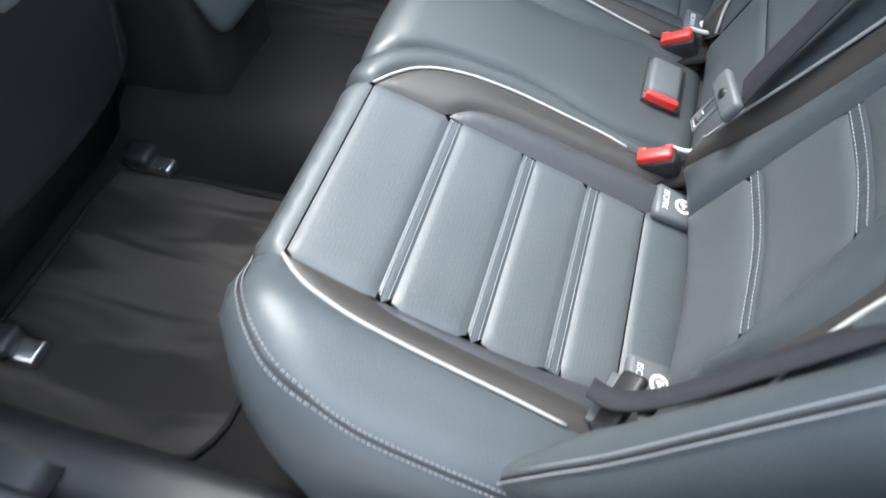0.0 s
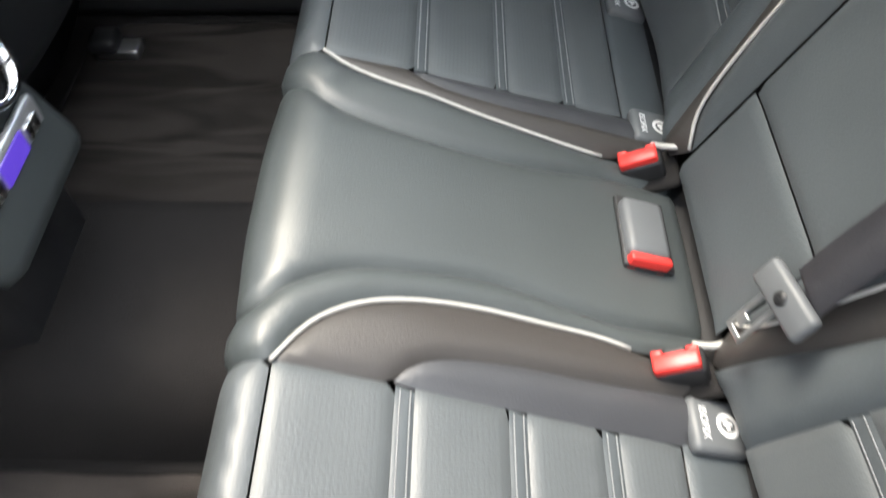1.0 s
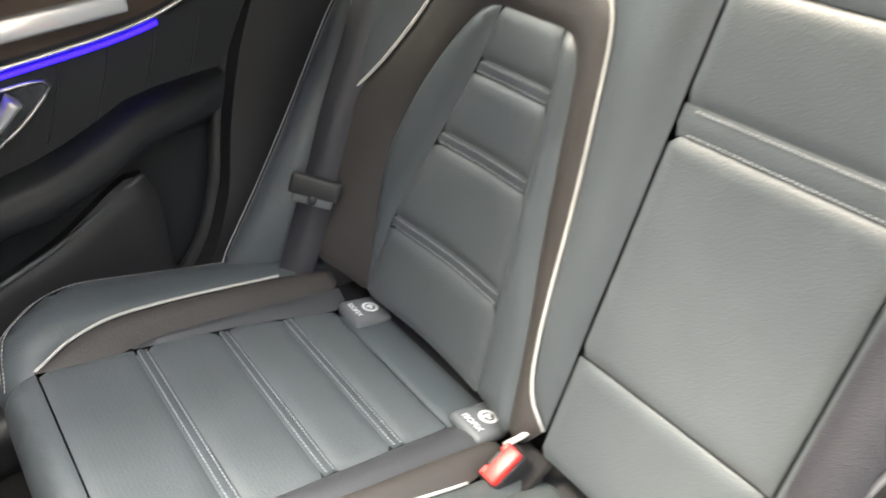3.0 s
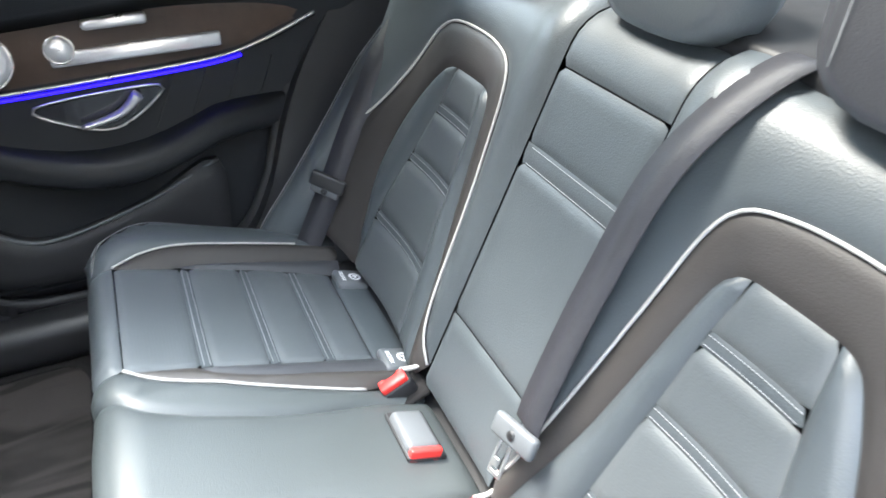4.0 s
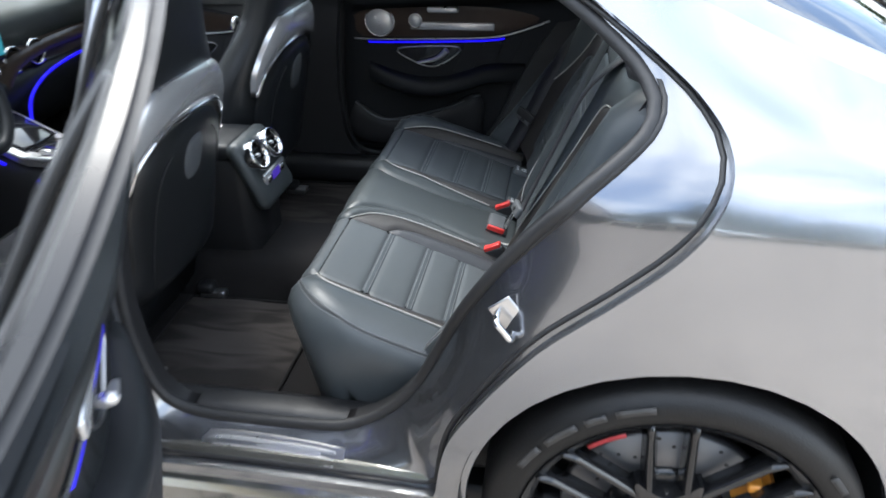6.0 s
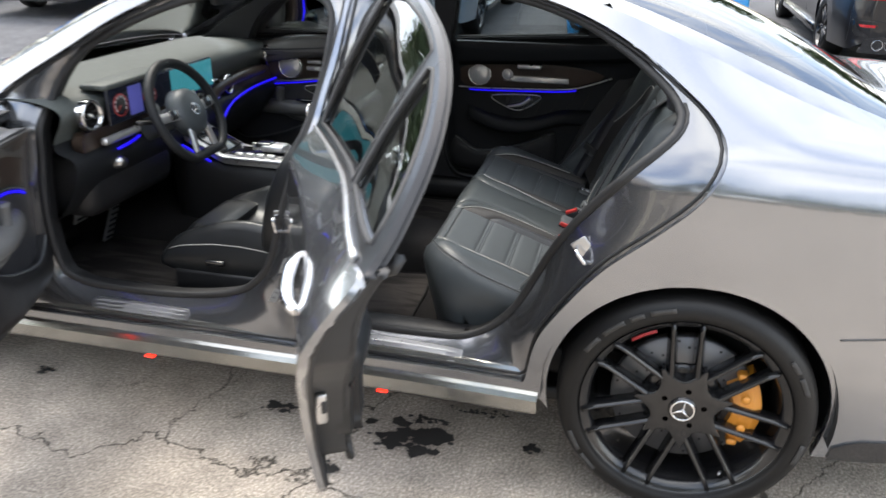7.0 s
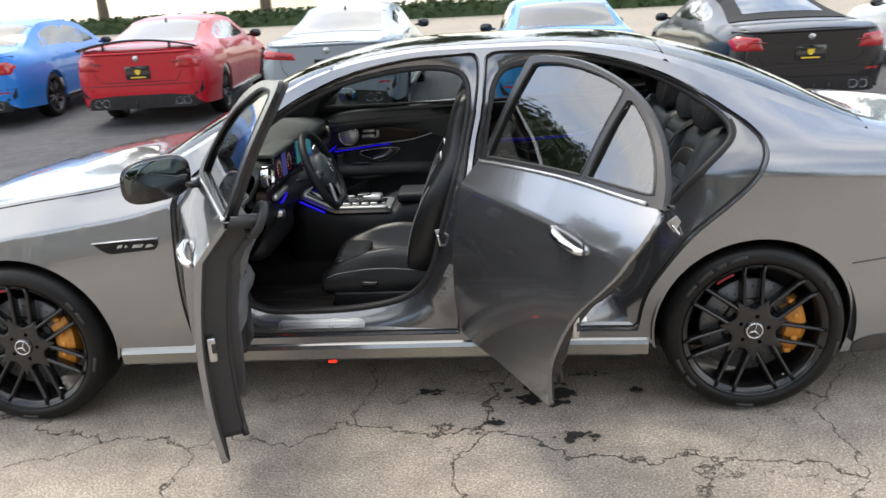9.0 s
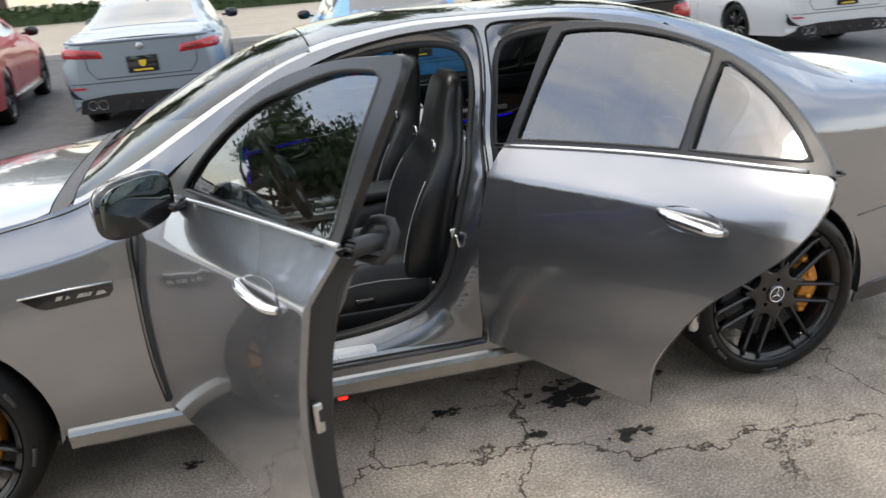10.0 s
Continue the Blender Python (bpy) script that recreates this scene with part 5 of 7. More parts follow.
def belt(name, pts, across, width, label, tongue_at=None, way=None):
    t = thing(name, label, "seat belt")
    part("webbing", strap(curve(pts, 8), across, width), M_BELT, t)
    if tongue_at is not None:
        g = thing("belt_tongue", "grey belt tongue" if "middle" in label else "black belt tongue", "", parent=t)
        g.matrix_basis = way
        part("grip", rbox((.030, .072, .014), (0, 0, 0), .005), M_PLASTIC_G if "middle" in label else M_PLASTIC, g)
        if "outer" in label:
            part("slot_plate", rbox((.018, .058, .008), (-.018, 0, 0), .003), M_PLASTIC_G, g, "grey slot plate")
            part("button", lathe([(.001, .009), (.006, .009), (.007, .004)], 12, "z", (-.018, 0, 0)), M_PLASTIC, g)
            return t
        part("blade", join(rbox((.012, .010, .003), (-.045, .012, 0), .001), rbox((.05, .005, .003), (-.036, .017, 0), .001), rbox((.05, .005, .003), (-.036, -.001, 0), .001), rbox((.006, .022, .003), (-.059, .008, 0), .001)), M_SATIN, g)
        part("button", lathe([(.001, .009), (.006, .009), (.007, .006)], 12, "z"), M_PLASTIC, g)
    return t


bk = lambda y, z, s=.03: backrest(np.array([(y, z)]), np.array([s]))[0]
belt("seat_belt", [bk(-.158, .615, .02), bk(-.155, .66, .022), bk(-.158, .80, .026), bk(-.175, .95, .03), bk(-.20, 1.06, .02), bk(-.22, 1.12, .01)], (0, 1, 0), .05, "black middle seat belt with a grey tongue, lying on the backrest",
     True, basis(bk(-.160, .605, .034), (.40, .12, .80), (-.2, 1, 0)))
belt("seat_belt", [(1.055, .578, 0.495), (1.105, .578, 0.595), (1.133, .578, 0.650), (1.168, .578, 0.726), (1.206, .578, 0.796), (1.242, .578, 0.864), (1.31, .585, .955), (1.40, .595, 1.10), (1.48, .61, 1.28)], (-.71, .534, .33), .050, "black outer seat belt hanging along the backrest",
     True, basis((1.109, 0.568, 0.634), (.42, 0, .9), (-.71, .534, .33)))
belt("seat_belt", [(1.045, -.530, .525), (1.072, -.560, .565), (1.112, -.583, .640), (1.168, -.594, .740), (1.228, -.600, .835), (1.296, -.610, .925), (1.372, -.63, 1.05), (1.44, -.65, 1.20)], [(.15, .80, -.55)] * 57, .044, "black outer seat belt hanging along the backrest",
     True, basis((1.075, -.548, .535), (.7, -.45, .5), (.3, .9, .3)))
part("parcel_shelf", rbox((.62, 1.30, .03), (1.72, 0, 1.04), .01), M_PLASTIC, sedan)

# ---------- floor, roof lining, front seats, dashboard ----------
part("cabin_floor", rbox((1.9, 1.5, .03), (-.05, 0, .285), .01), M_CARPET, sedan)
tn = [[(x, a, .29 + b) for a, b in ((-.185, 0), (-.165, .06), (-.14, .105), (-.10, .125), (.10, .125), (.14, .105), (.165, .06), (.185, 0))] for x in np.linspace(-1.0, .72, 8)]
part("tunnel", loft(tn, False, False), M_CARPET, sedan)
part("firewall", rbox((.04, 1.5, .66), (-1.0, 0, .62), .01), M_CARPET, sedan)
part("rear_bulkhead", rbox((.03, 1.4, .75), (1.62, 0, .66), .01), M_PLASTIC, sedan)
for sg in (-1, 1):
    part("sill_trim", rbox((2.3, .10, .10), (.05, sg * .715, .345), .03), M_PLASTIC, sedan)
    part("rear_cheek", patch(curve([(1.15, .42), (1.11, .52), (1.21, .66), (1.34, .83), (1.45, .98), (1.51, 1.05), (1.70, 1.06), (1.75, .8), (1.75, .42)], 4, True), BODY.side(sg, TRIM), .05, puff=.012, soft=.03, wall=(0, sg * .03, 0)), M_TRIMLEATHER, sedan)
o = np.concatenate([BODY.band(-.12, 1.15, .06, .97)])
part("roof_lining", patch(o, BODY.top(-.035), .08, (np.array([(-.06, -.46), (1.06, -.46), (1.06, .46), (-.06, .46)]),), wall=(0, 0, .02)), M_HEADLINER, sedan)
for sg in (-1, 1):
    fm = thing("floor_mat", "black brushed carpet floor mat", "floor mat", "rear floor mats")
    part("carpet", patch(np.array([(.20, sg * .195), (.585, sg * .195), (.60, sg * .35), (.60, sg * .60), (.57, sg * .65), (.24, sg * .645), (.20, sg * .60)]),
         lambda p, s: np.stack([p[:, 0], p[:, 1], .302 + s + .002 * np.sin(p[:, 0] * 31 + p[:, 1] * 17)], 1), .03, wall=(0, 0, -.008), puff=.004, soft=.01), M_MAT, fm)
    part("binding", tube([(a, c, .304) for a, c in resample(np.array([(.20, sg * .195), (.585, sg * .195), (.60, sg * .35), (.60, sg * .60), (.57, sg * .65), (.24, sg * .645), (.20, sg * .60)]), .03, True)], .005, 5, True), M_CARPET, fm)
    fm = thing("floor_mat", "black carpet mat before the front seat", "floor mat", "front floor mats")
    part("carpet", rbox((.62, .46, .012), (-.58, sg * .40, .307), .005), M_MAT, fm)


def front_seat(yc):
    s = thing("front_seat", "black leather sport seat with integrated headrest", "car seat", "front seats")
    # backrest, height by height: centre x, half width, thickness, wing
    rows = [(.50, .195, .245, .20, .050), (.60, .215, .262, .20, .060), (.72, .245, .266, .19, .065), (.82, .275, .262, .175, .055), (.90, .302, .245, .155, .035), (.96, .322, .222, .14, .015), (1.02, .338, .188, .125, 0),
            (1.10, .352, .160, .115, 0), (1.17, .365, .150, .10, 0), (1.22, .375, .13, .075, 0), (1.24, .38, .09, .04, 0)]
    fn = [pchip([(r[0], r[k]) for r in rows]) for k in range(1, 5)]
    rings = []
    for z in np.linspace(.50, 1.24, 26):
        x, w, th, wing = (float(q(z)) for q in fn)
        ring = []
        for a, b in oval(2 * w, th, 32, 3.0):
            k = abs(a) / w
            ring.append((x + b - (wing * k ** 3 * (1 if b < 0 else .35)) + (.018 * (1 - k * k) if b < 0 and z < .95 else 0), yc + a, z))
        rings.append(ring)
    part("backrest", loft(rings), M_SEATLEATHER, s)
    # hard shell behind: a gloss yoke over a padded panel
    rear = lambda y, z, o: (float(fn[0](z)) + float(fn[2](z)) / 2 * (1 - .30 * abs(y / float(fn[1](z))) ** 3) - float(fn[3](z)) * .35 * abs(y / float(fn[1](z))) ** 3 + o, yc + y, z)
    R = lambda o: (lambda p, sw: np.array([rear(a, b, o + c) for (a, b), c in zip(p, np.broadcast_to(sw, (len(p),)))]))
    panel = curve([(-.19, .52), (.19, .52), (.205, .62), (.215, .78), (.19, .86), (.09, .91), (-.09, .91), (-.19, .86), (-.215, .78), (-.205, .62)], 4, True)
    part("back_panel", patch(panel, R(.006), .03, wall=(-.01, 0, 0), puff=.012, soft=.03), M_SEATLEATHER, s, "black padded back panel")
    yoke = np.concatenate([curve([(-.235, .80), (-.20, .875), (-.10, .925), (.10, .925), (.20, .875), (.235, .80)], 5), curve([(.245, .86), (.215, .935), (.17, .99), (.11, 1.018), (-.11, 1.018), (-.17, .99), (-.215, .935), (-.245, .86)], 5)])
    part("yoke", patch(yoke, R(.010), .025, wall=(-.016, 0, 0), puff=.012, soft=.03), M_DARKCHROME, s, "dark chrome shoulder yoke")
    part("yoke_trim", tube(R(.014)(curve([(-.235, .80), (-.20, .875), (-.10, .925), (.10, .925), (.20, .875), (.235, .80)], 6), 0), .005, 6), M_CHROME, s)
    part("loop_plate", patch(curve([(-.02, .765), (.035, .775), (.045, .85), (.03, .868), (-.03, .858), (-.045, .80)], 4, True), R(.018), .02, wall=(-.006, 0, 0), puff=.004, soft=.012), M_PLASTIC_G, s, "grey plastic loop plate")
    part("panel_seam", tube(R(.020)(curve([(-.16, .53), (-.165, .66), (-.15, .80), (-.10, .86)], 6), 0), .0016, 4), M_RUBBER, s)
    part("panel_seam", tube(R(.020)(curve([(.16, .53), (.165, .66), (.15, .80), (.10, .86)], 6), 0), .0016, 4), M_RUBBER, s)
    for sg in (-1, 1):
        part("belt_guide", lathe([(.012, -.006), (.026, -.004), (.028, .004), (.014, .006), (.012, -.006)], 20, "x", (.268, yc + sg * .155, .992)), M_CHROME, s)
        px = [(float(fn[0](z)) - float(fn[2](z)) * .357 - float(fn[3](z)) * .636 + .003, yc + sg * float(fn[1](z)) * .86, z) for z in np.linspace(.53, .88, 12)]
        part("piping", tube(px, .0022, 5), M_PIPE, s)
    # seat cushion along x: high side bolsters that rise to the backrest
    bolster = pchip([(0, .035), (.2, .050), (.45, .105), (.7, .132), (1, .128)])
    def cushion_top(t, f):
        k = math.sin(math.pi * min(.5, .06 + t * 1.7)) ** .5
        hump = float(bolster(t)) * math.exp(-((f - .78) / .19) ** 2) - .016 * math.exp(-(f / .5) ** 4)
        return k, .515 + .018 * math.cos(t * 3) - .075, hump
    rings = []
    for t in np.concatenate([np.linspace(0, .2, 9), np.linspace(.24, 1, 20)]):
        x = -.27 + .47 * t
        ring = []
        for a, b in oval(.53, 1.0, 56, 3.2):
            k, zc, hump = cushion_top(t, abs(a) / .265)
            up = max(0.0, b * 2) ** .5
            ring.append((x, yc + a, zc + b * .15 * k + hump * k * up))
        rings.append(ring)
    part("seat_cushion", loft(rings), M_SEATLEATHER, s)
    part("thigh_pad", patch(np.array([(-.25, -.15), (-.10, -.16), (-.10, .16), (-.25, .15)]), lambda p, sw: np.stack([p[:, 0], yc + p[:, 1], .538 - .9 * np.maximum(0, -.22 - p[:, 0]) + sw], 1), .03, wall=(0, 0, -.03), puff=.012, soft=.03), M_SEATLEATHER, s)
    part("seat_base", rbox((.42, .50, .12), (-.02, yc, .385), .03), M_PLASTIC, s)
    side = -1 if yc < 0 else 1
    part("side_cover", rbox((.40, .02, .075), (-.02, yc + side * .262, .40), .012), M_PLASTIC, s)
    part("switch", rbox((.07, .012, .022), (-.06, yc + side * .272, .475), .005), M_GLOSS, s)
    for x in (-.22, .265):
        for dy in (-.195, .19):
            part("rail_foot", rbox((.075, .040, .020), (x, yc + dy, .314), .005), M_SATIN, s, "metal rail foot")
            part("rail_cap", rbox((.050, .052, .030), (x - .02, yc + dy, .332), .010), M_PLASTIC, s, "black rail cover")
    for f in (.93, .52):
        b = .5 * (1 - f ** 3.2) ** (1 / 3.2)
        line = []
        for t in np.linspace(.05, .9, 18):
            k, zc, hump = cushion_top(t, f)
            line.append((-.27 + .47 * t, yc + side * .265 * f, zc + b * .15 * k + hump * k * (2 * b) ** .5 + .0006))
        part("cushion_piping", tube(line, .0019, 5), M_PIPE, s)
    return s


for yc in (-.37, .37):
    front_seat(yc)

# dashboard
dash = thing("dashboard", "black leather dashboard with wide screen and round vents", "dashboard")
rings = []
for y in np.linspace(-.76, .76, 25):
    b = .02 * math.cos(y * 2)
    prof = curve([(-.98, .99), (-.80, 1.015 + b), (-.58, 1.02 + b), (-.475, .995 + b), (-.465, .96), (-.50, .90), (-.50, .86), (-.44, .83), (-.46, .74), (-.60, .60), (-.95, .60)], 3)
    rings.append([(x, y, z) for x, z in prof])
part("upper_pad", loft([r[:17] for r in rings], False, False), M_DASH, dash, "grey-green leather top pad")
part("lower_dash", loft([r[16:] for r in rings], False, False), M_TRIMLEATHER, dash)
part("wood_trim", patch(np.array([(-.70, .845), (.70, .845), (.70, .905), (-.70, .905)]), lambda p, s: np.stack([-.462 + 0 * p[:, 0] + .03 * p[:, 0] ** 2 - s, p[:, 0], p[:, 1]], 1), .04, wall=(-.04, 0, 0), puff=.008, soft=.02), M_WOOD, dash, "dark wood trim")
for run in ([(-.425, -.56, .826), (-.43, -.48, .828), (-.435, -.42, .836)], [(-.40, .10, .70), (-.42, .15, .765), (-.425, .24, .81), (-.425, .36, .832), (-.43, .52, .838), (-.425, .70, .838)]):
    part("light_strip", tube(curve(run, 6), .0048, 6), M_BLUE, dash, "glowing blue light strip")
part("side_trim", rbox((.03, .20, .028), (-.435, -.52, .862), .012), M_SILVER, dash, "silver trim below the vent")
part("center_trim", patch(curve([(.08, .76), (.16, .845), (.34, .875), (.62, .875), (.62, .91), (.30, .915), (.10, .88)], 4, True), lambda p, s: np.stack([-.448 + 0 * p[:, 0] + s, p[:, 0], p[:, 1]], 1), .03, wall=(-.03, 0, 0), puff=.012, soft=.02), M_WOOD, dash, "glossy dark wood trim")
scr = thing("display", "wide black glass display", "", parent=dash)
part("glass", rbox((.014, .68, .125), (-.44, -.225, .965), .005), M_DIAL, scr)
part("hood", rbox((.10, .36, .02), (-.475, -.40, 1.032), .009), M_DASH, scr)
M_SHOW = mat("lit display", (.01, .02, .04), .2, glow=(.05, .30, .36), glow_power=.16)
M_DIALR = mat("lit red dial", (.2, .02, .02), .3, glow=(.8, .06, .03), glow_power=.025)
part("map_view", rbox((.002, .30, .105), (-.432, -.04, .970), .001), M_SHOW, scr, "lit blue-green screen")
for y in (-.50, -.33):
    part("dial", lathe([(.034, -.432), (.038, -.4315), (.039, -.433)], 28, "x", (0, y, .962)), M_DIALR, scr, "red dial ring")
    part("dial_face", lathe([(.0, -.4322), (.024, -.4322)], 24, "x", (0, y, .962)), M_GLOSS, scr)
    for k in range(9):
        a = radians(-30 + 30 * k)
        part("tick", rbox((.002, .0035, .010), (-.4318, y + .029 * math.cos(a), .962 + .029 * math.sin(a)), .0008, m=pose(0, 0, 0)), M_WHITE, scr)
    part("needle", tube([(-.431, y, .962), (-.431, y - .022, .945)], .0016, 5), M_DIALR, scr)
part("info_bar", rbox((.002, .075, .10), (-.432, -.415, .965), .001), mat("lit blue info", (.1, .1, .3), .3, glow=(.12, .14, .75), glow_power=.045), scr)
def vent(parent, at, r, axis, blades=4):
    v = thing("vent", "round chrome-ringed air vent", "", parent=parent, at=at)
    part("ring", lathe([(r * .80, -.004), (r * .84, .010), (r * .97, .012), (r * 1.03, .004), (r, -.02)], 32, axis), M_CHROME, v)
    part("bowl", lathe([(.0, -.018), (r * .82, -.016), (r * .84, .004)], 24, axis), M_CARPET, v)
    for i in range(blades):
        h = (i - (blades - 1) / 2) * r * .4
        w = 2 * math.sqrt(max(.0001, (r * .8) ** 2 - h * h))
        part("blade", rbox((.014, w, .003), (-.004, 0, h), .001), M_GLOSS, v)
    part("hub", lathe([(.0, .006), (r * .12, .005), (r * .14, -.01)], 16, axis), M_SATIN, v)
    return v


for at in ((-.435, -.655, .962), (-.45, .675, .945), (-.455, .16, .885), (-.455, .27, .885), (-.455, .05, .885)):
    vent(dash, at, .05 if abs(at[1]) > .5 else .042, "x")
part("lower_panel", rbox((.30, .52, .22), (-.62, -.42, .70), .06), M_PLASTIC, dash)
part("light_switch", lathe([(.0, -.42), (.018, -.42), (.022, -.435), (.026, -.45)], 20, "x", (0, -.545, .775)), M_SATIN, dash)

# centre console
con = thing("center_console", "black console with bright switches and armrest", "console")
rings = []
for x, w, z in ((-.52, .22, .76), (-.44, .24, .70), (-.30, .25, .655), (-.10, .25, .655), (.0, .24, .66), (.02, .22, .69), (.20, .215, .71), (.34, .205, .715), (.385, .18, .705)):
    rings.append([(x, a, .30 + (z - .30) * (.5 + b)) for a, b in oval(w, 1.0, 24, 4.5)])
part("body", loft(rings), M_PLASTIC, con)
part("armrest", rbox((.33, .20, .05), (.175, 0, .71), .02, 3), M_TRIMLEATHER, con, "black leather armrest")
part("trim", patch(np.array([(-.47, -.10), (-.02, -.11), (-.02, .11), (-.47, .10)]), lambda p, s: np.stack([p[:, 0], p[:, 1], .668 + np.maximum(0, -.30 - p[:, 0]) * .5 + s], 1), .03, wall=(0, 0, -.02), puff=.006, soft=.02), M_SILVER, con, "silver console trim")
part("trim_edge", tube([(x, sg * (.105), .672 + max(0, -.30 - x) * .5) for sg in (-1,) for x in np.linspace(-.46, -.03, 14)], .009, 6), M_SILVER, con)
part("control_field", rbox((.30, .12, .012), (-.20, 0, .672), .005), M_GLOSS, con)
part("light_strip", tube([(x, -.128, .640 + max(0, -.30 - x) * .5) for x in np.linspace(-.46, -.34, 8)], .005, 6), M_BLUE, con, "glowing blue light strip")
part("touchpad", rbox((.10, .075, .03), (-.12, 0, .70), .012), M_SILVER, con, "silver touchpad controller")
part("palm_rest", rbox((.07, .06, .018), (-.16, 0, .712), .008), M_GLOSS, con)
for i in range(4):
    for sg in (-1, 1):
        part("switch", rbox((.035, .018, .014), (-.24 + .045 * i, sg * .075, .684), .004), M_SILVER, con)
part("storage_lid", rbox((.14, .15, .012), (-.37, 0, .712), .005, m=pose(0, 0, 0, 0, 26, 0)), M_GLOSS, con)
part("rear_face", rbox((.05, .215, .21), (0, 0, 0), .024, m=pose(.385, -.008, .645, 0, -24, 0)), M_LEATHER_MID, con, "padded rear face of the console")
for y in (-.062, .042):
    v = vent(con, (.403, y, .700), .044, "x", 3)
    v.rotation_euler = (0, radians(-24), 0)
part("climate_panel", rbox((.012, .15, .045), (.420, -.005, .625), .006), M_SILVER, con, "bright climate buttons")
part("climate_screen", rbox((.004, .055, .026), (.4265, -.005, .627), .002), mat("lit purple display", (.02, .01, .05), .3, glow=(.08, .04, .5), glow_power=.12), con)
for y in (-.06, -.045, .035, .05):
    part("button", rbox((.005, .012, .018), (.427, y, .626), .002), M_CHROME, con)
part("flap_pull", tube([(.425, -.05, .565), (.432, -.005, .56), (.425, .04, .56)], .004, 6), M_CHROME, con)

# steering wheel
sw = thing("steering_wheel", "black sport steering wheel with silver spokes", "steering wheel")
sw.matrix_basis = Matrix.Translation((-.275, -.350, .915)) @ pose(0, 0, 0, 0, 66, 0) @ pose(0, 0, 0, 0, 0, 180)
a = np.linspace(0, 2 * math.pi, 48, endpoint=False)
rimp = np.stack([.18 * np.cos(a), .185 * np.sin(a), 0 * a], 1)
rimp[:, 0] = np.maximum(rimp[:, 0], -.155)
part("rim", tube(rimp, .0175, 10, True), M_TRIMLEATHER, sw)
part("hub", lathe([(.0, .036), (.055, .034), (.080, .02), (.088, -.02), (.04, -.06), (.04, -.20)], 32, "z"), M_LEATHER, sw)
part("badge", lathe([(.017, .0355), (.021, .038), (.024, .0355)], 28, "z"), M_CHROME, sw)
for i in range(3):
    w = 2 * math.pi * i / 3
    part("badge_arm", tube([(0, 0, .037), (.021 * math.cos(w), .021 * math.sin(w), .037)], .0022, 5), M_CHROME, sw)
for sg in (-1, 1):
    part("spoke", strap(curve([(.0, sg * .06, .012), (.005, sg * .11, .010), (.01, sg * .172, 0)], 5), (1, 0, 0), .034, .006), M_SILVER, sw, "silver spoke")
    part("spoke_buttons", rbox((.034, .038, .008), (.008, sg * .112, .020), .004), M_GLOSS, sw)
    part("lower_spoke", strap(curve([(-.045, sg * .045, .012), (-.10, sg * .055, .006), (-.148, sg * .062, 0)], 5), (0, 1, 0), .026, .006), M_SILVER, sw, "silver spoke")
    part("paddle", rbox((.07, .045, .005), (.03, sg * .12, -.03), .002), M_SATIN, sw)
    part("stalk", tube([(.0, sg * .06, -.07), (.03, sg * .19, -.07)], .008, 8), M_PLASTIC, sw)
part("rim_mark", tube([(.18 * math.cos(t), .185 * math.sin(t), 0) for t in (-.05, 0, .05)], .0172, 8), M_PLASTIC_G, sw)
# pedals
for y, z, w, h in ((-.42, .50, .075, .06), (-.26, .41, .055, .17)):
    p = thing("pedal", "perforated metal pedal with rubber studs", "pedal", "pedals", at=(-.745, y, z))
    p.rotation_euler = (0, radians(22), 0)
    part("pad", rbox((.012, w, h), (0, 0, 0), .004), M_SILVER, p)
    for k in range(int(h / .028)):
        part("stud", rbox((.004, w * .7, .010), (.0075, 0, -h / 2 + .02 + .028 * k), .002), M_RUBBER, p)
    part("arm", tube([(-.01, 0, h / 2 - .01), (-.10, 0, .25)], .008, 6), M_PLASTIC, p)
# inside mirror and lamp
rm = thing("interior_mirror", "black plastic inside rear-view mirror", "mirror")
part("shell", rbox((.03, .25, .07), (-.26, 0, 1.29), .014), M_PLASTIC, rm)
part("stem", tube([(-.27, 0, 1.30), (-.32, 0, 1.37)], .01, 8), M_PLASTIC, rm)

for x in (-.20, .60):
    part("sill_lamp", rbox((.034, .016, .007), (x, -.866, .2245), .003), M_REDLAMP, sedan, "lit red lamp under the sill")

fb = thing("belt_buckle", "front belt buckle with red button beside the console", "belt buckle", at=(.13, -.145, .585))
fb.rotation_euler = (0, radians(-20), 0)
part("housing", rbox((.03, .022, .07), (0, 0, -.03), .006), M_PLASTIC, fb)
part("button", rbox((.028, .018, .012), (0, 0, .010), .003), M_RED, fb)
# white data stickers on the door pillar
for z, h in ((.60, .06), (.49, .05)):
    st = thing("data_sticker", "white printed data sticker", "", parent=sedan)
    x = .235 + (z - .60) * .42
    f2 = jamb_fn(-1, DOOR_F, SEAL_F, .002)
    part("paper", patch(np.array([(x + .035, z - h / 2), (x + .062, z - h / 2), (x + .062 + .03, z + h / 2), (x + .035 + .03, z + h / 2)]), f2, .03, wall=(0, .002, 0)), M_PAPER, st)
    f3 = jamb_fn(-1, DOOR_F, SEAL_F, .0035)
    for k in range(3):
        zz = z - h / 2 + .015 + .02 * k
        o = .03 * (zz - z + h / 2) / h
        part("print", patch(np.array([(x + .039 + o, zz), (x + .058 + o, zz), (x + .060 + o, zz + .007), (x + .041 + o, zz + .007)]), f3, .02), M_PLASTIC_G, st)

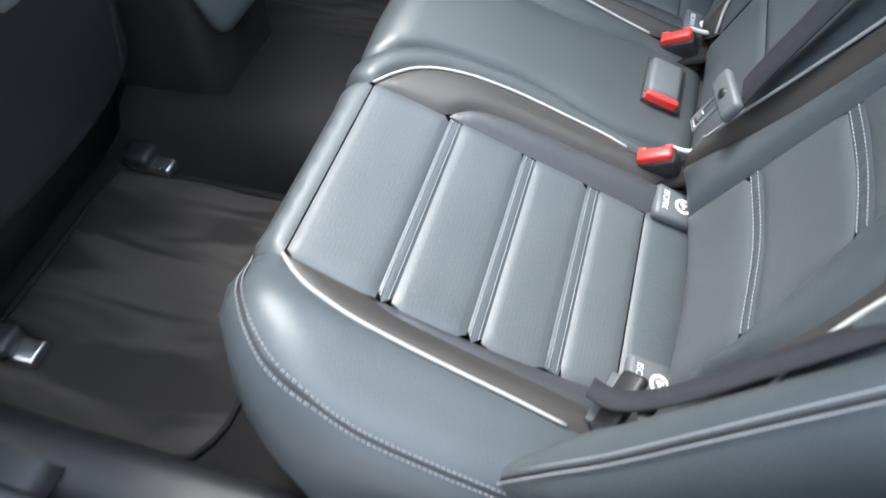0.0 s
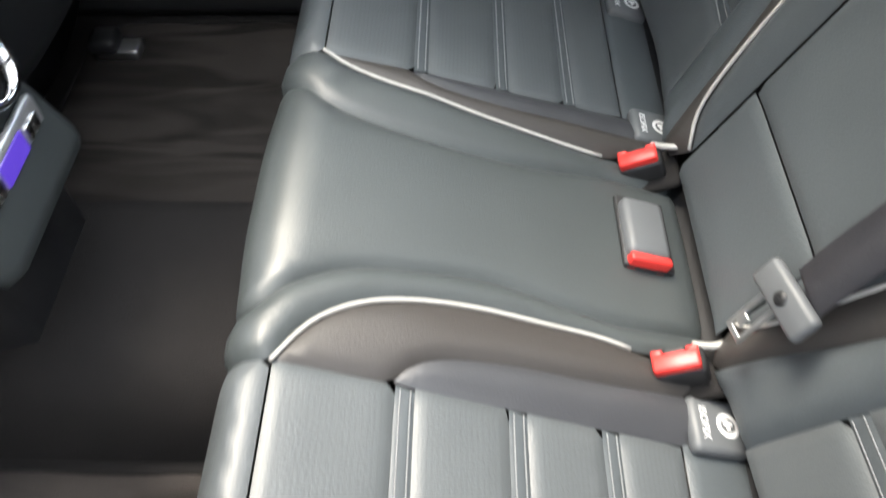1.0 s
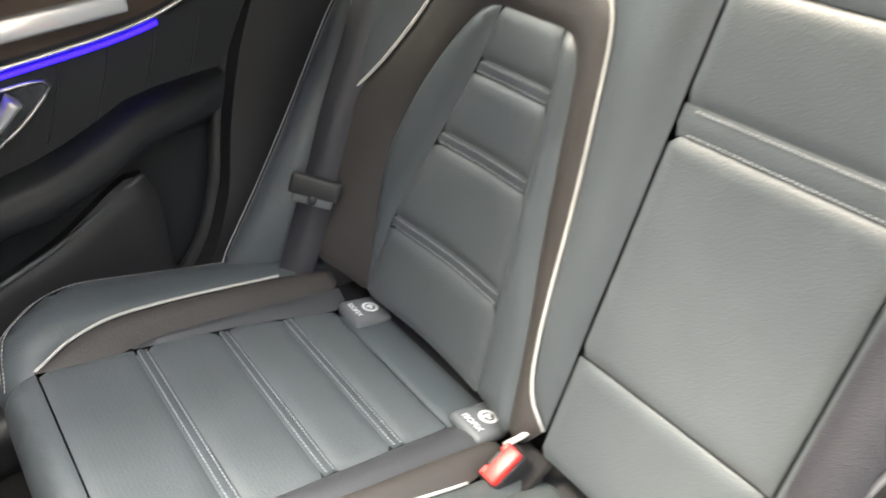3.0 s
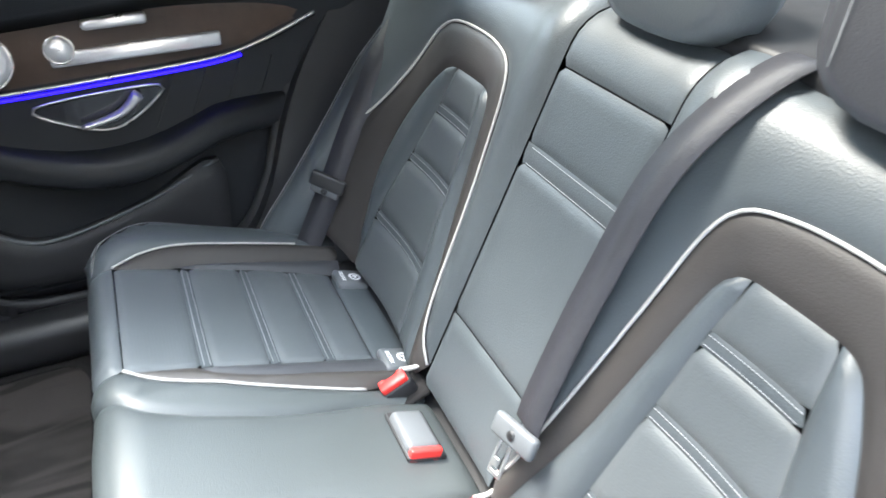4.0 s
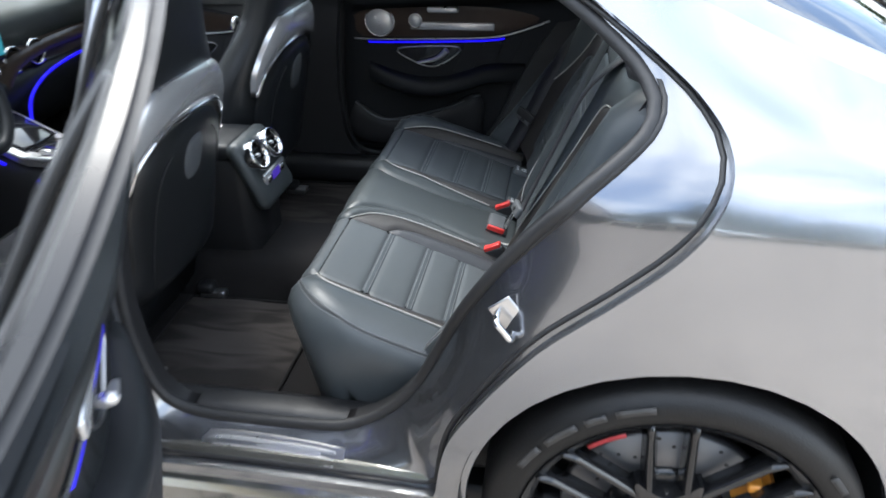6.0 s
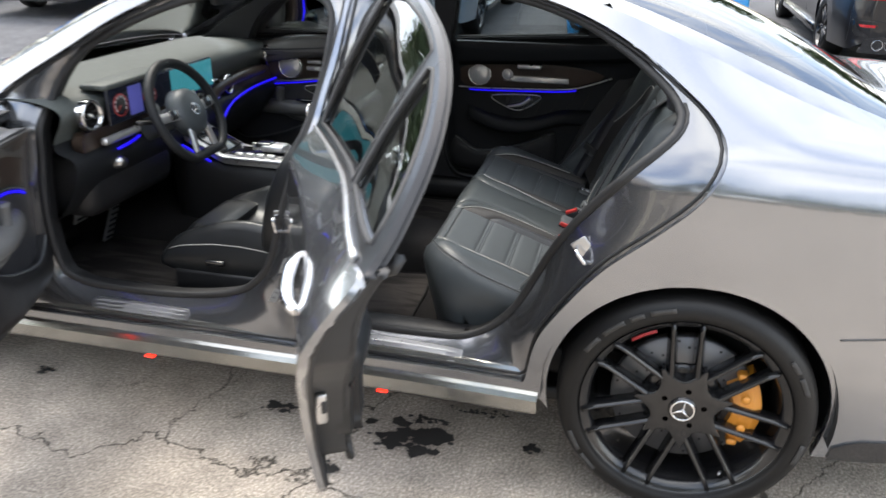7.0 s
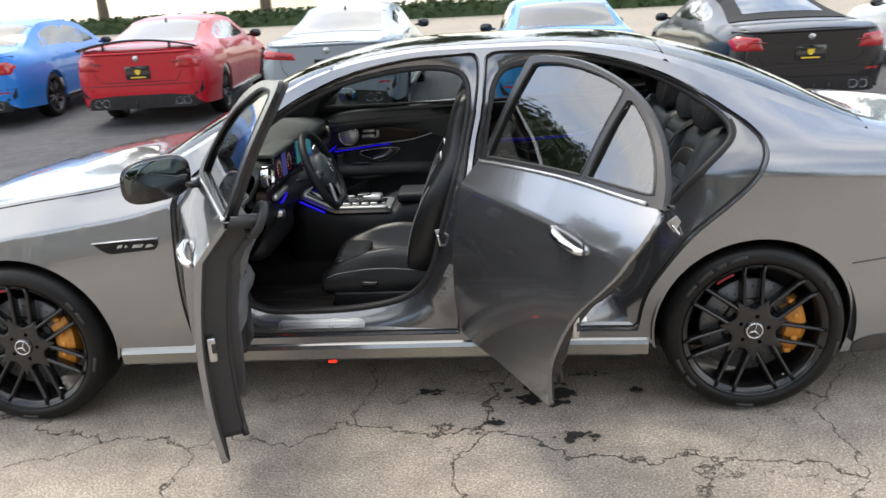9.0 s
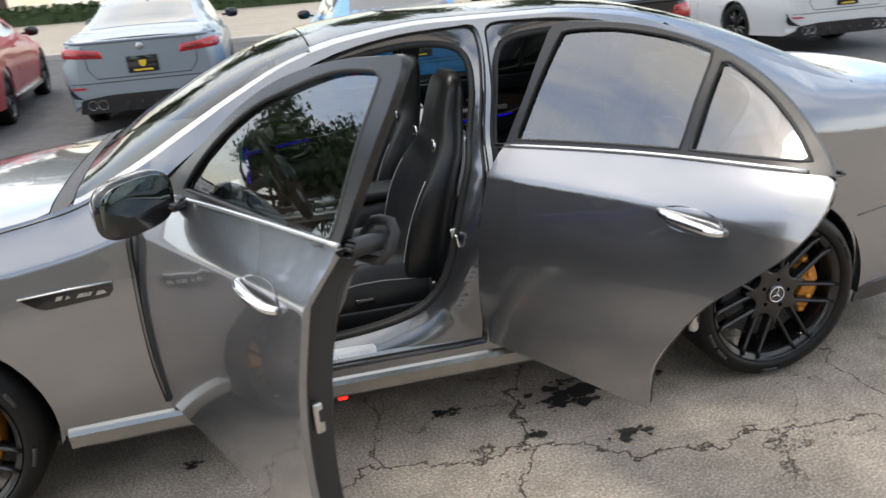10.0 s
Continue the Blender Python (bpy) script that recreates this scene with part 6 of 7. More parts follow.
# ---------- ground ----------
def asphalt(name, base, crack, patchy):
    m = bpy.data.materials.new(name)
    m.use_nodes = True
    nt = m.node_tree
    N, L = nt.nodes, nt.links
    b = N["Principled BSDF"]
    b.inputs["Roughness"].default_value = .9
    b.inputs["Specular IOR Level"].default_value = .3
    tc = N.new("ShaderNodeTexCoord")
    def noise_n(scale, detail=6, rough=.6):
        n = N.new("ShaderNodeTexNoise")
        n.inputs["Scale"].default_value, n.inputs["Detail"].default_value, n.inputs["Roughness"].default_value = scale, detail, rough
        L.new(tc.outputs["Object"], n.inputs["Vector"])
        return n
    big, mid, fine = noise_n(.55, 5), noise_n(6, 6), noise_n(110, 5, .74)
    warp = noise_n(1.9, 9, .62)
    add = N.new("ShaderNodeVectorMath")
    add.operation = "MULTIPLY_ADD"
    L.new(warp.outputs["Color"], add.inputs[0])
    add.inputs[1].default_value = (.9, .9, 0)
    L.new(tc.outputs["Object"], add.inputs[2])
    def ramp(src, stops):
        r = N.new("ShaderNodeValToRGB")
        for i, (p, c) in enumerate(stops):
            e = r.color_ramp.elements[i] if i < 2 else r.color_ramp.elements.new(p)
            e.position, e.color = p, (c, c, c, 1) if np.isscalar(c) else (*c, 1)
        L.new(src, r.inputs["Fac"])
        return r
    def mix(kind, fac, a, c):
        x = N.new("ShaderNodeMix")
        x.data_type, x.blend_type = "RGBA", kind
        if np.isscalar(fac):
            x.inputs[0].default_value = fac
        else:
            L.new(fac, x.inputs[0])
        for slot, v in ((6, a), (7, c)):
            if isinstance(v, tuple):
                x.inputs[slot].default_value = (*v, 1)
            else:
                L.new(v, x.inputs[slot])
        return x.outputs[2]
    c = Vector(base)
    col = mix("MIX", ramp(big.outputs["Fac"], ((.35, 0), (.65, 1))).outputs[0], tuple(c * (1 - patchy)), tuple(c * (1 + patchy)))
    col = mix("MULTIPLY", .8, col, ramp(mid.outputs["Fac"], ((.25, .62), (.75, 1.25))).outputs[0])
    col = mix("MULTIPLY", .85, col, ramp(fine.outputs["Fac"], ((.32, .30), (.5, .92), (.68, 2.05))).outputs[0])
    h = fine.outputs["Fac"]
    if crack:
        masks = []
        for scale, width in ((.72, .0034), (1.9, .0030)):
            v = N.new("ShaderNodeTexVoronoi")
            v.feature = "DISTANCE_TO_EDGE"
            v.inputs["Scale"].default_value = scale
            L.new(add.outputs[0], v.inputs["Vector"])
            masks.append(ramp(v.outputs["Distance"], ((width * .25, 0), (width, 1))).outputs[0])
        gate = ramp(noise_n(.9, 3).outputs["Fac"], ((.50, 1), (.56, 0)))
        m2 = mix("LIGHTEN", 1.0, masks[1], gate.outputs[0])
        both = mix("DARKEN", 1.0, masks[0], m2)
        col = mix("MIX", both, tuple(c * .22), col)
        oil = ramp(noise_n(2.6, 4).outputs["Fac"], ((.70, 1), (.76, .35)))
        col = mix("MULTIPLY", 1.0, col, oil.outputs[0])
    L.new(col, b.inputs["Base Color"])
    bp = N.new("ShaderNodeBump")
    bp.inputs["Strength"].default_value, bp.inputs["Distance"].default_value = .7, .006
    L.new(h, bp.inputs["Height"])
    if crack:
        bp2 = N.new("ShaderNodeBump")
        bp2.inputs["Strength"].default_value, bp2.inputs["Distance"].default_value = .8, .015
        L.new(both, bp2.inputs["Height"])
        L.new(bp.outputs["Normal"], bp2.inputs["Normal"])
        L.new(bp2.outputs["Normal"], b.inputs["Normal"])
    else:
        L.new(bp.outputs["Normal"], b.inputs["Normal"])
    return m


M_ASPHALT = asphalt("worn cracked asphalt", (.362, .314, .264), True, .18)
M_NEWER = asphalt("dark smooth asphalt", (.085, .085, .09), False, .12)
M_ROAD = asphalt("pale sunlit road", (.34, .30, .25), False, .08)
M_GRASS = mat("mown grass", (.07, .10, .03), .9, 0, .4, .6, 3, 0, 1.0, 40)


def sheet(name, x0, x1, y0, y1, z, m, label, cat):
    o = part(name, ([(x0, y0, z), (x1, y0, z), (x1, y1, z), (x0, y1, z)], [(0, 1, 2, 3)]), m, None, smooth=False)
    tagged(o, label, cat, kind="structure")
    return o


def strip(name, x0, x1, rows, m, label, cat):
    """Ground in strips along x, from rows of y and height."""
    V = [(x, y, z) for y, z in rows for x in (x0, x1)]
    F = [(2 * i, 2 * i + 1, 2 * i + 3, 2 * i + 2) for i in range(len(rows) - 1)]
    return tagged(part(name, (V, F), m, None, smooth=False), label, cat, kind="structure")


# the lot rises gently from the sedan to the road
strip("ground", -900, 900, [(-900, 0), (1.5, 0), (14, .44), (900, .44)], M_ASPHALT, "worn grey-brown asphalt with cracks and oil stains", "ground")
strip("parking_bay", -60, 60, [(2.6, .043), (14, .445), (16.5, .445)], M_NEWER, "darker smooth asphalt of the parking row", "pavement")
strip("verge", -200, 200, [(16.5, .45), (18.5, .45)], mat("grey-brown mulch", (.16, .13, .11), .95, 0, .35, .6, 2, 0, 1.0, 30), "strip of grey-brown mulch beside the road", "mulch")
strip("road", -300, 300, [(18.5, .445), (60, .445)], M_ROAD, "pale sunlit road", "road")
strip("far_verge", -300, 300, [(60, .45), (300, .45)], M_GRASS, "grass beyond the road", "grass")
kb = [[(x, y, z) for y, z in ((16.35, .44), (16.35, .55), (16.37, .57), (16.5, .57), (16.5, .44))] for x in (-100, 100)]
tagged(part("kerb", loft(kb), mat("pale concrete kerb", (.42, .40, .37), .85, 0, .15, .2, 3, 0, .3, 60), None, smooth=False), "pale concrete kerb along the grass", "kerb", kind="structure")


# oil stains on the lot
M_OIL = mat("dark oil stain", (.020, .019, .018), .55, 0, .4, .6, 30, 0, .3, 120)


def stain(x, y, w, h, seed):
    rnd = random.Random(seed)
    st = thing("oil_stain", "dark ragged oil stain soaked into the asphalt", "stain", "oil stains")
    blobs = []
    for k in range(34):
        cx, cy = x + rnd.gauss(0, w * .30), y + rnd.gauss(0, h * .30)
        r = rnd.uniform(.04, .30) * h * (1 if k > 3 else 1.6)
        o = [(cx + r * 1.4 * math.cos(a) * rnd.uniform(.4, 1.2), cy + r * math.sin(a) * rnd.uniform(.4, 1.2)) for a in np.linspace(0, 2 * math.pi, 11, endpoint=False)]
        n = len(o)
        blobs.append(([(a, b, .0035 + .00012 * k) for a, b in o], [tuple(range(n))]))
    tagged(part("soak", join(*blobs), M_OIL, st), kind="stuff")


for i, q in enumerate(((.65, -.80, .20, .11), (.175, -.745, .10, .045), (1.065, -.75, .042, .035), (-.75, -.743, .045, .03), (.70, -.685, .13, .03), (.78, -1.10, .11, .05), (.88, -.60, .18, .03), (.46, -1.0, .06, .04))):
    stain(*q, i)

# ---------- parked cars ----------
T = dict(
    width=[(-2.31, .50), (-2.25, .66), (-2.1, .80), (-1.8, .885), (-1.47, .91), (-1.1, .89), (-.7, .88), (0, .88), (.6, .885), (1.05, .90), (1.45, .925), (1.9, .92), (2.3, .895), (2.5, .86), (2.58, .80), (2.63, .70)],
    edge_y=[(-2.31, .42), (-2.1, .66), (-1.8, .74), (-1.47, .77), (-.95, .76), (-.75, .735), (-.57, .70), (-.2, .63), (.3, .59), (1.0, .585), (1.4, .625), (1.8, .69), (2.2, .74), (2.5, .72), (2.63, .62)])
KINDS = {
    "sedan": dict(belt=[(-2.31, .58), (-2.1, .72), (-1.8, .80), (-1.47, .86), (-.95, .93), (-.3, 1.0), (.35, 1.02), (1.4, 1.03), (2.2, 1.03), (2.5, 1.02), (2.63, .98)],
                  edge_z=[(-2.31, .62), (-2.1, .77), (-1.8, .85), (-1.47, .90), (-.95, .97), (-.57, 1.16), (-.2, 1.33), (.3, 1.39), (.8, 1.39), (1.2, 1.32), (1.5, 1.21), (1.8, 1.09), (2.0, 1.06), (2.5, 1.04), (2.63, 1.0)],
                  crown=[(-2.31, .64), (-2.0, .85), (-1.47, .95), (-1.0, 1.02), (-.5, 1.28), (-.25, 1.37), (.2, 1.44), (.75, 1.44), (1.2, 1.38), (1.5, 1.29), (1.9, 1.12), (2.05, 1.09), (2.5, 1.10), (2.63, 1.03)], glass=((1.17, 1.88), (-.93, -.15)), roof=(-.15, 1.17)),
    "coupe": dict(belt=[(-2.31, .58), (-2.1, .70), (-1.8, .78), (-1.47, .84), (-.95, .91), (-.3, .97), (.35, .99), (1.4, 1.0), (2.2, 1.0), (2.5, .99), (2.63, .95)],
                  edge_z=[(-2.31, .62), (-2.1, .76), (-1.8, .83), (-1.47, .88), (-.95, .95), (-.57, 1.12), (-.2, 1.27), (.2, 1.31), (.6, 1.30), (1.0, 1.23), (1.4, 1.13), (1.8, 1.05), (2.1, 1.02), (2.5, 1.01), (2.63, .97)],
                  crown=[(-2.31, .64), (-2.0, .83), (-1.47, .93), (-1.0, 1.0), (-.5, 1.23), (-.25, 1.31), (.1, 1.36), (.5, 1.36), (1.0, 1.30), (1.4, 1.20), (1.9, 1.07), (2.1, 1.04), (2.5, 1.05), (2.63, 1.0)], glass=((.95, 1.92), (-.93, -.15)), roof=(-.15, .95)),
}

SHELLS = {n: Shell(T["width"], k["belt"], k["edge_z"], T["edge_y"], k["crown"], .24, -2.31, 2.63) for n, k in KINDS.items()}


def parked_car(label, at, turn, paint, kind="sedan", size=(1, 1, 1), lamp="band", plate=True, wing=False, soft_top=False, detail=True):
    car = thing("parked_car", label, "car", "cars parked in the row")
    k = KINDS[kind]
    sh = SHELLS[kind]
    hub, ar = .335, .372
    arc = lambda cx, a, b: [(cx + ar * math.cos(t), hub + ar * math.sin(t)) for t in np.radians(np.linspace(a, b, 16))]
    flank = np.array([(-2.29, .24), (-1.90, .24)] + arc(-1.47, 197, -14) + [(-1.08, .25), (1.08, .25)] + arc(1.47, 194, -16) + [(1.92, .24), (2.5, .27), (2.63, .36)] + [(x, float(sh.EZ(x))) for x in np.linspace(2.63, -2.31, 60)])
    S = np.array(size)
    P = lambda n, vf, m, lab="", parent=car, smooth=True: part(n, (np.array(vf[0], float).reshape(-1, 3) * S, vf[1]), m, parent, lab, smooth)
    tail_i = slice(len(sh.xs) - 32, len(sh.xs))

    def tail(p, s):
        out = []
        for (y, z), q in zip(p, np.broadcast_to(s, (len(p),))):
            col = sh.Y[tail_i, int(np.clip((z - sh.zs[0]) / .005, 0, len(sh.zs) - 1))]
            xs = sh.xs[tail_i]
            x = np.interp(-abs(y), -col, xs) if abs(y) > col.min() else xs[-1]
            out.append((x + .004 + q, y, z))
        return np.array(out)
    gl = [curve([(-.55, 1.02), (-.40, 1.11), (-.1, 1.24), (.35, 1.30), (.42, 1.03)], 4, True), curve([(.47, 1.035), (.45, 1.30), (.8, 1.31), (1.15, 1.24), (1.38, 1.12), (1.40, 1.05)], 4, True)] if kind == "sedan" else \
        [curve([(-.55, 1.0), (-.40, 1.08), (-.1, 1.20), (.35, 1.24), (.45, 1.00)], 4, True), curve([(.50, 1.01), (.48, 1.235), (.8, 1.20), (1.1, 1.12), (1.25, 1.04)], 4, True)]
    for sg in (-1, 1):
        P("body_side", patch(flank, sh.side(sg), .09, wall=(0, -sg * .03, 0), edge=.05), paint)
        if not soft_top:
            for g in gl:
                P("side_window", patch(g, sh.side(sg, -.003), .12, wall=(0, -sg * .006, 0)), M_CARGLASS)
        P("rocker", rbox((2.1, .05, .09), (0, sg * .865, .255), .02), M_GLOSS)
        for x in (-.78, .43, 1.10):
            P("shut_line", tube(sh.side(sg, -.001)(np.array([(x, .36), (x + .02, .6), (x + .03, .95)]), 0), .004, 4), M_RUBBER)
        P("door_handle", tube(sh.side(sg, -.014)(np.array([(.15, .86), (.25, .865), (.34, .86)]), 0), .011, 6), paint)
        P("mirror", loft([[(-.60 + d, sg * (.98 + a), .99 + b) for a, b in oval(.19, .13, 14) * q] for d, q in ((-.06, .5), (-.03, .9), (.03, 1.0), (.04, .95))]), M_GLOSS)
        P("mirror_foot", tube([(-.60, sg * .84, .965), (-.59, sg * .92, .97)], .018, 6), M_GLOSS)
    top = lambda n, a, b, m, ya=1.0, lift=0.0: P(n, patch(sh.band(a, b, .08, ya), sh.top(lift), .12), m)
    (ra, rb), (wa, wb) = k["glass"]
    top("hood", -2.31, wa, paint)
    top("windshield", wa, wb, M_CARGLASS)
    if soft_top:
        P("soft_top", patch(sh.band(*k["roof"], .08), sh.top(.012), .08, puff=.02, soft=.08), M_FABRIC, "black fabric soft top")
        P("top_rear", patch(sh.band(ra, rb, .08), sh.top(.008), .08), M_FABRIC)
        P("top_window", patch(sh.band(ra + .15, rb - .25, .08, .72), sh.top(.014), .08), M_CARGLASS)
        for sg in (-1, 1):
            for g in gl:
                P("side_fabric", patch(g, sh.side(sg, -.004), .12, wall=(0, -sg * .006, 0)), M_CARGLASS)
    else:
        top("roof", *k["roof"], paint)
        P("rear_window", patch(sh.band(ra, rb, .08, .88), sh.top(.003), .1), M_CARGLASS)
        top("rear_frame", ra, rb, paint, 1.0, -.001)
        P("antenna", loft([[(1.0 + a * q, b * q, float(sh.C(1.0)) + h) for a, b in oval(.09, .035, 10)] for h, q in ((0, 1), (.03, .6), (.05, .25))]), M_GLOSS)
    top("trunk_lid", rb, 2.63, paint)
    zt = float(sh.EZ(2.6))
    back = np.array([(-.70, .30), (.70, .30), (.70, zt), (-.70, zt)])
    P("rear_panel", patch(np.array([(-.845, .34), (.845, .34), (.86, .6), (.84, zt - .03), (-.84, zt - .03), (-.86, .6)]), tail, .08, wall=(-.02, 0, 0), edge=.05), paint)
    P("deck_edge", tube(tail(np.stack([np.linspace(-.80, .80, 18), 0 * np.linspace(0, 1, 18) + zt - .012], 1), -.004), .020, 6), paint)
    # tail lamps
    for sg in (-1, 1):
        lamp_o = {"band": [(.40, .80), (.84, .83), (.86, .90), (.80, .93), (.42, .88)], "block": [(.52, .76), (.82, .76), (.86, .86), (.80, .93), (.56, .91)]}[lamp]
        lp = thing("tail_lamp", "red tail lamp", "", parent=car)
        P("lens", patch(np.array(lamp_o) * (sg, 1), tail, .05, wall=(-.02, 0, 0), puff=.014, soft=.03, edge=.03), M_LAMPRED, parent=lp)
        P("light_bar", tube(tail(np.array([(sg * .48, .845), (sg * .62, .86), (sg * .80, .88)]), .015), .010, 5), M_LAMPDARK, parent=lp)
        for dy in (.0, .11):
            P("exhaust_tip", lathe([(.030, -.03), (.043, .0), (.047, .03), (.05, .035), (.05, -.04)], 18, "x", (2.61, sg * (.50 + dy), .335)), M_CHROME)
            P("exhaust_bore", lathe([(.0, .02), (.041, .022)], 14, "x", (2.61, sg * (.50 + dy), .335)), M_RUBBER)
        P("reflector", patch(np.array([(.62, .50), (.80, .50), (.80, .525), (.62, .525)]) * (sg, 1), tail, .05, wall=(-.01, 0, 0)), M_LAMPRED)
        P("bumper_vent", patch(np.array([(.68, .40), (.83, .42), (.84, .58), (.80, .48)]) * (sg, 1), tail, .06, wall=(-.01, 0, 0)), M_GLOSS)
    P("diffuser", patch(np.array([(-.76, .25), (.76, .25), (.72, .40), (.40, .43), (-.40, .43), (-.72, .40)]), lambda p, s: tail(p, s + .006), .07, wall=(-.03, 0, 0)), M_GLOSS)
    for y in (-.24, -.08, .08, .24):
        P("diffuser_fin", rbox((.10, .012, .10), (2.60, y, .30), .004), M_GLOSS)
    if plate:
        pl = thing("dealer_plate", "black dealer plate with a yellow emblem", "", parent=car)
        P("plate", rbox((.012, .33, .17), (2.645, 0, .72), .004), M_GLOSS, parent=pl)
        P("emblem", patch(np.array([(-.04, .76), (.04, .76), (.035, .71), (0, .68), (-.035, .71)]), lambda p, s: np.stack([2.653 + 0 * p[:, 0], p[:, 0], p[:, 1]], 1), .04), M_YELLOW, parent=pl)
        P("lettering", rbox((.004, .20, .018), (2.652, 0, .66), .001), M_YELLOW, parent=pl)
    P("badge", lathe([(.0, .006), (.032, .006), (.038, .0)], 20, "x", (2.642, 0, .90)), M_SATIN)
    P("trunk_seam", tube(tail(np.array([(-.60, .95), (-.58, .70), (-.50, .60), (.50, .60), (.58, .70), (.60, .95)]), .002), .004, 4), M_RUBBER)
    P("bumper_seam", tube(tail(np.stack([np.linspace(-.85, .85, 20), 0 * np.linspace(0, 1, 20) + .56], 1), .002), .004, 4), M_RUBBER)
    if wing:
        P("wing", strap([(2.52, y, 1.12 - .10 * (y / .8) ** 2) for y in np.linspace(-.80, .80, 14)], (1, 0, .15), .17, .012), M_GLOSS, "black rear wing")
        for y in (-.45, .45):
            P("wing_post", rbox((.10, .02, .10), (2.52, y, 1.06), .006), M_GLOSS)
    for cx in AXLES:
        for sg in (-1, 1):
            w = thing("wheel", "dark alloy wheel", "", parent=car)
            P("tyre", lathe([(.235, .10), (.29, .115), (.325, .10), (.335, .07), (.335, -.07), (.325, -.10), (.29, -.115), (.235, -.10)], 36, "y", (cx, sg * .775, hub)), M_TYRE, parent=w)
            P("rim", lathe([(.24, .105), (.232, .095), (.215, .03), (.0, .02)], 36, "y", (cx, sg * .775, hub)) if sg > 0 else lathe([(.24, -.105), (.232, -.095), (.215, -.03), (.0, -.02)], 36, "y", (cx, sg * .775, hub)), M_RIM, parent=w)
            for i in range(10):
                a = 2 * math.pi * i / 10 + (.12 if i % 2 else -.12)
                c = np.array((math.cos(a), 0, math.sin(a)))
                nn = np.array((-math.sin(a), 0, math.cos(a)))
                P("spoke", loft([[c * r + nn * wd * u + np.array((cx, sg * (.775 + yo), hub)) for u, yo in ((-1, .06), (-.7, .092), (.7, .092), (1, .06))] for r, wd in ((.04, .02), (.232, .011))]), M_SPOKE, parent=w)
    car.matrix_basis = Matrix.Translation(at) @ pose(0, 0, 0, 0, 0, -90 + turn)
    return car


def car_paint(name, c, metal=.3):
    return mat(name, c, .34, metal, .03, .05, 5, 0.55, 0, 700, spec=0.35, rough_vary=.02)


M_CARGLASS = mat("dark car glass", (.02, .025, .027), .04, 0, .05, 0, 3, 1.0, rough_vary=.01)
M_FABRIC = mat("black roof fabric", (.018, .018, .02), .9, 0, .2, .3, 20, 0, .3, 300)
M_LAMPRED = mat("red lamp lens", (.42, .012, .018), .1, 0, .1, 0, 20, 1.0)
M_LAMPDARK = mat("dark red light bar", (.16, .008, .01), .1, 0, .1, 0, 20, 1.0)
M_YELLOW = mat("yellow print", (.75, .50, .04), .5)
M_SPOKE = mat("dark alloy spoke", (.06, .06, .065), .35, .6, .1, 0, 20)
LOT = lambda y: .0352 * max(0, y - 1.5)


def park(label, tail, turn, paint, kind, size, lamp, **more):
    """Parks a car with its tail at a place in the row, on the slope of the lot."""
    y = tail[1] + 2.63 * size[0]
    c = parked_car(label, (0, 0, 0), 0, paint, kind, size, lamp, **more)
    c.matrix_basis = Matrix.Translation((tail[0] - 2.63 * size[0] * math.sin(radians(turn)), y, LOT(y))) @ pose(0, 0, 0, 2.0, 0, 0) @ pose(0, 0, 0, 0, 0, -90 + turn)
    return c


park("bright blue sedan with dark wheels parked in the row", (-7.0, 6.75), 3, car_paint("bright blue paint", (.012, .19, .60), .05), "sedan", (.93, 1.0, 1.0), "block")
park("red coupe with a black rear wing parked in the row", (-4.22, 6.55), 3, car_paint("red paint", (.45, .006, .018), .0), "coupe", (.86, 1.0, 1.02), "block", wing=True)
park("pale grey-blue coupe with slim tail lamps parked in the row", (-1.52, 6.0), 0, car_paint("grey-blue paint", (.27, .32, .37), .4), "coupe", (.98, 1.0, 1.06), "band")
park("blue sedan parked in the row beside the grey one", (1.45, 5.3), 0, car_paint("mid blue paint", (.02, .22, .50), .05), "sedan", (.95, 1.0, .98), "band")
park("black convertible with a closed fabric top", (4.2, 5.6), 0, car_paint("black paint", (.012, .012, .014)), "coupe", (1.0, 1.03, .98), "block", soft_top=True)
park("white luxury sedan parked in the row", (7.7, 6.1), 0, car_paint("silver white paint", (.62, .64, .67), .2), "sedan", (1.03, 1.03, 1.0), "band")
park("silver sedan parked beside the blue one", (-9.75, 6.9), 3, car_paint("silver paint", (.30, .30, .29), .5), "sedan", (.95, 1.0, 1.0), "band")

# ---------- trees and a low building across the lot, seen in the glass and paint ----------
M_BARK = mat("grey-brown bark", (.13, .10, .075), .9, 0, .3, .4, 8, 0, .8, 60)
M_LEAF = mat("dark green leaves", (.045, .075, .025), .6, 0, .5, .3, 2.5)
M_WALL = mat("cream stucco wall", (.66, .58, .44), .9, 0, .08, .2, 2, 0, .3, 120)


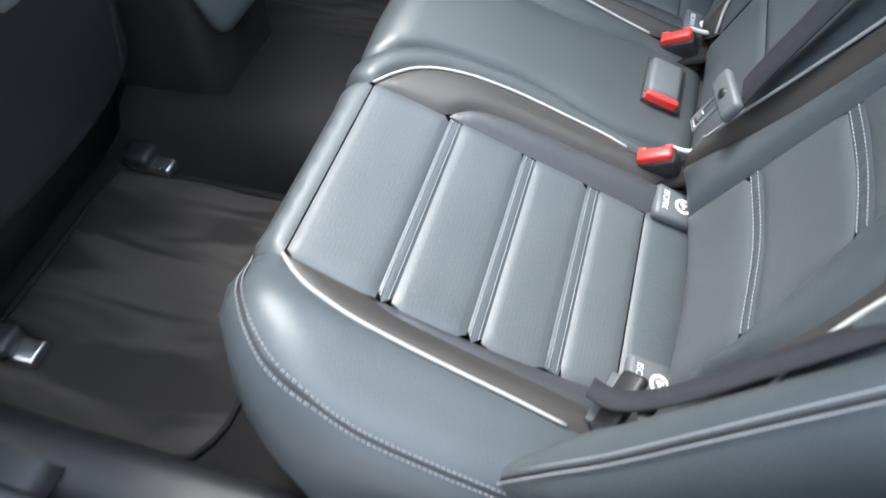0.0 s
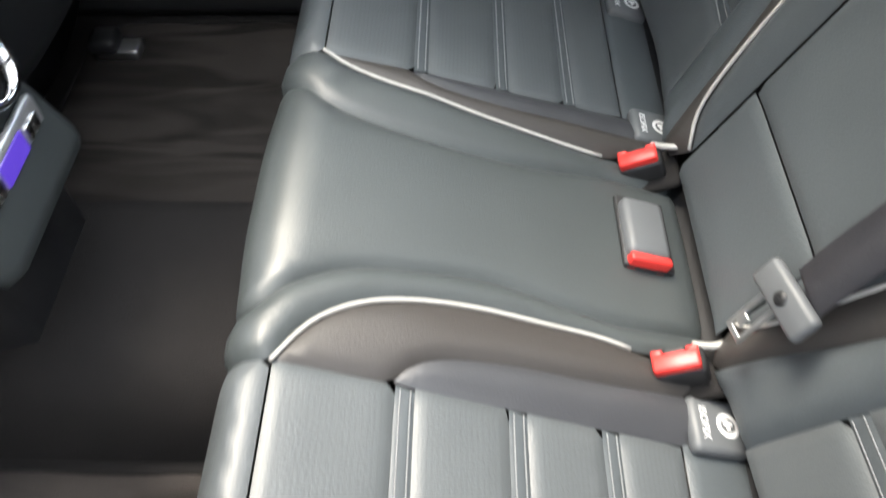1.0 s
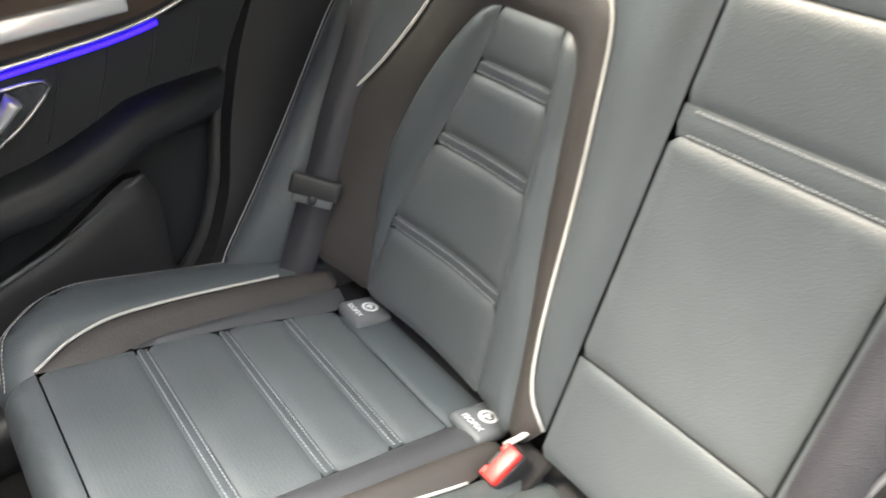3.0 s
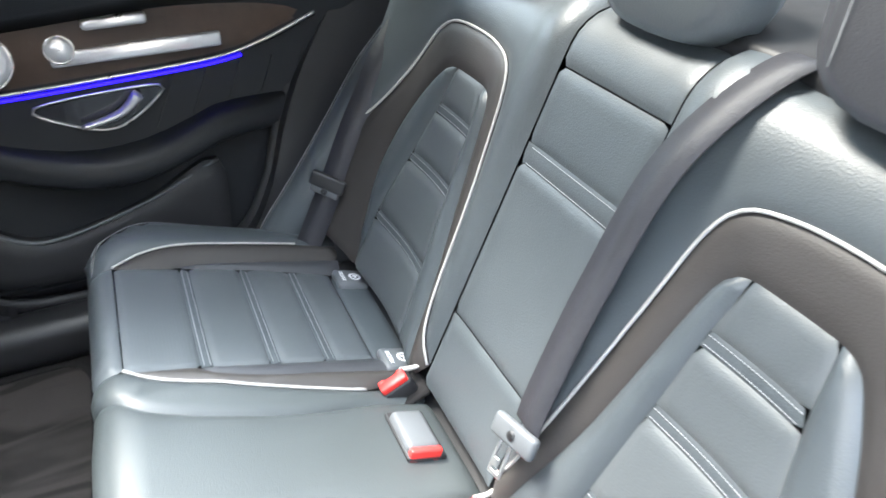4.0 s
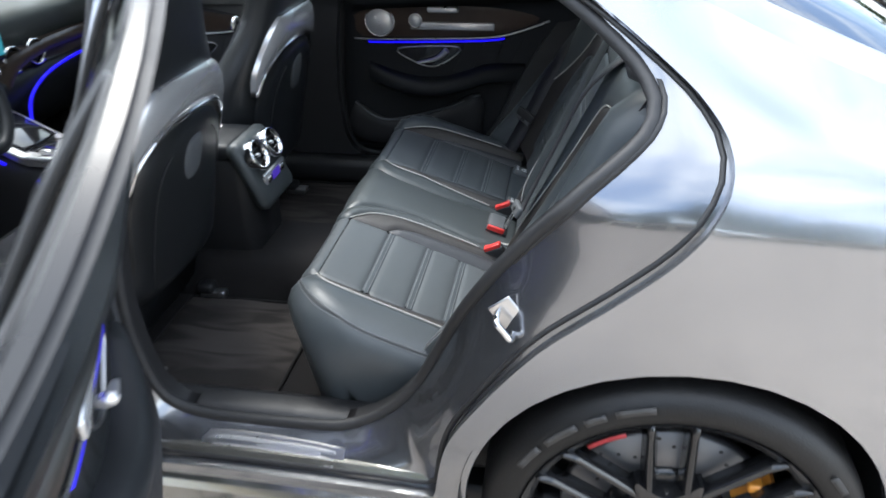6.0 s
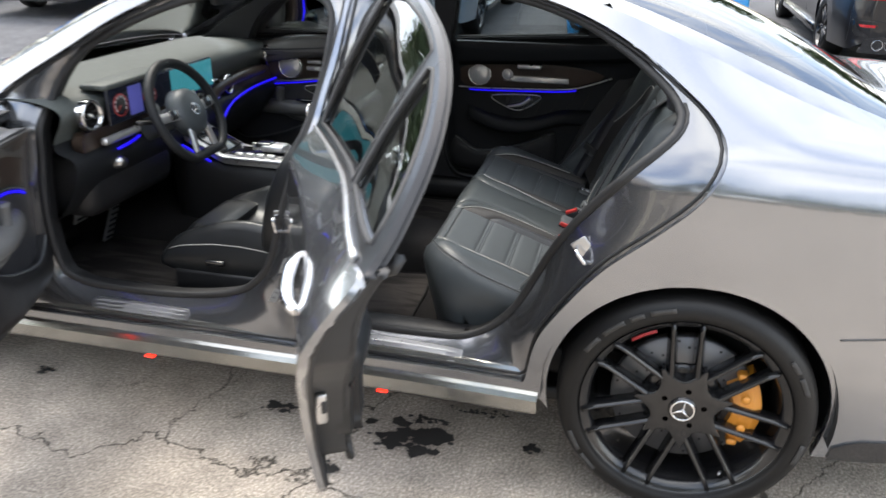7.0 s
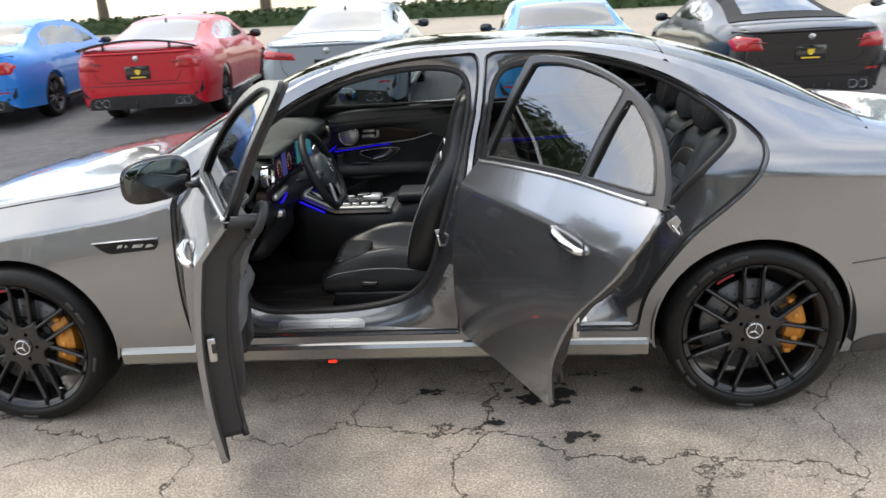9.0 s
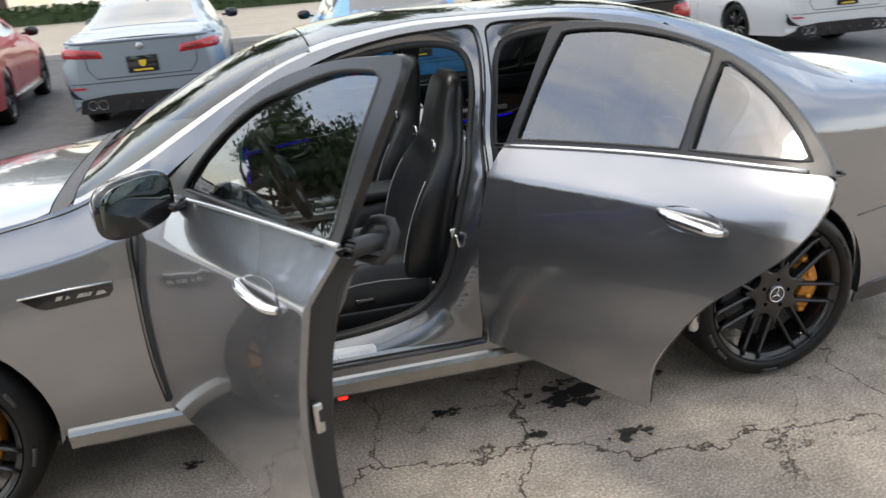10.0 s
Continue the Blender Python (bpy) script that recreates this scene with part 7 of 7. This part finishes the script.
def tree(at, height, spread, seed):
    rnd = random.Random(seed)
    t = thing("tree", "broad tree with dark green leaves by the parking lot", "tree", "trees along the lot", at=at)
    trunk = [(rnd.uniform(-.15, .15) * k, rnd.uniform(-.15, .15) * k, height * .5 * k / 4) for k in range(5)]
    limbs = [tube(curve(trunk, 4), np.linspace(height * .035, height * .018, 17), 8)]
    tips = []
    for i in range(9):
        a = 2 * math.pi * i / 9 + rnd.uniform(-.3, .3)
        z0 = height * rnd.uniform(.28, .5)
        r = spread * rnd.uniform(.45, .95)
        tip = (math.cos(a) * r, math.sin(a) * r, z0 + height * rnd.uniform(.15, .45))
        limbs.append(tube(curve([(0, 0, z0), (tip[0] * .4, tip[1] * .4, z0 + (tip[2] - z0) * .35), tip], 5), np.linspace(height * .014, height * .004, 11), 6))
        tips += [tip, tuple(np.array(tip) * (.65, .65, .92))]
    part("trunk", join(*limbs), M_BARK, t)
    V, F = [], []
    for tip in tips + [(0, 0, height * .9), (0, 0, height * .75)]:
        for _ in range(270):
            c = np.array(tip) + np.array([rnd.gauss(0, spread * .17), rnd.gauss(0, spread * .17), rnd.gauss(0, height * .055)])
            d = Vector((rnd.gauss(0, 1), rnd.gauss(0, 1), rnd.gauss(0, 1))).normalized()
            e = d.orthogonal().normalized()
            g = d.cross(e)
            s = rnd.uniform(.13, .26) * max(1, height / 10)
            n = len(V)
            V += [tuple(c + np.array(e) * s), tuple(c + np.array(g) * s * .5 + np.array(d) * s * .1), tuple(c - np.array(e) * s), tuple(c - np.array(g) * s * .5 + np.array(d) * s * .1)]
            F.append((n, n + 1, n + 2, n + 3))
    tagged(part("crown", (V, F), M_LEAF, t), kind="stuff")
    return t


for i, (x, y, h, r) in enumerate(((-17, -22, 9.0, 3.6), (17, -24, 10.0, 4.2), (3, -20, 11.0, 4.6), (10.5, -21, 12.0, 4.8), (-5, -23, 10.0, 4.0), (-31, 23, 16.0, 5.5), (-42, 36, 15.0, 5.0), (-19, 66, 17.0, 7.0), (-4, 64, 15.0, 6.5), (11, 66, 17.0, 7.0), (27, 65, 16.0, 6.5), (-33, 64, 16.0, 6.5), (42, 66, 17.0, 7.0), (-25, 19, 12.0, 5.0), (-37, 29, 14.0, 5.5))):
    tree((x, y, 0), h, r, i)
rnd = random.Random(77)
V, F = [], []
for k in range(7000):
    c = np.array((rnd.uniform(-75, 75), 61.5 + rnd.gauss(0, .35), .45 + 1.30 * rnd.random() ** .7))
    d = Vector((rnd.gauss(0, 1), rnd.gauss(0, 1), rnd.gauss(0, 1))).normalized()
    e = d.orthogonal().normalized()
    g = d.cross(e)
    n, q = len(V), rnd.uniform(.18, .36)
    V += [tuple(c + np.array(e) * q), tuple(c + np.array(g) * q * .6), tuple(c - np.array(e) * q), tuple(c - np.array(g) * q * .6)]
    F.append((n, n + 1, n + 2, n + 3))
core = loft([[(x, y, z) for y, z in ((61.2, .44), (61.15, 1.3), (61.5, 1.55), (61.9, 1.3), (61.9, .44))] for x in (-75, 75)])
tagged(part("hedge", join((V, F), core), M_LEAF, None, smooth=False), "long dark green hedge beyond the road", "hedge", kind="stuff")
hall = thing("low_building", "low cream building with a flat roof across the lot", "building", at=(-4, -30, 0))
part("wall", rbox((70, 8, 4.2), (0, 0, 2.1), .03), M_WALL, hall)
part("roof", rbox((71, 9, .35), (0, 0, 4.35), .05), mat("brown roof edge", (.16, .12, .09), .8), hall)
for i in range(15):
    w = thing("window", "dark shop window", "", parent=hall)
    part("pane", rbox((3.0, .05, 2.2), (-31.5 + 4.5 * i, 4.0, 1.5), .01), M_CARGLASS, w)
    part("frame", join(rbox((3.2, .1, .1), (-31.5 + 4.5 * i, 4.03, 2.65), .01), rbox((3.2, .1, .1), (-31.5 + 4.5 * i, 4.03, .35), .01), rbox((.1, .1, 2.2), (-31.5 + 4.5 * i, 4.03, 1.5), .01)), M_GLOSS, w)
